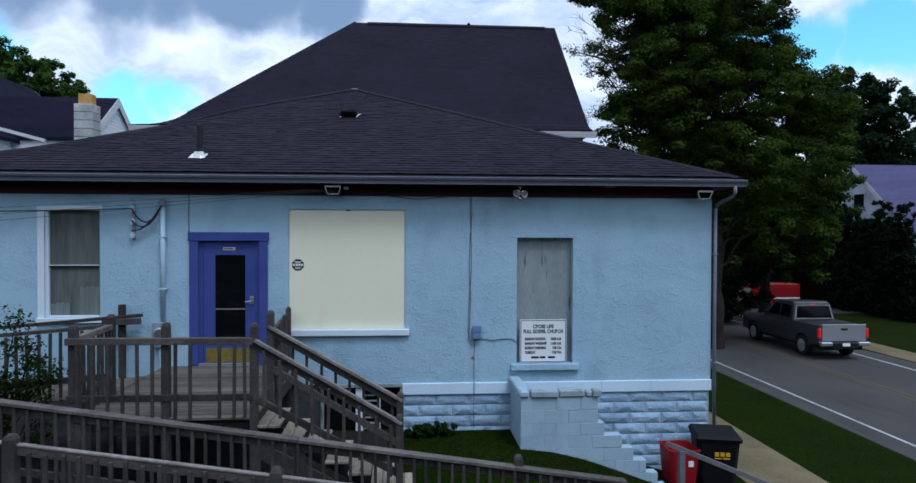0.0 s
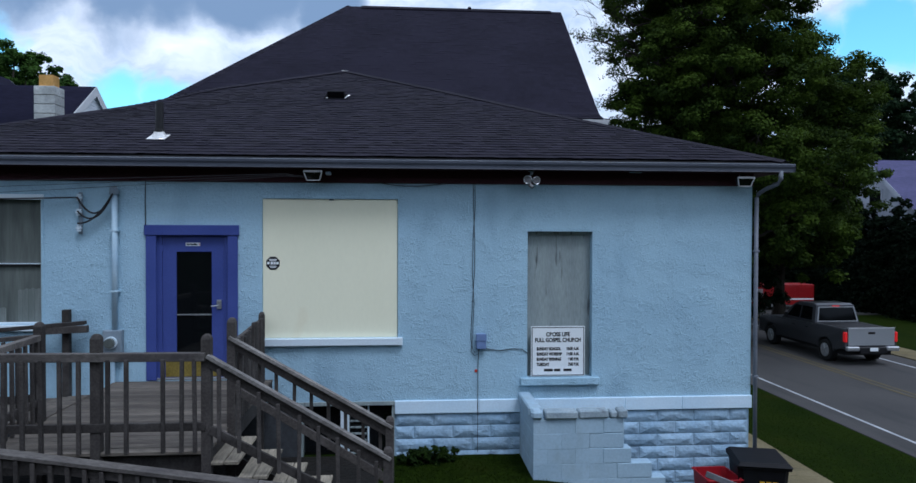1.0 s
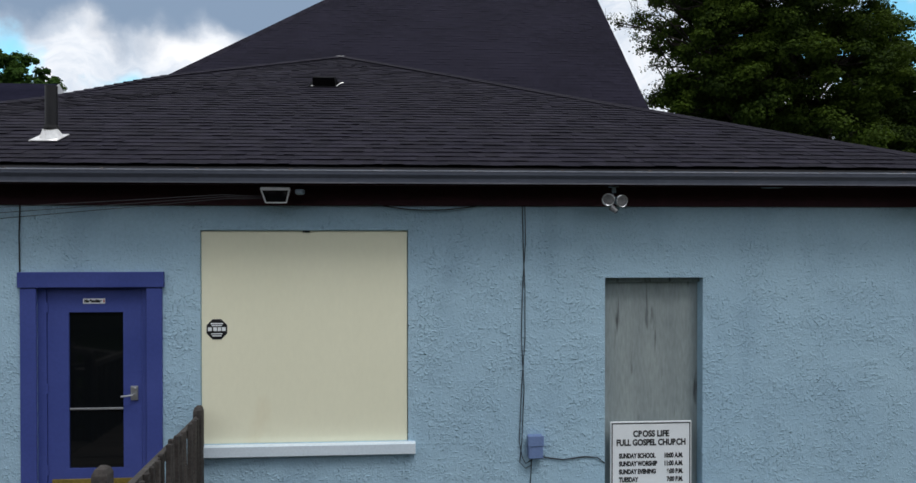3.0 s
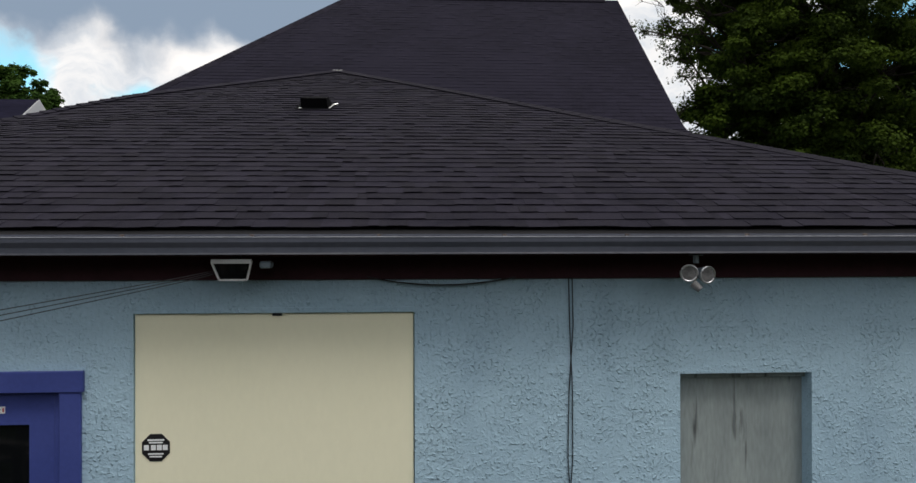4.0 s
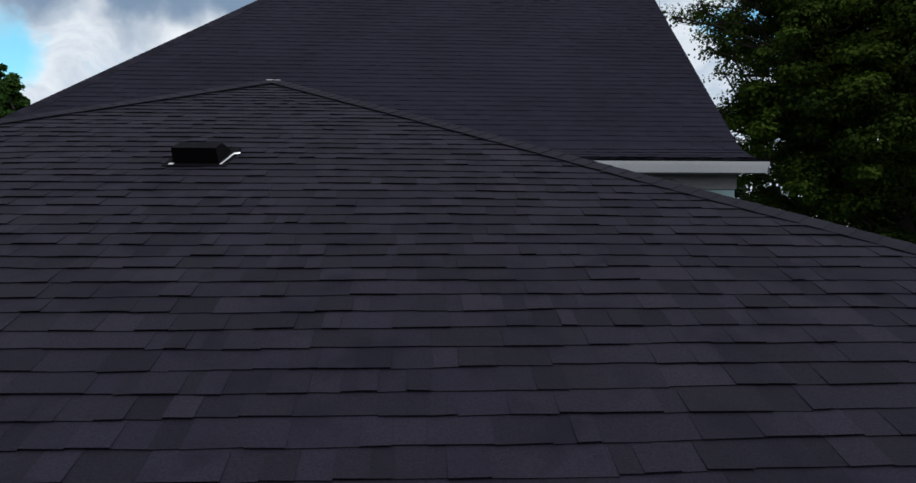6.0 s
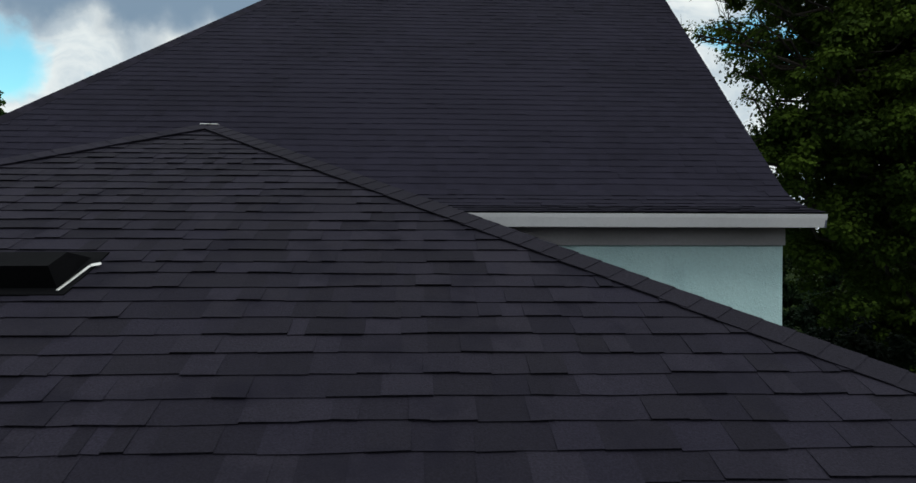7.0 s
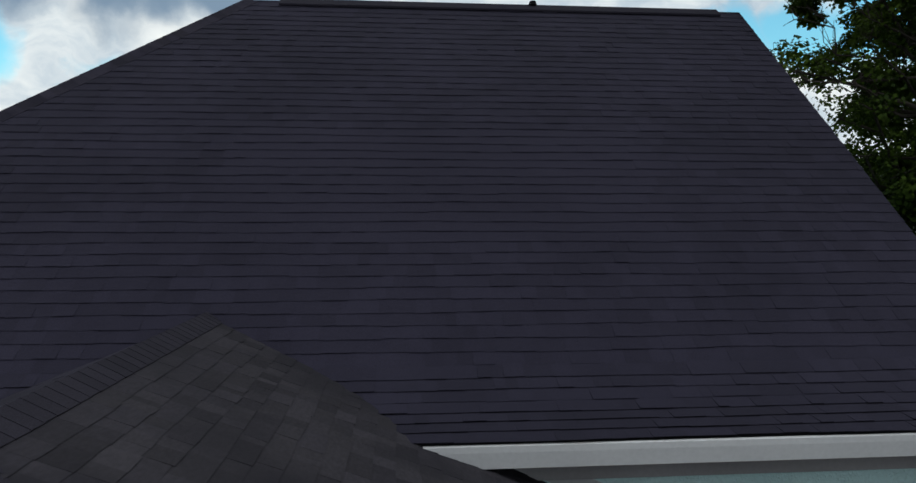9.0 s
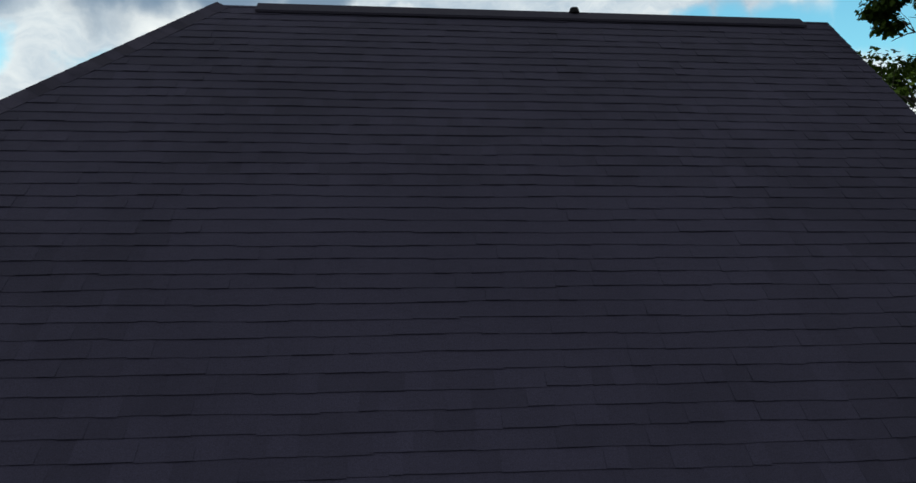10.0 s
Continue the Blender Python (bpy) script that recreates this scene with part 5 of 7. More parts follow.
# ---- stoop ----
STOOP_PAINT = surface("stoop_paint", (0.33, 0.45, 0.56), (0.39, 0.51, 0.61), big=1.6, small=26, rough=0.7, bump=0.35, grain=0.06, vary=0.05, stain=((0.25, 0.31, 0.34), 1.8, 0.56, 0.82, (1, 1, 0.6)))
COPING = surface("bare_coping_stone", (0.27, 0.335, 0.385), (0.35, 0.415, 0.46), big=5.0, small=30, rough=0.85, bump=0.5, grain=0.15, vary=0.12, stain=((0.11, 0.12, 0.13), 6.0, 0.58, 0.75, (1, 1, 1)))


def build_stoop():
    """A hollow stoop of painted blocks: its front wall steps down raggedly towards the street."""
    stoop = thing("block_stoop", (1.6, -0.6, 0), "blue painted concrete block stoop with loose coping stones", "stoop")
    x0, x1, yf = 0.95, 2.25, -1.12
    rng = random.Random(8)

    def block(name, a, b, c, d, e, f, bev=0.004, mat=STOOP_PAINT):
        return boxed(name, a, b, c, d, e, f, mat, stoop, bev)

    # front wall, course by course, each ending further out
    h = 0.215
    for r, end in enumerate((2.25, 2.25, 2.36, 2.66, 2.86, 3.08, 3.28, 3.44, 3.60)):
        z = 0.89 - (r + 1) * h
        xs, x = [x0], x0 + (0.40 if r % 2 else 0.20)
        while x < end - 0.12:
            xs.append(x)
            x += 0.40
        xs.append(end)
        for p, q in zip(xs, xs[1:]):
            f = rng.uniform(-0.003, 0.003)
            block("block", p, q - 0.001, yf + f, yf + 0.19, z + 0.0006, z + h - 0.0006, 0.0025 if q < end else 0.010)
    # side walls back to the church
    for r in range(7):
        z = 0.89 - (r + 1) * h
        block("block", x0, x0 + 0.19, yf + 0.192, -0.005, z + 0.0006, z + h - 0.0006, 0.003)
        if r > 2:
            block("block", x1 - 0.19, x1, yf + 0.192, -0.06, z + 0.0006, z + h - 0.0006, 0.003)
    block("fill", x0 + 0.195, x1 - 0.195, yf + 0.195, -0.04, -0.5, 0.42, 0.01, CONCRETE)
    # coping: a long painted stone to the wall, and loose broken ones in front
    block("coping_stone", x0 - 0.04, x0 + 0.15, yf + 0.16, -0.035, 0.892, 1.02, 0.02)
    block("coping_stone", x0 - 0.03, x0 + 0.13, yf - 0.05, yf + 0.15, 0.892, 1.015, 0.03)
    for a, b, top, yy, t in ((0.165, 0.63, 1.002, -0.045, 0.012), (0.645, 1.07, 1.008, -0.030, -0.020), (1.09, 1.20, 0.985, -0.02, 0.05), (1.21, 1.34, 1.012, -0.050, -0.03)):
        m = Matrix.Translation((x0 + (a + b) / 2, yf + 0.07, 0.955)) @ Euler((0, t, t * 0.8)).to_matrix().to_4x4()
        boxed("coping_stone", -(b - a) / 2, (b - a) / 2, yy - 0.07, 0.09, -0.062, top - 0.955, COPING, stoop, 0.018, "bare grey broken coping stone", m)


build_stoop()


# ---- rock-faced foundation blocks ----
def rock_block(w, h, seed):
    """A block whose face is split rough: it swells above the middle and breaks off unevenly below."""
    rng = random.Random(seed)
    nx, nz = 11, 6
    m = 0.009
    us = [0, m / w] + [(m + (w - 2 * m) * i / (nx - 1)) / w for i in range(1, nx - 1)] + [1 - m / w, 1]
    ws = [0, m / h] + [(m + (h - 2 * m) * i / (nz - 1)) / h for i in range(1, nz - 1)] + [1 - m / h, 1]
    off = Vector((rng.uniform(0, 50), rng.uniform(0, 50), rng.uniform(0, 50)))
    peak = rng.uniform(0.48, 0.66)
    verts, faces = [], []
    for j, v in enumerate(ws):
        for i, u in enumerate(us):
            edge = min(i, len(us) - 1 - i, j, len(ws) - 1 - j)
            if edge == 0:
                y = 0.0
            elif edge == 1:
                y = -0.006
            else:
                crest = peak + 0.16 * noise.noise(off + Vector((u * w * 7, 0, 3)))
                up = v / crest if v < crest else (1 - v) / (1 - crest)
                y = -0.008 - 0.030 * min(max(up, 0), 1) ** 0.8 * (0.65 + 0.6 * noise.noise(off + Vector((u * w * 5, v * h * 6, 0)))) - 0.008 * noise.noise(off + Vector((u * w * 22, v * h * 26, 9)))
                y = min(y, -0.005)
            verts.append((u * w, y, v * h))
    n = len(us)
    for j in range(len(ws) - 1):
        for i in range(n - 1):
            a = j * n + i
            faces += [(a, a + 1, a + n + 1), (a, a + n + 1, a + n)] if (i * 7 + j * 3) % 5 < 2 else [(a, a + 1, a + n), (a + 1, a + n + 1, a + n)]
    me = bpy.data.meshes.new("rock_block")
    me.from_pydata(verts, [], faces)
    me.materials.append(BLOCK_PAINT)
    return me


def build_blocks():
    foundation = next(o for o in church.children if o.name.startswith("foundation"))
    full = [rock_block(0.585, 0.187, 40 + k) for k in range(6)]
    half = [rock_block(0.285, 0.187, 60 + k) for k in range(3)]
    rng = random.Random(9)
    for r in range(9):
        z = 0.70 - 0.197 * (r + 1)
        x = -0.99
        first = r % 2 == 1
        while x < WALL_X1 - 0.1:
            short = first or x + 0.6 > WALL_X1
            me = rng.choice(half if short else full)
            w = 0.295 if short else 0.595
            first = False
            inside = 0.9 < x and x + w < 2.3
            if not inside and z > ground_height(x + 0.3, 0) - 0.25:
                ob = finish(new("block", me), foundation)
                ob.location = (x, 0.026, z)
            x += w


build_blocks()


# ---- bins ----
def bin_shell(bm, cx, cy, z0, h, wb, db, wt, dt, wall=0.012):
    lv = [(z0, wb, db), (z0 + h * 0.5, (wb + wt) / 2, (db + dt) / 2), (z0 + h, wt, dt), (z0 + h, wt - 2 * wall, dt - 2 * wall), (z0 + 0.05, wb - 2 * wall, db - 2 * wall)]
    rings = []
    c = 0.06
    for z, w, d in lv:
        x, y = w / 2, d / 2
        rings.append([bm.verts.new((cx + a, cy + b, z)) for a, b in ((-x + c, -y), (x - c, -y), (x, -y + c), (x, y - c), (x - c, y), (-x + c, y), (-x, y - c), (-x, -y + c))])
    for a, b in zip(rings, rings[1:]):
        for k in range(8):
            bm.faces.new((a[k], a[(k + 1) % 8], b[(k + 1) % 8], b[k]))
    bm.faces.new(rings[0][::-1])
    bm.faces.new(rings[-1])


def build_bins():
    g = ground_height(4.65, -0.6)
    b = thing("wheeled_bin", (4.50, -0.60, g), "black plastic wheeled refuse bin with closed lid and yellow lettering", "bin")
    turn = Matrix.Translation((4.50, -0.60, 0)) @ Matrix.Rotation(radians(-14), 4, "Z")
    base = -0.92

    def add(name, bm, mat, parent, label=""):
        bmesh.ops.transform(bm, matrix=turn, verts=bm.verts)
        return part(name, bm, mat, parent, label)

    bm = bmesh.new()
    bin_shell(bm, 0, 0, base, 0.98, 0.56, 0.58, 0.72, 0.74)
    body = add("body", bm, BIN_PLASTIC, b)
    bm = bmesh.new()
    box(bm, -0.38, 0.38, -0.39, 0.39, base + 0.95, base + 0.985, 0.008)
    add("rim", bm, BIN_PLASTIC, body)
    bm = bmesh.new()
    vs = box(bm, -0.39, 0.39, -0.42, 0.40, base + 0.987, base + 1.045, 0.02)
    for v in bm.verts:
        if v.co.z > base + 1.02:
            v.co.x *= 0.93
            v.co.y *= 0.92
            v.co.z += 0.03 * (0.4 - abs(v.co.y)) + 0.012
    add("lid", bm, BIN_PLASTIC, b, "domed black lid")
    bm = bmesh.new()
    tube(bm, [(-0.3, 0.43, base + 0.96), (0.3, 0.43, base + 0.96)], 0.016)
    add("handle", bm, BIN_PLASTIC, b)
    for x in (-0.30, 0.30):
        bm = bmesh.new()
        disc_prism(bm, (x, 0.30, base + 0.13), (1, 0, 0), 0.13, 0.06, 24)
        add("wheel", bm, RUBBER, b)
    # the maker's mark as plain yellow shapes
    for x0, x1, z0, z1 in ((-0.06, 0.01, 0.70, 0.775), (0.03, 0.10, 0.70, 0.775), (0.12, 0.19, 0.70, 0.775), (-0.06, 0.05, 0.655, 0.675), (0.07, 0.19, 0.655, 0.675)):
        bm = bmesh.new()
        zz = base + (z0 + z1) / 2
        yy = -0.29 - 0.08 * ((z0 + z1) / 2) / 0.98 - 0.004
        box(bm, x0, x1, -0.003, 0.003, -(z1 - z0) / 2, (z1 - z0) / 2, 0, Matrix.Translation((0, yy, zz)) @ Matrix.Rotation(radians(4.7), 4, "X"))
        add("mark", bm, YELLOW_INK, body)
    r = thing("red_bin", (3.84, -0.62, base), "open red plastic recycling tub beside the black bin", "bin")
    bm = bmesh.new()
    bin_shell(bm, 3.85, -0.62, base, 0.80, 0.42, 0.46, 0.54, 0.58)
    tub = part("tub", bm, RED_PLASTIC, r)
    bm = bmesh.new()
    tube(bm, [(3.59, -0.91, base + 0.79), (4.11, -0.91, base + 0.79), (4.11, -0.33, base + 0.79), (3.59, -0.33, base + 0.79), (3.59, -0.91, base + 0.79)], 0.014)
    part("rim", bm, RED_PLASTIC, r)
    boxed("label", 3.90, 3.99, -0.910, -0.902, base + 0.52, base + 0.62, SIGN_WHITE, tub, 0)


build_bins()


def build_handrail():
    h = thing("handrail", (4.0, -1.6, -1), "grey weathered timber handrail sloping down past the bins", "handrail")
    y = -1.75
    a, b = Vector((3.17, y, 0.29)), Vector((5.6, y, -0.72))
    timber("rail", a, b, 0.05, 0.075, STEEL_RAIL, h)
    for x in (3.42, 5.2):
        z = a.z + (b.z - a.z) * (x - a.x) / (b.x - a.x)
        timber("post", (x, y, ground_height(x, y) - 0.1), (x, y, z - 0.02), 0.09, 0.09, STEEL_RAIL, h, (0, 1, 0))


build_handrail()


# ---- fixtures on the church ----
def flood_light(x, y, z):
    f = thing("flood_light", (x, y, z), "white-rimmed square flood light under the eave", "flood light", "flood lights under the eave")
    bm = bmesh.new()
    w0, w1, h = 0.135, 0.095, 0.13
    prof = [(-w0, 0), (w0, 0), (w1, -h), (-w1, -h)]
    d0, d1 = -0.10, 0.05
    a = [bm.verts.new((x + u, y + d0 + (0.045 if v < 0 else 0), z + v)) for u, v in prof]
    b = [bm.verts.new((x + u * 0.8, y + d1, z + v * 0.8)) for u, v in prof]
    for k in range(4):
        bm.faces.new((a[k], a[(k + 1) % 4], b[(k + 1) % 4], b[k]))
    bm.faces.new(a[::-1])
    bm.faces.new(b)
    bmesh.ops.recalc_face_normals(bm, faces=bm.faces)
    part("housing", bm, BLACK, f)
    P = [Vector((x + u, y + d0 + (0.045 if v < 0 else 0) - 0.006, z + v)) for u, v in prof]
    bm = bmesh.new()
    for k in range(4):
        beam(bm, P[k], P[(k + 1) % 4], 0.012 if k else 0.03, 0.022, (0, 1, 0), 0.002)
    part("rim", bm, FASCIA_WHITE, f, "white painted rim")
    bm = bmesh.new()
    bm.faces.new([bm.verts.new(p.lerp(sum(P, Vector()) / 4, 0.12) + Vector((0, 0.002, 0))) for p in P])
    part("lens", bm, DARK_GLASS, f)
    bm = bmesh.new()
    box(bm, x - 0.03, x + 0.03, y, y + 0.05, z, 4.456)
    part("bracket", bm, BLACK, f)


flood_light(-2.20, -0.24, 4.395)
flood_light(4.41, -0.24, 4.36)


def twin_spot():
    s = thing("twin_spotlight", (1.06, -0.3, 4.3), "pair of round outdoor spotlights with a motion sensor", "spotlight")
    bm = bmesh.new()
    disc_prism(bm, (1.06, -0.30, 4.44), (0, 0, 1), 0.05, 0.03)
    tube(bm, [(1.06, -0.30, 4.43), (1.06, -0.31, 4.37)], 0.022)
    part("base", bm, GREYBOX, s)
    for dx, dz, ax in ((-0.065, 0.0, (-0.2, -1, -0.1)), (0.065, -0.012, (0.22, -1, -0.1))):
        c = Vector((1.06 + dx, -0.34, 4.30 + dz))
        d = Vector(ax).normalized()
        bm = bmesh.new()
        disc_prism(bm, c - d * 0.05, -d, 0.062, 0.11, 24, 0.035)
        head = part("head", bm, GREYBOX, s, smooth=False)
        bm = bmesh.new()
        disc_prism(bm, c + d * 0.009, d, 0.050, 0.006, 24)
        part("lens", bm, LAMP_GLASS, head)
        bm = bmesh.new()
        n = 24
        q = d.to_track_quat("Z", "Y").to_matrix()
        tube(bm, [c + d * 0.008 + q @ Vector((math.cos(k * 2 * math.pi / n) * 0.057, math.sin(k * 2 * math.pi / n) * 0.057, 0)) for k in range(n + 1)], 0.008, 6)
        part("rim", bm, METAL, head)
    bm = bmesh.new()
    disc_prism(bm, (1.05, -0.34, 4.205), (0.5, -0.3, -0.5), 0.032, 0.07, 16, 0.024)
    part("sensor", bm, LAMP_GLASS, s)


twin_spot()


def small_fixtures():
    s = boxed("motion_sensor", -2.02, -1.94, -0.32, -0.22, 4.345, 4.395, GREYBOX, None, 0.012, m=Matrix.Identity(4))
    tagged(s, "small grey motion sensor on a stalk under the eave", "sensor")
    s = boxed("soffit_box", 2.62, 2.80, -0.26, -0.16, 4.43, 4.456, GREYBOX, None, 0.004)
    tagged(s, "small flat grey junction cover on the soffit", "junction box")


small_fixtures()


def service_entrance():
    m = thing("electric_meter", (-5.17, -0.1, 1.6), "grey electric meter box with round glass dial on the wall", "electric meter")
    bm = bmesh.new()
    box(bm, -5.29, -5.02, -0.12, -0.001, 1.60, 2.04, 0.01)
    body = part("box", bm, GREYBOX, m)
    bm = bmesh.new()
    disc_prism(bm, (-5.165, -0.135, 1.86), (0, 1, 0), 0.092, 0.03, 24)
    part("ring", bm, TRIM_WHITE, body)
    bm = bmesh.new()
    disc_prism(bm, (-5.165, -0.17, 1.86), (0, 1, 0), 0.072, 0.08, 24)
    part("dial", bm, CURTAIN_GLASS, body)
    c = thing("conduit", (-5.13, -0.07, 2.0), "pale blue painted service conduit with weatherhead", "conduit")
    bm = bmesh.new()
    tube(bm, [(-5.13, -0.06, 2.04), (-5.13, -0.06, 4.08)], 0.042, 12)
    part("pipe", bm, CONDUIT, c, smooth=True)
    bm = bmesh.new()
    disc_prism(bm, (-5.13, -0.08, 4.11), (0, -0.4, 1), 0.07, 0.09, 16, 0.05)
    part("weatherhead", bm, GREYBOX, c)
    for z in (2.6, 3.5):
        boxed("strap", -5.19, -5.07, -0.104, -0.002, z, z + 0.025, CONDUIT, c, 0.003)
    bm = bmesh.new()
    tube(bm, [(-5.165, -0.06, 1.60), (-5.165, -0.06, 1.25)], 0.035, 12)
    part("lower_pipe", bm, CONDUIT, c)
    k = thing("insulator_rack", (-5.63, -0.08, 3.5), "rack of grey porcelain insulators bolted to the wall", "insulator rack")
    boxed("bar", -5.655, -5.605, -0.03, -0.001, 3.46, 4.08, GREYBOX, k, 0.004)
    for z in (3.55, 3.78, 4.0):
        bm = bmesh.new()
        for dz, r in ((-0.035, 0.032), (0.0, 0.045), (0.035, 0.032)):
            disc_prism(bm, (-5.63, -0.075, z + dz), (0, 0, 1), r, 0.03, 14)
        part("insulator", bm, TRIM_WHITE, k)
    rng = random.Random(2)
    w = thing("service_wires", (-5.4, -0.1, 3.8), "black service wires looping from insulators to weatherhead", "wires")
    for z, dr in ((3.62, 0.12), (3.80, 0.22), (4.0, 0.26)):
        bm = bmesh.new()
        tube(bm, sag((-5.63, -0.12, z), (-5.13, -0.12, 4.06), dr), 0.014, 6)
        part("wire", bm, CABLE, w)
    bm = bmesh.new()
    tube(bm, sag((-5.63, -0.12, 4.0), (-14.0, -2.6, 4.05), 0.12, 20), 0.012, 6)
    part("wire", bm, CABLE, w)


service_entrance()


def drop_wires():
    w = thing("overhead_wires", (-2.0, -0.25, 4.4), "thin black overhead wires running off from the eave", "wires")
    d = Vector((-0.484, -0.871, -0.082))
    for k in range(3):
        a = Vector((-2.325, -0.20 - 0.02 * k, 4.335 - 0.012 * k))
        mid = Vector((-2.46, -1.16, 4.288)) + Vector((0.012 * k, 0.02 * k, -0.014 * k))
        b = mid + d * 12 + Vector((0.12 * k, 0, -0.10 * k))
        bm = bmesh.new()
        tube(bm, [a, a.lerp(mid, 0.5) - Vector((0, 0, 0.004)), *sag(mid, b, 0.05, 14)], 0.0024, 6)
        part("wire", bm, CABLE, w)
    bm = bmesh.new()
    tube(bm, sag((-1.3, -0.04, 4.27), (-0.2, -0.04, 4.265), 0.06), 0.006, 6)
    part("wire", bm, CABLE, w)
    bm = bmesh.new()
    tube(bm, [(-4.70, -0.012, 4.25), (-4.71, -0.012, 3.95), (-4.705, -0.012, 3.6)], 0.006, 6)
    part("wire", bm, CABLE, w)


drop_wires()


def wall_cable():
    b = thing("cable_box", (0.33, -0.05, 1.8), "small grey cable junction box with black wires on the wall", "junction box")
    boxed("box", 0.255, 0.405, -0.09, -0.001, 1.70, 1.93, BOX_BLUE, b, 0.008)
    boxed("cover", 0.25, 0.41, -0.098, -0.0895, 1.83, 1.935, BOX_BLUE, b, 0.003)
    for dx, dz in ((0.012, 0), (-0.014, 0.05)):
        bm = bmesh.new()
        tube(bm, [(0.215 - dx, -0.012, 4.25), (0.222 - dx, -0.012, 3.9), (0.218 + dx, -0.012, 3.4), (0.214 + dx * 1.4, -0.012, 2.9), (0.208 - dx, -0.012, 2.4), (0.185 - dx, -0.012, 1.85), (0.19 + dx, -0.02, 1.70 - dz), (0.235, -0.03, 1.64 - dz), (0.29, -0.03, 1.67 - dz), (0.315, -0.04, 1.735)], 0.0042, 6)
        part("wire", bm, CABLE, b)
    bm = bmesh.new()
    tube(bm, [(0.36, -0.03, 1.735), (0.44, -0.012, 1.69), (0.62, -0.012, 1.665), (0.85, -0.012, 1.69), (0.98, -0.012, 1.68), (1.055, -0.01, 1.62)], 0.006, 6)
    part("wire", bm, CABLE, b)
    bm = bmesh.new()
    tube(bm, [(0.30, -0.03, 1.735), (0.285, -0.012, 1.4), (0.282, -0.045, 0.9), (0.28, -0.05, 0.1)], 0.005, 6)
    part("wire", bm, CABLE, b)
    boxed("tag", 0.235, 0.275, -0.016, -0.010, 1.33, 1.375, RED_TAG, b, 0.002)


wall_cable()


def text_mesh(body, size, x, y, z, align="CENTER", squeeze=1.0):
    """Lettering in the built-in font, as a thin mesh that stands on the plane y."""
    cu = bpy.data.curves.new("lettering", "FONT")
    cu.body, cu.size, cu.align_x, cu.extrude = body, size, align, 0.001
    cu.offset = 0.0032
    tmp = bpy.data.objects.new("tmp", cu)
    scene.collection.objects.link(tmp)
    me = bpy.data.meshes.new_from_object(tmp.evaluated_get(bpy.context.evaluated_depsgraph_get()))
    bpy.data.objects.remove(tmp)
    bpy.data.curves.remove(cu)
    me.transform(Matrix.Translation((x, y, z)) @ Matrix.Rotation(math.pi / 2, 4, "X") @ Matrix.Diagonal((squeeze, 1, 1, 1)))
    return me


def church_sign():
    s = thing("church_sign", (1.55, 0.03, 1.24), "white church sign with black service times standing on the sill", "sign")
    x0, x1, z0, z1, y = 1.125, 1.98, 1.245, 2.03, 0.02
    panel = boxed("panel", x0, x1, y, y + 0.02, z0, z1, SIGN_WHITE, s, 0.002)
    for a, b, c, d in ((x0 + 0.012, x1 - 0.012, z0 + 0.012, z0 + 0.022), (x0 + 0.012, x1 - 0.012, z1 - 0.022, z1 - 0.012), (x0 + 0.012, x0 + 0.022, z0 + 0.022, z1 - 0.022), (x1 - 0.022, x1 - 0.012, z0 + 0.022, z1 - 0.022)):
        boxed("border", a, b, y - 0.003, y - 0.0005, c, d, INK, panel, 0)
    cx = (x0 + x1) / 2
    W = x1 - x0

    def line(body, size, x, z, align="CENTER", squeeze=0.86):
        me = text_mesh(body, size, x, y - 0.002, z, align, squeeze)
        me.materials.append(INK)
        finish(new("lettering", me), panel)

    line("CROSS LIFE", 0.088, cx, z1 - 0.155)
    line("FULL GOSPEL CHURCH", 0.088, cx, z1 - 0.245, squeeze=0.80)
    for i, (a, b) in enumerate((("SUNDAY SCHOOL", "10:00 A.M."), ("SUNDAY WORSHIP", "11:00 A.M."), ("SUNDAY EVENING", "6:00 P.M."), ("TUESDAY", "7:00 P.M."))):
        z = z1 - 0.375 - i * 0.082
        line(a, 0.066, x0 + 0.09, z, "LEFT", 0.70)
        line(b, 0.066, x1 - 0.09, z, "RIGHT", 0.70)
    for a, b in ((-0.22, -0.08), (-0.06, 0.04), (0.09, 0.22)):
        boxed("bar", cx + a, cx + b, y - 0.003, y - 0.0005, z0 + 0.078, z0 + 0.115, INK, panel, 0)


church_sign()


def door_notice():
    door = next(o for o in church.children if o.name == "door")
    notice = next(o for o in door.children if o.name.startswith("notice"))
    me = text_mesh("No Smoking", 0.036, -4.045, 0.0430, 3.299, "CENTER", 0.9)
    me.materials.append(INK)
    finish(new("lettering", me), notice)
    boxed("emblem", -3.945, -3.934, 0.0405, 0.0435, 3.296, 3.324, RED_TAG, notice, 0)


door_notice()


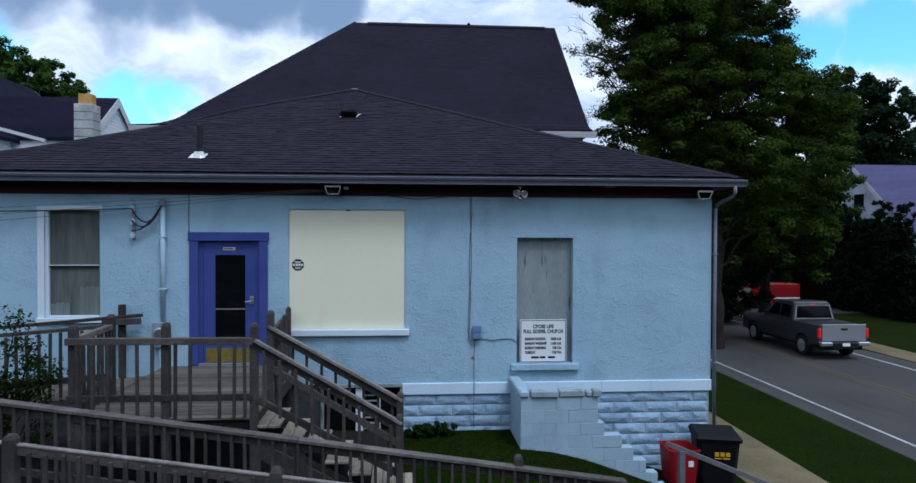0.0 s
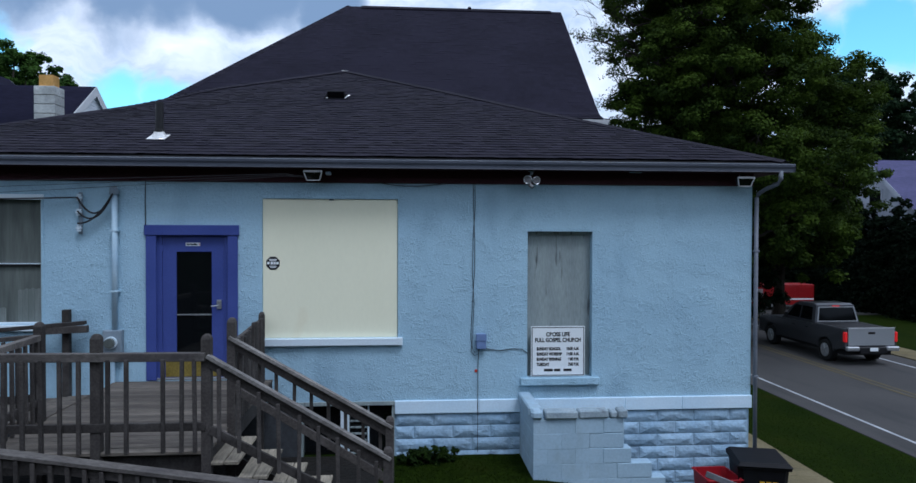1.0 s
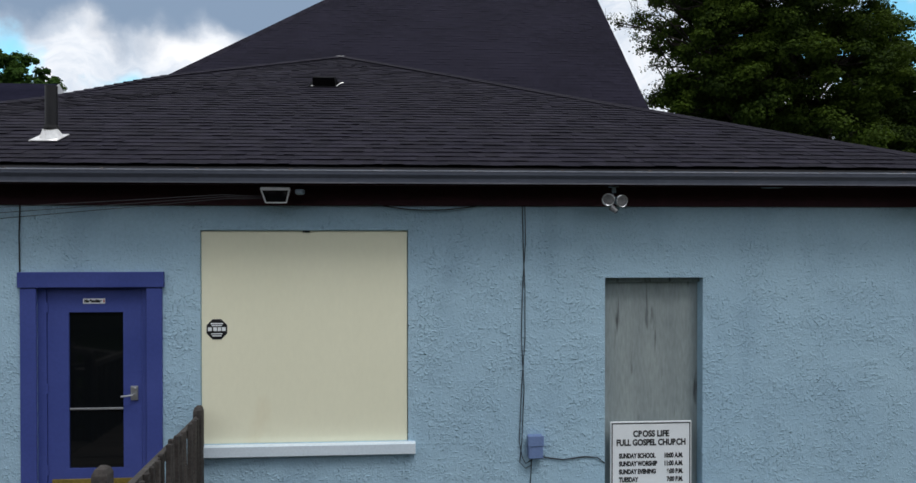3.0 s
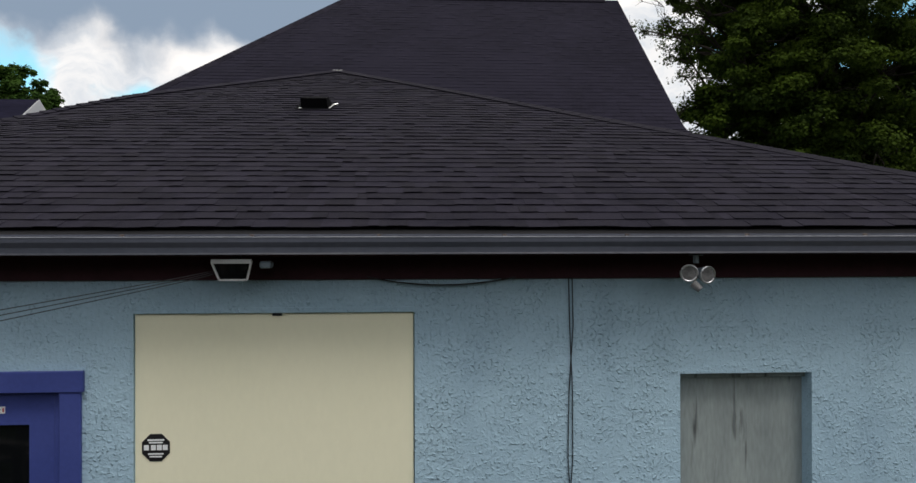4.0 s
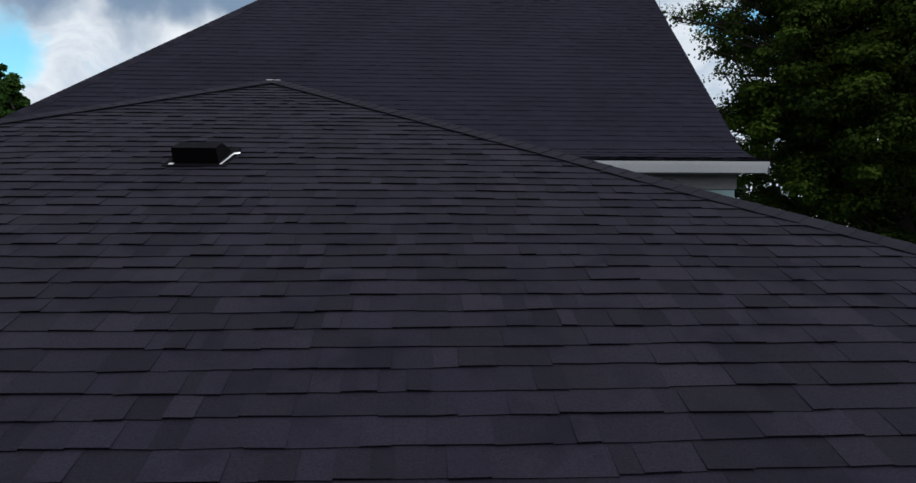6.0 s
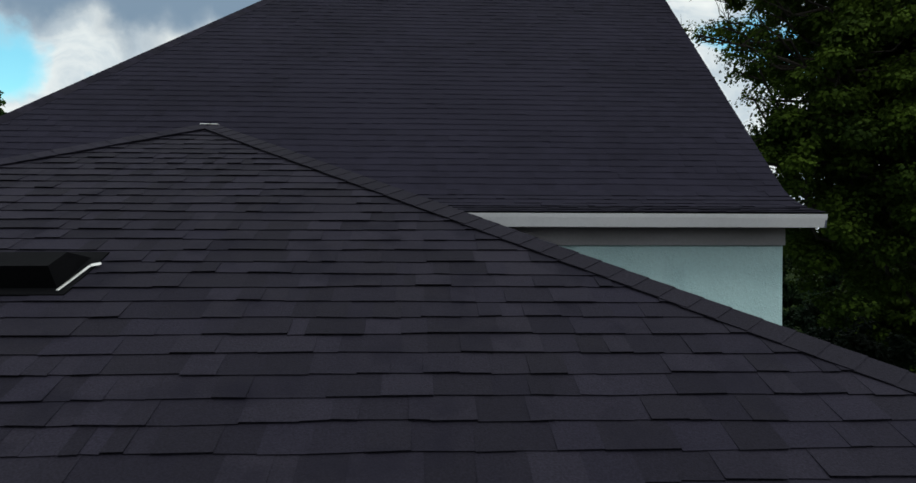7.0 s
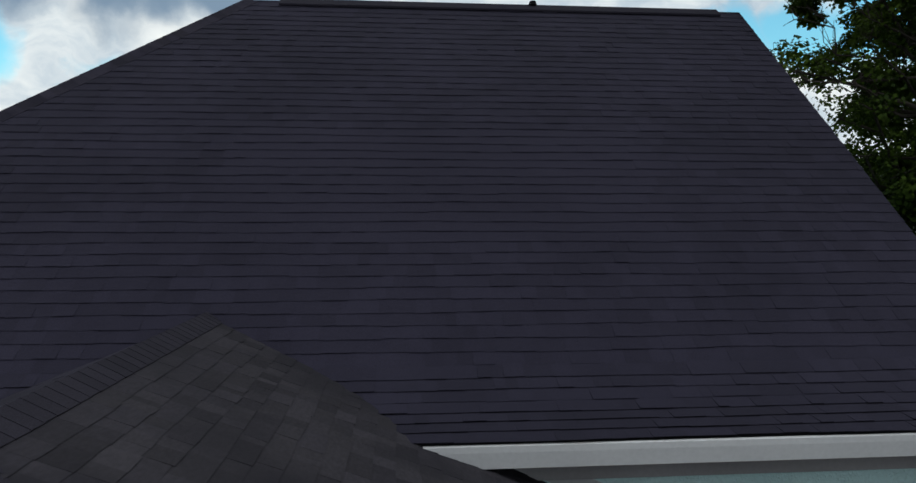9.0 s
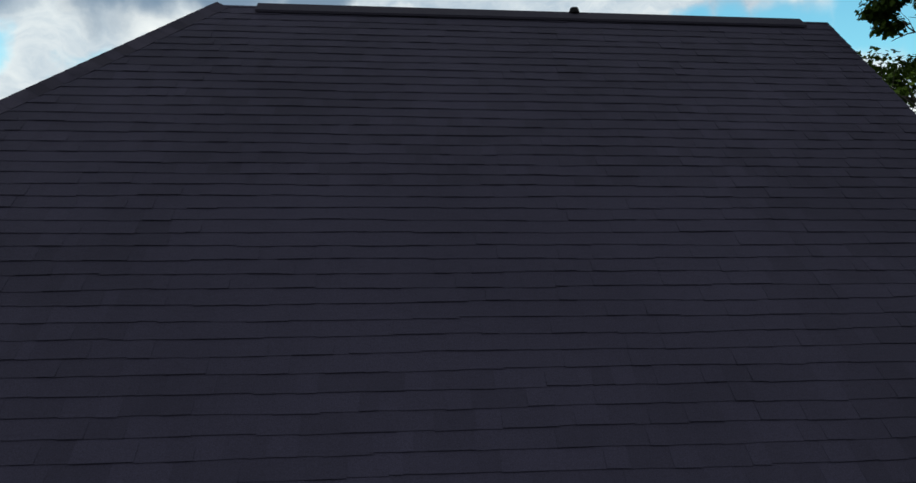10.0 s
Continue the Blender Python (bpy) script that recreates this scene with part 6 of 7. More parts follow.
def security_sticker():
    s = thing("security_sticker", (-2.85, 0.02, 3.02), "dark octagonal security sticker on the cream board", "sticker")
    bm = bmesh.new()
    disc_prism(bm, (-2.845, 0.0195, 3.025), (0, 1, 0), 0.108, 0.003, 8)
    bmesh.ops.rotate(bm, cent=(-2.845, 0.02, 3.025), matrix=Matrix.Rotation(radians(22.5), 3, "Y"), verts=bm.verts)
    plate = part("plate", bm, INK, s)
    for dx0, dx1, z0, z1 in ((-0.085, 0.085, -0.018, 0.020), (-0.06, 0.06, 0.050, 0.062), (-0.05, 0.05, 0.032, 0.042), (-0.055, 0.055, -0.050, -0.040), (-0.045, 0.045, -0.070, -0.060)):
        if z1 - z0 > 0.03:
            for a, b in ((-0.085, -0.05), (-0.035, 0.0), (0.008, 0.042), (0.05, 0.085)):
                boxed("bar", -2.845 + a, -2.845 + b, 0.0155, 0.0178, 3.025 + z0, 3.025 + z1, SIGN_WHITE, plate, 0)
        else:
            boxed("bar", -2.845 + dx0, -2.845 + dx1, 0.0155, 0.0178, 3.025 + z0, 3.025 + z1, SIGN_WHITE, plate, 0)


security_sticker()


# ---- things on the roofs ----
def roof_z(x, y):
    d = min(y - EAVE_Y, EAVE_R - x, x - EAVE_L)
    return EAVE_Z + PITCH * d - (sink(y, d) if EAVE_R - x == d else 0)


def roof_vent(x, y, heading, rimmed=False):
    """A slant-backed louvre; heading: degrees by which its open front turns from the street."""
    v = thing("roof_vent", (x, y, roof_z(x, y)), "black slant-backed roof vent with bright flashing edge", "roof vent", "louvred vents on the wing roof")
    tilt = math.atan(PITCH)
    m = Matrix.Translation((x, y, roof_z(x, y) + 0.012)) @ Matrix.Rotation(radians(heading), 4, "Z") @ Matrix.Rotation(tilt, 4, "X")

    def add(name, bm, mat, label=""):
        bmesh.ops.transform(bm, matrix=m, verts=bm.verts)
        return part(name, bm, mat, v, label)

    bm = bmesh.new()
    box(bm, -0.24, 0.24, -0.22, 0.30, -0.002, 0.006, 0)
    add("flange", bm, VENT_BLACK)
    bm = bmesh.new()
    w = 0.175
    pts = [(-w, -0.15, 0.006), (w, -0.15, 0.006), (w * 0.95, -0.17, 0.135), (-w * 0.95, -0.17, 0.135), (-w * 0.9, 0.20, 0.03), (w * 0.9, 0.20, 0.03), (-w, 0.22, 0.006), (w, 0.22, 0.006), (w * 0.95, 0.02, 0.125), (-w * 0.95, 0.02, 0.125)]
    V = [bm.verts.new(p) for p in pts]
    for f in ((0, 1, 2, 3), (3, 2, 8, 9), (9, 8, 5, 4), (4, 5, 7, 6), (0, 3, 9, 4, 6), (1, 7, 5, 8, 2)):
        bm.faces.new([V[k] for k in f])
    add("hood", bm, VENT_BLACK)
    bm = bmesh.new()
    beam(bm, (w + 0.02, -0.19, 0.012), (w + 0.05, 0.10, 0.012), 0.016, 0.010)
    beam(bm, (w + 0.05, 0.10, 0.014), (w + 0.10, 0.12, 0.016), 0.03, 0.008)
    add("flashing", bm, BRIGHT, "bright metal flashing edge")
    bm = bmesh.new()
    beam(bm, (-w - 0.02, -0.19, 0.012), (-w + 0.02, -0.19, 0.014), 0.03, 0.008)
    if rimmed:
        beam(bm, (-w - 0.012, -0.17, 0.014), (-w - 0.012, 0.24, 0.014), 0.014, 0.012)
        beam(bm, (-w - 0.012, 0.24, 0.014), (w + 0.012, 0.24, 0.014), 0.014, 0.012)
    add("flashing", bm, BRIGHT, "bright metal flashing edge")


roof_vent(-2.28, 3.92, 0)
roof_vent(0.66, 6.60, 90, True)


def plumbing_vent():
    x, y = -4.70, 0.57
    z = roof_z(x, y)
    p = thing("vent_pipe", (x, y, z), "black plumbing vent pipe with bright flashing collar", "vent pipe")
    bm = bmesh.new()
    tube(bm, [(x, y, z - 0.1), (x, y, 5.53)], 0.060, 16)
    part("pipe", bm, BLACK, p, smooth=False)
    bm = bmesh.new()
    disc_prism(bm, (x, y, z + 0.125), (0, 0, 1), 0.078, 0.035, 20, 0.066)
    part("boot", bm, RUBBER, p, "black rubber boot")
    tilt = Matrix.Translation((x, y, z + 0.02)) @ Matrix.Rotation(math.atan(PITCH), 4, "X")
    bm = bmesh.new()
    disc_prism(bm, (0, 0, 0.045), (0, 0, 1), 0.115, 0.085, 20, 0.070)
    bmesh.ops.transform(bm, matrix=tilt, verts=bm.verts)
    part("collar", bm, BRIGHT, p)
    bm = bmesh.new()
    box(bm, -0.15, 0.13, -0.17, 0.12, -0.003, 0.006, 0, tilt)
    part("flange", bm, BRIGHT, p)


plumbing_vent()


def chimney():
    c = thing("block_chimney", (-9.25, 6.5, 4.6), "grey concrete block chimney with yellow clay flue", "chimney")
    x0, x1, y0, y1 = -9.55, -9.07, 6.25, 6.72
    z = 4.3
    while z < 6.9:
        boxed("block", x0 + 0.002, x1 - 0.002, y0 + 0.002, y1 - 0.002, z + 0.005, z + 0.213, CHIMNEY_BLOCK, c, 0.010)
        z += 0.218
    boxed("core", x0 + 0.02, x1 - 0.02, y0 + 0.02, y1 - 0.02, 4.3, z - 0.01, CONCRETE, c, 0)
    bm = bmesh.new()
    wall = 0.03
    for a, b, cc, d in ((-9.47, -9.15, 6.34, 6.34 + wall), (-9.47, -9.15, 6.63 - wall, 6.63), (-9.47, -9.47 + wall, 6.37, 6.60), (-9.15 - wall, -9.15, 6.37, 6.60)):
        box(bm, a, b, cc, d, z - 0.008, z + 0.27)
    part("flue", bm, FLUE, c, "yellow clay flue liner")


chimney()


# ---- trees and planting ----
def leaf_mesh(centres, radii, per, size, rng, squash=0.75):
    """Many small folded leaves scattered in clumps: arrays of vertices and faces."""
    n = len(centres) * per
    c = np.repeat(np.asarray(centres), per, axis=0)
    r = np.repeat(np.asarray(radii), per)
    d = rng.normal(size=(n, 3))
    d /= np.linalg.norm(d, axis=1)[:, None]
    p = c + d * (r * rng.random(n) ** 0.45)[:, None] * np.array([1, 1, squash])
    # each leaf: a kite of four points folded along its rib, facing out and up from its clump
    face = d * 0.8 + np.array([0, 0, 0.75]) + rng.normal(scale=0.45, size=(n, 3))
    u = np.cross(face, rng.normal(size=(n, 3)))
    u[:, 2] -= 0.25
    u /= np.linalg.norm(u, axis=1)[:, None] + 1e-9
    w = np.cross(u, face)
    w /= np.linalg.norm(w, axis=1)[:, None] + 1e-9
    nn = np.cross(u, w)
    s = (size * rng.uniform(0.6, 1.3, n))[:, None]
    v = np.stack([p, p + (u * 0.45 + w * 0.42 + nn * 0.10) * s, p + u * s, p + (u * 0.45 - w * 0.42 + nn * 0.10) * s], axis=1).reshape(-1, 3)
    i = np.arange(n)[:, None] * 4
    f = np.concatenate([i + np.array([[0, 1, 2]]), i + np.array([[0, 2, 3]])])
    return v, f


def np_part(name, v, f, material, parent, label="", kind=""):
    me = bpy.data.meshes.new(name)
    me.vertices.add(len(v))
    me.vertices.foreach_set("co", np.asarray(v, dtype=np.float32).ravel())
    me.loops.add(f.size)
    me.loops.foreach_set("vertex_index", f.astype(np.int32).ravel())
    me.polygons.add(len(f))
    k = f.shape[1]
    me.polygons.foreach_set("loop_start", np.arange(0, f.size, k, dtype=np.int32))
    me.polygons.foreach_set("loop_total", np.full(len(f), k, dtype=np.int32))
    me.update(calc_edges=True)
    me.validate()
    me.materials.append(material)
    return tagged(finish(new(name, me), parent), label, kind=kind)


def branch(bm, a, b, r0, r1, rng, n=6, wander=0.12, sides=6):
    a, b = Vector(a), Vector(b)
    L = (b - a).length
    pts = [a.lerp(b, i / n) + Vector([rng.normal() * wander * L * (0.3 if i in (0, n) else 1) * 0.4 for _ in range(3)]) * (i > 0) for i in range(n + 1)]
    pts[-1] = b
    tube(bm, pts, r0, sides, r1)
    return pts


def tree(name, base, crown, radii, trunk_r, fork, seed, clumps, per, leaf, mats, label, lobes=7, twigs=60, low=-0.6, lean=0.0, clump=0.12, full=False):
    """Trunk, limbs and a crown of leaf clumps that gather on uneven lobes."""
    rng = np.random.default_rng(seed)
    t = thing(name, base, label, "tree")
    base, crown = Vector(base), Vector(crown)
    lob = []
    for k in range(lobes):
        a = 2 * math.pi * (k + rng.random() * 0.7) / lobes
        e = rng.uniform(low, 0.8)
        lob.append((np.array([math.cos(a) * math.cos(e) * 0.62, math.sin(a) * math.cos(e) * 0.62, math.sin(e) * 0.66]), rng.uniform(0.42, 0.58)))
    lob.append((np.array([0, 0, 0.45]), 0.5))
    lob.append((np.array([0, 0, -0.1]), 0.5))
    if full:
        lob[:0] = [(np.array([0.30, 0.0, 0.05]), 0.62), (np.array([-0.15, 0.25, 0.15]), 0.6), (np.array([0.20, -0.15, -0.40]), 0.6)]
    R = np.array(radii)
    reach = lambda c: crown + Vector(c * R / 1.2) + Vector((lean * c[2] * R[2] / 1.2, 0, 0))
    cs, rs = [], []
    while len(cs) < clumps:
        c, s = lob[rng.integers(len(lob))]
        d = rng.normal(size=3)
        d /= np.linalg.norm(d)
        p = c + d * s * rng.random() ** 0.22 * rng.uniform(0.85, 1.15)
        q = p * R / 1.2
        q[0] += lean * q[2]
        cs.append(np.array(crown) + q)
        rs.append(rng.uniform(0.55, 1.15) * min(radii) * clump)
    bm = bmesh.new()
    f = base + Vector((0, 0, fork))
    branch(bm, base - Vector((0, 0, 0.2)), f, trunk_r * 1.25, trunk_r * 0.8, rng, 5, 0.03, 10)
    top = crown + Vector((0, 0, radii[2] * 0.55))
    branch(bm, f, top, trunk_r * 0.8, trunk_r * 0.12, rng, 8, 0.06, 8)
    for c, s in lob[:-2]:
        q = reach(c)
        st = f.lerp(top, rng.uniform(0.0, 0.45))
        pts = branch(bm, st, q, trunk_r * 0.42, trunk_r * 0.08, rng, 7, 0.10, 6)
    for k in range(twigs):
        i = rng.integers(len(cs))
        c, s = lob[rng.integers(len(lob) - 2)]
        q = reach(c)
        near_i = int(np.argmin([np.linalg.norm(p - np.array(q)) + rng.random() * 1.5 for p in cs]))
        branch(bm, q, Vector(cs[near_i]), trunk_r * 0.10, trunk_r * 0.02, rng, 4, 0.12, 4)
    part("trunk", bm, BARK, t)
    v, fc = leaf_mesh(cs, rs, per, leaf, rng)
    np_part("crown", v, fc, mats, t)
    return t


def bough_tree(name, base, fork, trunk_r, boughs, seed, density, per, leaf, mat, label):
    """A large tree whose crown is made of boughs (x, y, z, radius): each a limb that ends in layered sprays of leaves, with gaps between the boughs."""
    rng = np.random.default_rng(seed)
    t = thing(name, base, label, "tree")
    base = Vector(base)
    bm = bmesh.new()
    f = base + Vector((0, 0, fork))
    branch(bm, base - Vector((0, 0, 0.2)), f, trunk_r * 1.3, trunk_r * 0.85, rng, 5, 0.03, 12)
    top = f + Vector((0.2, 0.2, 11.0))
    branch(bm, f, top, trunk_r * 0.85, trunk_r * 0.2, rng, 9, 0.05, 9)
    cs, rs, thin, thin_r = [], [], [], []
    for x, y, z, r in boughs:
        c = Vector((x, y, z))
        st = f.lerp(top, min(max((z - f.z) / (top.z - f.z) - 0.22, 0.0), 0.9))
        branch(bm, st, c, trunk_r * 0.22, trunk_r * 0.06, rng, 7, 0.09, 6)
        # the small outer boughs are open sprays
        open_spray = r < 1.0
        for k in range(int(density * r * (1.3 if open_spray else r))):
            d = rng.normal(size=3)
            d[2] = d[2] * 0.9 + 0.35
            d /= np.linalg.norm(d)
            depth = rng.uniform(0.80, 1.10) if rng.random() < 0.78 else rng.uniform(0.25, 0.8)
            p = np.array(c) + d * np.array([r, r, r * 0.78]) * depth
            (thin if open_spray else cs).append(p)
            (thin_r if open_spray else rs).append(rng.uniform(0.30, 0.62) * (0.7 if open_spray else 1.0))
            if k % 4 == 0:
                branch(bm, c, Vector(p), trunk_r * 0.08, trunk_r * 0.02, rng, 4, 0.10, 4)
    part("trunk", bm, BARK, t)
    v, fc = leaf_mesh(cs, rs, per, leaf, rng, 0.55)
    v2, fc2 = leaf_mesh(thin, thin_r, 44, leaf * 0.72, rng, 0.55)
    np_part("crown", np.concatenate([v, v2]), np.concatenate([fc, fc2 + len(v)]), mat, t)
    return t


BOUGHS = [(6.4, 14.9, 13.9, 1.0), (7.8, 15.0, 12.9, 1.8), (8.7, 14.6, 10.1, 1.9), (8.9, 15.2, 8.2, 1.8), (9.9, 14.2, 11.6, 2.0), (10.5, 15.5, 14.6, 2.7),
          (12.0, 14.0, 12.4, 2.2), (13.0, 15.0, 15.2, 2.4), (10.4, 14.0, 8.8, 2.0), (12.5, 14.0, 9.4, 1.9), (14.0, 14.8, 10.6, 1.5), (14.4, 15.5, 8.8, 1.8),
          (16.1, 15.0, 7.6, 1.6), (12.2, 13.8, 6.4, 2.1), (14.7, 14.4, 5.9, 2.0), (16.3, 15.0, 5.2, 1.5), (10.1, 14.6, 6.2, 1.9), 
          (13.8, 14.6, 4.2, 1.5), (11.0, 16.0, 18.0, 2.8), (8.6, 15.6, 15.6, 2.2), (11.5, 16.6, 11.0, 2.3), (12.2, 17.4, 8.6, 2.6), (14.8, 17.0, 7.0, 2.2)]
BOUGHS += [(11.2, 17.2, 6.2, 2.4), (13.6, 16.6, 17.6, 2.2), (6.7, 14.8, 10.7, 0.55), (7.0, 14.9, 9.5, 0.6), (6.8, 15.0, 8.3, 0.6), (7.1, 15.0, 11.5, 0.5), (7.3, 15.3, 7.3, 0.7), (15.6, 14.8, 9.6, 1.4), (16.7, 15.2, 8.6, 1.1), (9.6, 16.4, 7.6, 1.6), (7.8, 15.2, 9.2, 0.9), (7.7, 15.4, 8.2, 0.9), (6.5, 14.8, 10.1, 0.4), (7.1, 14.7, 12.0, 0.4), (6.9, 14.6, 10.2, 0.4), (5.75, 14.8, 10.85, 0.25), (6.4, 14.8, 11.0, 0.30), (9.4, 17.0, 12.4, 2.0), (9.8, 16.6, 10.4, 1.9), (9.0, 16.3, 13.6, 1.6), (14.2, 17.0, 11.6, 1.7), (12.6, 17.2, 13.4, 2.0), (10.4, 16.8, 8.6, 1.9)]
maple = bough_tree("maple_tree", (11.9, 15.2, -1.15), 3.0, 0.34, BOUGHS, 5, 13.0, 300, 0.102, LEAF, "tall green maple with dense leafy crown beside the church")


def bare_limbs(t):
    """Dead twigs that stick out of the crown towards the hall's roof."""
    rng = np.random.default_rng(12)
    for root, tip in (((8.4, 14.9, 10.4), (5.6, 14.5, 11.6)), ((8.2, 14.9, 10.2), (5.4, 14.6, 10.9)), ((8.6, 15.0, 11.6), (6.2, 14.5, 12.7)), ((8.6, 15, 11), (6.1, 14.3, 11.9))):
        bm = bmesh.new()
        main = branch(bm, root, tip, 0.035, 0.006, rng, 6, 0.10, 5)
        for p in main[2:]:
            for k in range(3):
                q = p + Vector((rng.uniform(-0.7, 0.0), rng.uniform(-0.3, 0.3), rng.uniform(-0.15, 0.6)))
                tw = branch(bm, p, q, 0.010, 0.003, rng, 3, 0.15, 4)
                branch(bm, tw[1], tw[1] + Vector((rng.uniform(-0.35, 0.1), 0, rng.uniform(0.1, 0.35))), 0.006, 0.002, rng, 2, 0.15, 4)
        part("bare_branch", bm, BARK, t, "leafless grey twigs")


bare_limbs(maple)
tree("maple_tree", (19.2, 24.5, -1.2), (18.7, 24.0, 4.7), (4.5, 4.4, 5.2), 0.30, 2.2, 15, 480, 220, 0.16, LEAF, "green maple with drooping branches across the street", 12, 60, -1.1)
tree("oak_tree", (38.5, 44, -1.2), (37.5, 44, 11.3), (6.6, 5.0, 9.2), 0.35, 4, 25, 620, 150, 0.26, LEAF_FAR, "dark distant tree with bare twigs at its top", 10, 140)
tree("oak_tree", (53, 52, -1.2), (53, 52, 8.4), (10.0, 6.0, 7.8), 0.35, 4, 26, 400, 120, 0.32, LEAF_FAR, "dark distant tree behind the white house", 9, 50)
tree("oak_tree", (31, 47, -1.2), (31, 47, 2.6), (7.0, 4.0, 4.8), 0.3, 1.5, 28, 360, 120, 0.30, LEAF_FAR, "low dark tree closing the view beyond the side street", 9, 20, -1.0)
tree("oak_tree", (19, 46, -1.2), (19, 46, 4.2), (10, 5.0, 6.0), 0.35, 2, 27, 420, 120, 0.32, LEAF_FAR, "dark tree closing the view beyond the side street", 10, 30, -1.0)
for i, (x, y, top, r, h) in enumerate(((-39.5, 45, 21.0, 4.2, 7.0), (-36, 44, 21.0, 3.4, 7.0), (-32.6, 44, 19.6, 3.0, 6.6), (-30.0, 43, 18.2, 2.5, 6.4), (-28.0, 44, 17.4, 2.2, 6.2), (-26.4, 43, 15.6, 1.8, 5.6), (-33.5, 47, 17.0, 4.0, 7.0), (-29, 47, 15.0, 3.0, 7.0))):
    tree("hill_tree", (x, y, 0), (x, y, top - h * 0.88), (r, r * 0.9, h), 0.35, 4, 70 + i, 340, 150, 0.22, LEAF_HILL, "bushy green tree on the wooded slope behind the houses", 9, 20, -0.8, 0.0, 0.20)


def shrub(name, centre, radii, seed, clumps, per, leaf, mat, label, category="shrub"):
    rng = np.random.default_rng(seed)
    t = thing(name, (centre[0], centre[1], centre[2] - radii[2]), label, category)
    d = rng.normal(size=(clumps, 3))
    d /= np.linalg.norm(d, axis=1)[:, None]
    cs = np.array(centre) + d * np.array(radii) * (rng.random(clumps)[:, None] ** 0.4)
    v, f = leaf_mesh(cs, rng.uniform(0.25, 0.5, clumps) * min(radii) * 0.8, per, leaf, rng)
    np_part("leaves", v, f, mat, t)
    bm = bmesh.new()
    for k in range(0, clumps, max(1, clumps // 14)):
        branch(bm, (centre[0], centre[1], centre[2] - radii[2]), cs[k], 0.02, 0.005, rng, 4, 0.08, 4)
    part("stems", bm, BARK, t)
    return t


shrub("bush", (-6.42, -2.85, 1.45), (0.85, 0.65, 1.15), 31, 90, 110, 0.045, LEAF_BUSH, "straggly green bush growing beside the deck railing")
shrub("weeds", (-0.52, -0.30, 0.13), (0.48, 0.22, 0.20), 32, 40, 70, 0.055, LEAF_BUSH, "low green weeds along the foundation", "weeds")
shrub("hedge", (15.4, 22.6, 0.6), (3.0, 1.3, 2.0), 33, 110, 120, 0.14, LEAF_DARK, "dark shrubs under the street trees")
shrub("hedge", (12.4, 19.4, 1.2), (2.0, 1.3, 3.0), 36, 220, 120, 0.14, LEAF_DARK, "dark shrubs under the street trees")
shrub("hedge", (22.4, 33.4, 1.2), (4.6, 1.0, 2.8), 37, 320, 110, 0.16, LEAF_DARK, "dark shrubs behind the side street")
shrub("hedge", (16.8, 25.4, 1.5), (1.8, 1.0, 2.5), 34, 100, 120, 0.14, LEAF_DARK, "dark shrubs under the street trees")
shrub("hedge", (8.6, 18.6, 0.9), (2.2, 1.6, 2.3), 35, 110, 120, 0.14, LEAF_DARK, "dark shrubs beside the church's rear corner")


def grass_tufts():
    rng = np.random.default_rng(44)
    pts = []
    for x0, x1, y0, y1, n in ((-1.0, 4.6, -3.9, -0.1, 24000), (6.95, 9.7, -3.0, 16.0, 16000)):
        p = np.stack([rng.uniform(x0, x1, n), rng.uniform(y0, y1, n)], axis=1)
        pts.append(p)
    p = np.concatenate(pts)
    keep = ~((p[:, 0] > 0.9) & (p[:, 0] < 3.5) & (p[:, 1] > -1.15))
    p = p[keep]
    z = np.array([ground_height(a, b) for a, b in p])
    n = len(p)
    h = rng.uniform(0.015, 0.038, n)
    a = rng.uniform(0, 2 * np.pi, n)
    w = 0.006
    lean = rng.normal(scale=0.02, size=(n, 2))
    dx, dy = np.cos(a) * w, np.sin(a) * w
    v = np.stack([np.stack([p[:, 0] - dx, p[:, 1] - dy, z - 0.005], 1), np.stack([p[:, 0] + dx, p[:, 1] + dy, z - 0.005], 1), np.stack([p[:, 0] + lean[:, 0], p[:, 1] + lean[:, 1], z + h], 1)], axis=1).reshape(-1, 3)
    f = np.arange(n * 3).reshape(-1, 3)
    ob = np_part("grass", v, f, GRASS_BLADE, None, "short green mown grass blades", "stuff")
    tagged(ob, category="grass")


grass_tufts()


# ---- pickup truck ----
def side_prism(bm, prof, x0, x1, inset=0.0, z_in=None):
    """A side profile of (y, z) between x0 and x1; points above z_in lean inwards by inset."""
    def px(x, z, s):
        return x + s * inset * max(0, z - z_in) if z_in is not None else x
    a = [bm.verts.new((px(x0, z, 1), y, z)) for y, z in prof]
    b = [bm.verts.new((px(x1, z, -1), y, z)) for y, z in prof]
    n = len(prof)
    for k in range(n):
        bm.faces.new((a[k], a[(k + 1) % n], b[(k + 1) % n], b[k]))
    bm.faces.new(a[::-1])
    bm.faces.new(b)
    bmesh.ops.recalc_face_normals(bm, faces=bm.faces)


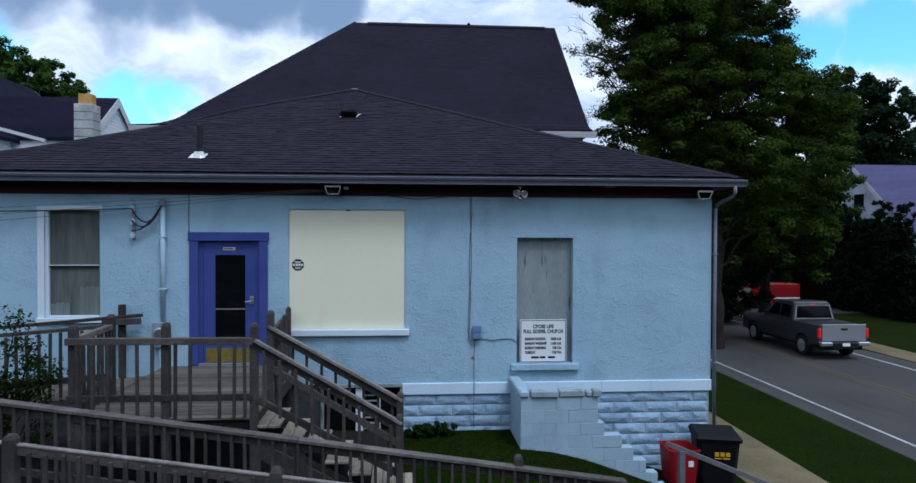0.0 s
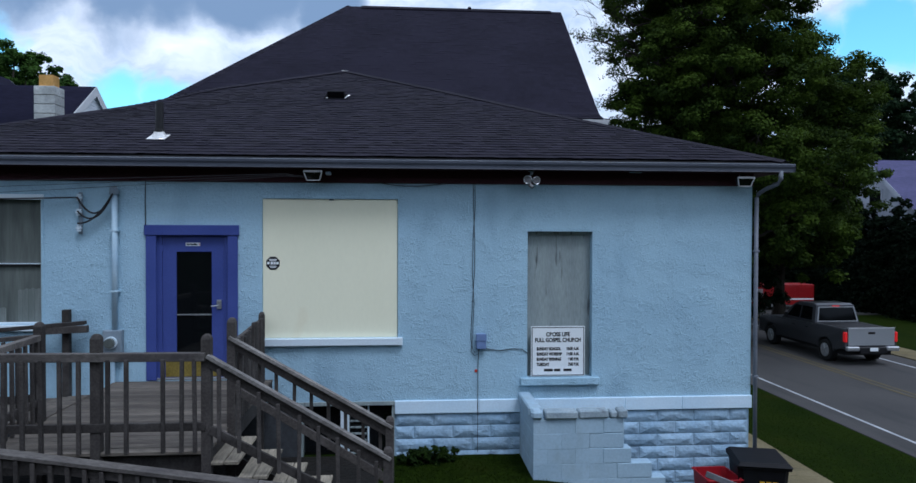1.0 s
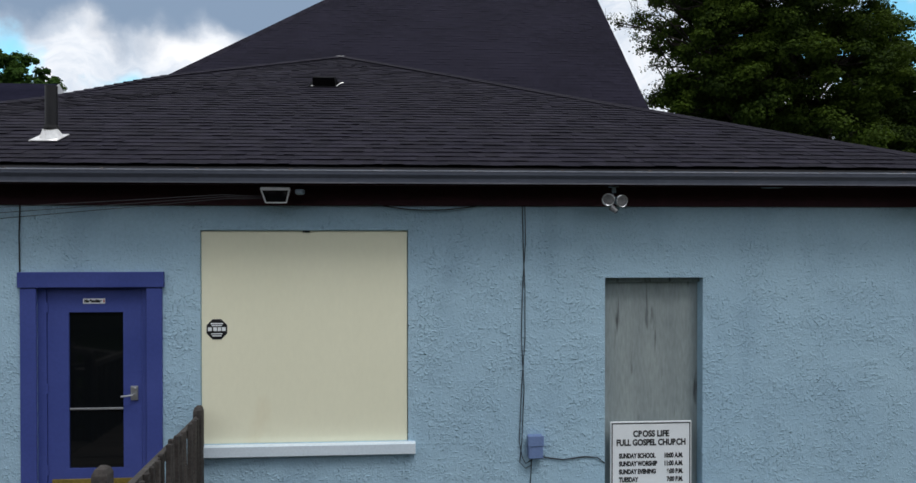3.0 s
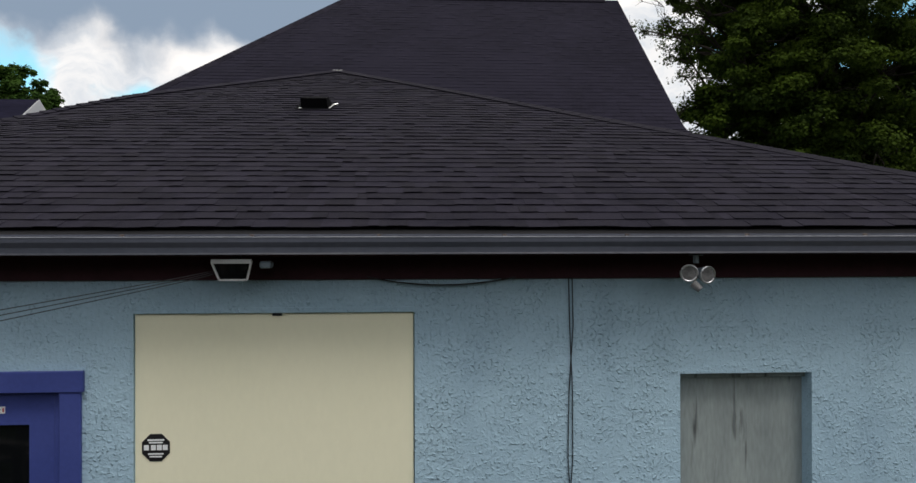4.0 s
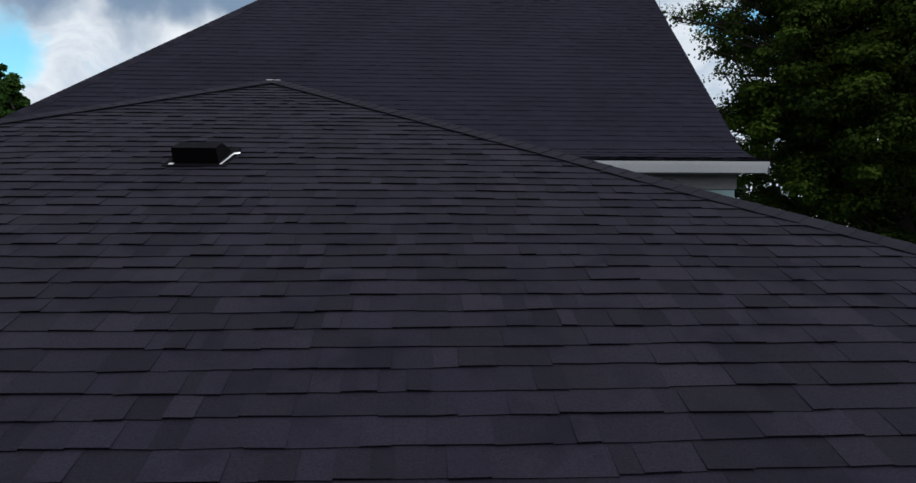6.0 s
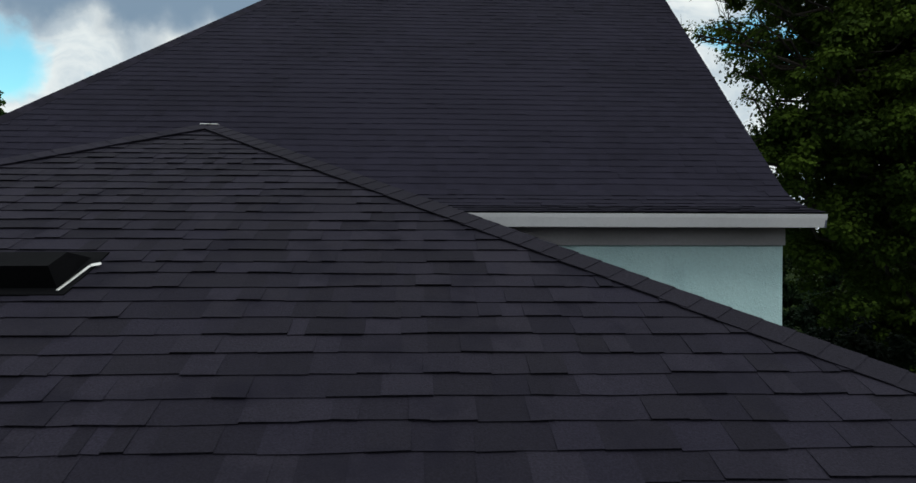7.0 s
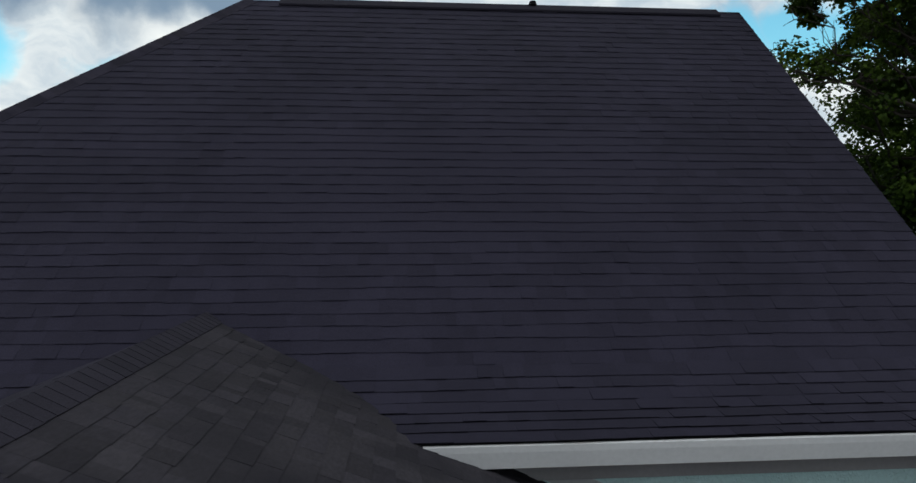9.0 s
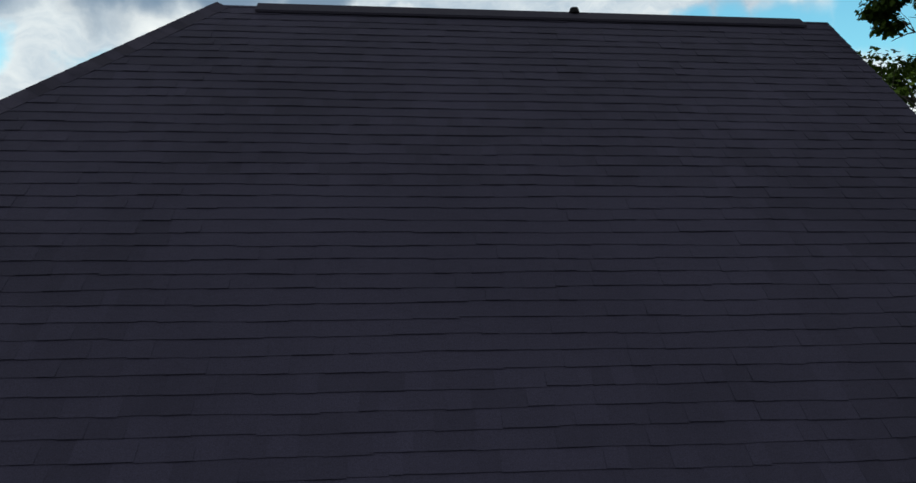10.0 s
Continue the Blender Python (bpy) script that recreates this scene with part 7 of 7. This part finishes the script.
def build_truck(x, y, z):
    t = thing("pickup_truck", (x, y, z), "silver-grey crew-cab pickup truck driving away along the street", "pickup truck")
    T = Matrix.Translation((x, y, z))

    def add(name, bm, mat, parent=t, label="", bev=0.0):
        if bev:
            bmesh.ops.bevel(bm, geom=[e for e in bm.edges if e.calc_face_angle(0) > 0.5], offset=bev, segments=2, affect="EDGES")
        bmesh.ops.transform(bm, matrix=T, verts=bm.verts)
        return part(name, bm, mat, parent, label)

    hw = 0.98
    # origin at the rear axle; the nose points along +y
    lower = [(-1.12, 0.62), (-0.55, 0.50)]
    for k in range(7):
        a = math.pi - k * math.pi / 6
        lower.append((0.46 * math.cos(a), 0.42 + 0.46 * math.sin(a)))
    lower += [(0.55, 0.48), (3.15, 0.48)]
    for k in range(7):
        a = math.pi - k * math.pi / 6
        lower.append((3.70 + 0.46 * math.cos(a), 0.42 + 0.46 * math.sin(a)))
    lower += [(4.25, 0.45), (4.62, 0.50), (4.66, 0.95), (4.55, 1.13), (3.20, 1.22), (0.72, 1.26), (0.70, 1.30), (-1.10, 1.30), (-1.13, 1.15)]
    bm = bmesh.new()
    side_prism(bm, lower, -hw, hw, 0.10, 0.9)
    body = add("body", bm, TRUCK_PAINT, bev=0.025)
    bm = bmesh.new()
    side_prism(bm, [(0.72, 1.24), (3.05, 1.22), (2.35, 1.86), (2.05, 1.97), (1.05, 1.99), (0.86, 1.93)], -0.90, 0.90, 0.22, 1.25)
    cab = add("cab", bm, TRUCK_PAINT, bev=0.03)
    glass_z = (1.36, 1.84)
    for s in (-1, 1):
        for y0, y1, y2, y3 in ((0.98, 1.72, 1.70, 1.06), (1.80, 2.62, 2.22, 1.80)):
            bm = bmesh.new()
            q = lambda yy, zz: (s * (0.90 - 0.22 * (zz - 1.25) + 0.006), yy, zz)
            bm.faces.new([bm.verts.new(p) for p in (q(y0, glass_z[0]), q(y1, glass_z[0]), q(y2, glass_z[1]), q(y3, glass_z[1]))])
            add("side_window", bm, CAR_GLASS, cab)
        bm = bmesh.new()
        box(bm, s * 0.98 - 0.05, s * 0.98 + 0.05, 2.48, 2.62, 1.32, 1.50, 0.02)
        add("mirror", bm, BLACK, cab)
        for y0 in (1.10, 1.95):
            bm = bmesh.new()
            box(bm, s * 0.955 - 0.012, s * 0.955 + 0.012, y0, y0 + 0.18, 1.06, 1.10, 0.004)
            add("door_handle", bm, BLACK, cab)
    bm = bmesh.new()
    bm.faces.new([bm.verts.new(p) for p in ((-0.76, 0.736, 1.36), (0.76, 0.736, 1.36), (0.66, 0.828, 1.82), (-0.66, 0.828, 1.82))])
    rear = add("rear_window", bm, CAR_GLASS, cab)
    bm = bmesh.new()
    P = [Vector(p) for p in ((-0.79, 0.733, 1.335), (0.79, 0.733, 1.335), (0.69, 0.832, 1.86), (-0.69, 0.832, 1.86))]
    for k in range(4):
        beam(bm, P[k], P[(k + 1) % 4], 0.03, 0.045, (0, 1, 0), 0.003)
    add("window_trim", bm, METAL, cab, "bright rear window surround")
    bm = bmesh.new()
    bm.faces.new([bm.verts.new(p) for p in ((-0.78, 2.96, 1.32), (0.78, 2.96, 1.32), (0.68, 2.448, 1.79), (-0.68, 2.448, 1.79))])
    add("windscreen", bm, CAR_GLASS, cab)
    bm = bmesh.new()
    box(bm, -0.14, 0.14, 0.832, 0.872, 1.88, 1.92, 0.004)
    add("brake_lamp", bm, TAIL_RED, cab, "lit red high brake lamp")
    bm = bmesh.new()
    box(bm, -0.80, 0.80, -1.02, 0.62, 1.285, 1.306)
    add("bed_floor", bm, BLACK, body)
    bm = bmesh.new()
    box(bm, -0.86, 0.86, -1.165, -1.135, 0.72, 1.32, 0.012)
    gate = add("tailgate", bm, surface("tailgate_paint", (0.36, 0.38, 0.42), (0.40, 0.42, 0.46), big=0.5, small=200, rough=0.3, metal=0.5, bump=0, grain=0.04), t, "silver tailgate")
    bm = bmesh.new()
    box(bm, -0.13, 0.13, -1.175, -1.166, 1.13, 1.21, 0.003)
    add("handle", bm, BLACK, gate)
    for s in (-1, 1):
        bm = bmesh.new()
        box(bm, s * 0.93 - 0.05, s * 0.93 + 0.05, -1.16, -1.02, 0.84, 1.20, 0.02)
        add("tail_lamp", bm, TAIL_RED, t, "lit red tail lamp")
        bm = bmesh.new()
        box(bm, s * 0.80 - 0.15, s * 0.80 + 0.15, 4.50, 4.66, 0.88, 1.06, 0.02)
        add("headlight", bm, LAMP_GLASS, t)
    bm = bmesh.new()
    box(bm, -0.50, 0.50, -1.28, -1.12, 0.44, 0.69, 0.03)
    add("bumper_step", bm, BLACK, t, "black bumper step")
    for s in (-1, 1):
        bm = bmesh.new()
        box(bm, s * 0.735 - 0.23, s * 0.735 + 0.23, -1.30, -1.12, 0.55, 0.70, 0.03)
        add("rear_bumper", bm, METAL, t, "chrome bumper corner")
    bm = bmesh.new()
    box(bm, -0.87, 0.87, -1.172, -1.10, 1.322, 1.352, 0.008)
    add("tailgate_cap", bm, METAL, gate, "bright top edge")
    bm = bmesh.new()
    box(bm, -0.15, 0.15, -1.308, -1.301, 0.55, 0.67)
    add("plate", bm, SIGN_WHITE, t)
    bm = bmesh.new()
    box(bm, -0.96, 0.96, 4.60, 4.74, 0.42, 0.70, 0.03)
    add("front_bumper", bm, METAL, t)
    bm = bmesh.new()
    box(bm, -0.85, 0.85, -1.0, 4.4, 0.36, 0.55)
    add("chassis", bm, BLACK, t)
    for s in (-1, 1):
        for yy in (0, 3.70):
            bm = bmesh.new()
            disc_prism(bm, (s * 0.84, yy, 0.40), (1, 0, 0), 0.40, 0.27, 28)
            w = add("wheel", bm, RUBBER, t, bev=0.03)
            bm = bmesh.new()
            disc_prism(bm, (s * 0.968, yy, 0.40), (1, 0, 0), 0.25, 0.025, 20)
            for k in range(5):
                a = 2 * math.pi * k / 5
                beam(bm, (s * 0.985, yy, 0.40), (s * 0.985, yy + 0.22 * math.cos(a), 0.40 + 0.22 * math.sin(a)), 0.03, 0.05)
            add("rim", bm, METAL, w)


build_truck(15.55, 13.35, ROAD_Z + 0.004)


def build_red_truck():
    x, y, z = 20.6, 29.6, ROAD_Z + 0.006
    t = thing("red_truck", (x, y, z), "low red utility truck with white stripe passing behind the trees", "truck")
    T = Matrix.Translation((x, y, z)) @ Matrix.Diagonal((0.72, 0.62, 0.56, 1))

    def add(name, bm, mat, parent=t, label=""):
        bmesh.ops.transform(bm, matrix=T, verts=bm.verts)
        return part(name, bm, mat, parent, label)

    bm = bmesh.new()
    box(bm, -1.2, 4.6, -1.2, 1.2, 0.55, 2.75, 0.05)
    body = add("body", bm, RED_PAINT)
    bm = bmesh.new()
    vs = box(bm, -3.4, -1.25, -1.2, 1.2, 0.55, 2.75, 0.05)
    for v in bm.verts:
        if v.co.z > 1.5 and v.co.x < -3:
            v.co.x += 0.35
    cab = add("cab", bm, RED_PAINT)
    bm = bmesh.new()
    box(bm, -2.9, -2.2, -1.215, -1.201, 1.6, 2.4, 0.01)
    box(bm, -2.1, -1.4, -1.215, -1.201, 1.6, 2.4, 0.01)
    add("cab_windows", bm, DARK_GLASS, cab)
    bm = bmesh.new()
    box(bm, -3.35, -1.3, -1.213, -1.201, 1.10, 1.26)
    add("stripe", bm, SIGN_WHITE, cab)
    bm = bmesh.new()
    box(bm, -1.15, 4.55, -1.213, -1.201, 1.10, 1.26)
    add("stripe", bm, SIGN_WHITE, body)
    bm = bmesh.new()
    box(bm, -1.1, 0.1, -1.222, -1.201, 0.9, 2.3, 0.01)
    add("pump_panel", bm, METAL, body, "bare metal pump panel")
    for a in (0.3, 1.7, 3.2):
        bm = bmesh.new()
        box(bm, a, a + 1.2, -1.226, -1.205, 1.35, 2.5, 0.01)
        add("locker_door", bm, RED_PAINT, body)
    bm = bmesh.new()
    box(bm, -2.9, -1.8, -0.8, 0.8, 2.76, 2.92, 0.03)
    add("light_bar", bm, LAMP_GLASS, cab)
    bm = bmesh.new()
    box(bm, -3.55, -3.35, -1.2, 1.2, 0.45, 0.85, 0.03)
    add("bumper", bm, METAL, cab)
    for xx in (-2.4, 1.1):
        for yy in (-1.08, 1.08):
            bm = bmesh.new()
            disc_prism(bm, (xx, yy, 0.5), (0, 1, 0), 0.5, 0.3, 28)
            w = add("wheel", bm, RUBBER)
            bm = bmesh.new()
            disc_prism(bm, (xx, yy + math.copysign(0.155, yy), 0.5), (0, 1, 0), 0.28, 0.02, 20)
            add("rim", bm, METAL, w)


build_red_truck()


# ---- houses ----
def house(name, base, label, walls, roof, gable_axis, mats):
    """A plain gabled house: walls (x0, x1, y0, y1, z0, z1), roof (ridge height, overhang), its ridge along x or y."""
    x0, x1, y0, y1, z0, z1 = walls
    rz, o = roof
    t = thing(name, base, label, "house")
    siding, tiles, trim = mats
    bm = bmesh.new()
    if gable_axis == "y":
        prof = [(x0, z0), (x1, z0), (x1, z1), ((x0 + x1) / 2, rz - 0.12), (x0, z1)]
        extrude_profile(bm, prof, "y", y0, y1)
    else:
        prof = [(y0, z0), (y1, z0), (y1, z1), ((y0 + y1) / 2, rz - 0.12), (y0, z1)]
        extrude_profile(bm, prof, "x", x0, x1)
    part("wall", bm, siding, t)
    lo, hi = (x0, x1) if gable_axis == "y" else (y0, y1)
    a, b = (y0, y1) if gable_axis == "y" else (x0, x1)
    mid = (lo + hi) / 2
    s = (rz - z1) / (mid - lo)
    for e, sg in ((lo, -1), (hi, 1)):
        bm = bmesh.new()
        prof = [(mid, rz), (e + sg * o, z1 - s * o), (e + sg * o, z1 - s * o - 0.14), (mid, rz - 0.14)]
        extrude_profile(bm, prof, gable_axis, a - o, b + o)
        part("roof", bm, tiles, t)
        for g in (a - o - 0.03, b + o + 0.005):
            bm = bmesh.new()
            prof2 = [(mid, rz - 0.005), (e + sg * o, z1 - s * o - 0.005), (e + sg * o, z1 - s * o - 0.30), (mid, rz - 0.36)]
            extrude_profile(bm, prof2, gable_axis, g, g + 0.025)
            part("bargeboard", bm, trim, t)
    return t


right_house = house("white_house", (34, 28.4, -1.2), "white gabled house with slate-blue roof behind dark evergreens", (27.85, 41.0, 24.40, 33.90, -1.3, 4.05), (7.95, 0.45), "x", (SIDING_SHADED, surface("slate_blue_roof", (0.050, 0.048, 0.115), (0.068, 0.064, 0.145), big=0.6, small=9, rough=0.8, bump=0.4, grain=0.2, stretch=(0.4, 1, 4)), SIDING_SHADED))
boxed("chimney", 28.6, 29.45, 31.3, 32.1, 4.6, 7.95, SIDING_SHADED, right_house, 0.02, "white painted chimney")
boxed("chimney_cap", 28.5, 29.55, 31.2, 32.2, 7.952, 8.12, SIDING_SHADED, right_house, 0.03)
for yy, zz, w, h in ((28.95, 5.2, 1.0, 0.85), (26.65, 0.4, 0.9, 1.5), (31.95, 0.4, 0.9, 1.5)):
    wn = boxed("window", 27.80, 27.825, yy - w / 2, yy + w / 2, zz, zz + h, DARK_GLASS, right_house, 0)
    for a, b, c, d in ((yy - w / 2 - 0.1, yy - w / 2, zz - 0.1, zz + h + 0.1), (yy + w / 2, yy + w / 2 + 0.1, zz - 0.1, zz + h + 0.1), (yy - w / 2, yy + w / 2, zz + h, zz + h + 0.1), (yy - w / 2, yy + w / 2, zz - 0.1, zz)):
        boxed("frame", 27.78, 27.835, a, b, c, d, SIDING_SHADED, wn, 0)
for i in range(26):
    z = 0.6 + i * 0.26
    half = 4.72 if z < 3.95 else max(0.2, (7.55 - z) * 1.27)
    boxed("clapboard", 27.826, 27.849, 29.15 - half, 29.15 + half, z, z + 0.25, SIDING_SHADED, right_house, 0)


def ivy():
    rng = np.random.default_rng(91)
    t = thing("ivy", (26.8, 28.4, -1.2), "dark evergreens and ivy covering the white house front", "ivy", kind="stuff")
    cs, rs = [], []
    y = 22.4
    while y < 33.6:
        # a narrow spire: broad clumps at its foot, small ones at its tip
        top = rng.uniform(3.0, 5.6) if 23.4 < y < 32.8 else rng.uniform(1.6, 2.8)
        n = int(26 + 9 * top)
        for k in range(n):
            h = rng.random() ** 0.85
            w = 0.62 * (1 - h) ** 0.7 + 0.05
            cs.append((26.9 + rng.uniform(-0.7, 0.4), y + rng.uniform(-w, w), -1.2 + (top + 1.4) * h))
            rs.append(0.10 + 0.50 * (1 - h) ** 0.6)
        y += rng.uniform(0.40, 0.75)
    v, f = leaf_mesh(cs, rs, 70, 0.15, rng)
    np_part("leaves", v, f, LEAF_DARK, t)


ivy()

left_house = house("neighbour_house", (-16.5, 15.8, 0), "grey-roofed neighbouring house with white clapboard gable", (-20.9, -12.41, 13.32, 18.34, 0, 7.02), (8.85, 0.10), "x", (SIDING, FAR_ROOF, FASCIA_WHITE))
left_wing = house("neighbour_house_wing", (-18.8, 16, 0), "taller dark-roofed wing of the neighbouring house", (-22.6, -15.0, 11.85, 21.7, 0, 7.07), (10.35, 0.30), "y", (SIDING, FAR_ROOF, FASCIA_WHITE))
for i in range(11):
    z = 7.08 + i * 0.13
    half = max(0.05, (8.70 - z) * 1.35)
    boxed("clapboard", -12.41, -12.395, 15.83 - min(half, 2.42), 15.83 + min(half, 2.42), z, z + 0.122, SIDING, left_house, 0)
timber("eave_gutter", (-16.56, 11.7, 7.54), (-13.02, 11.7, 6.61), 0.10, 0.11, FASCIA_WHITE, left_wing, (0, 0, 1), "white painted eave edge")
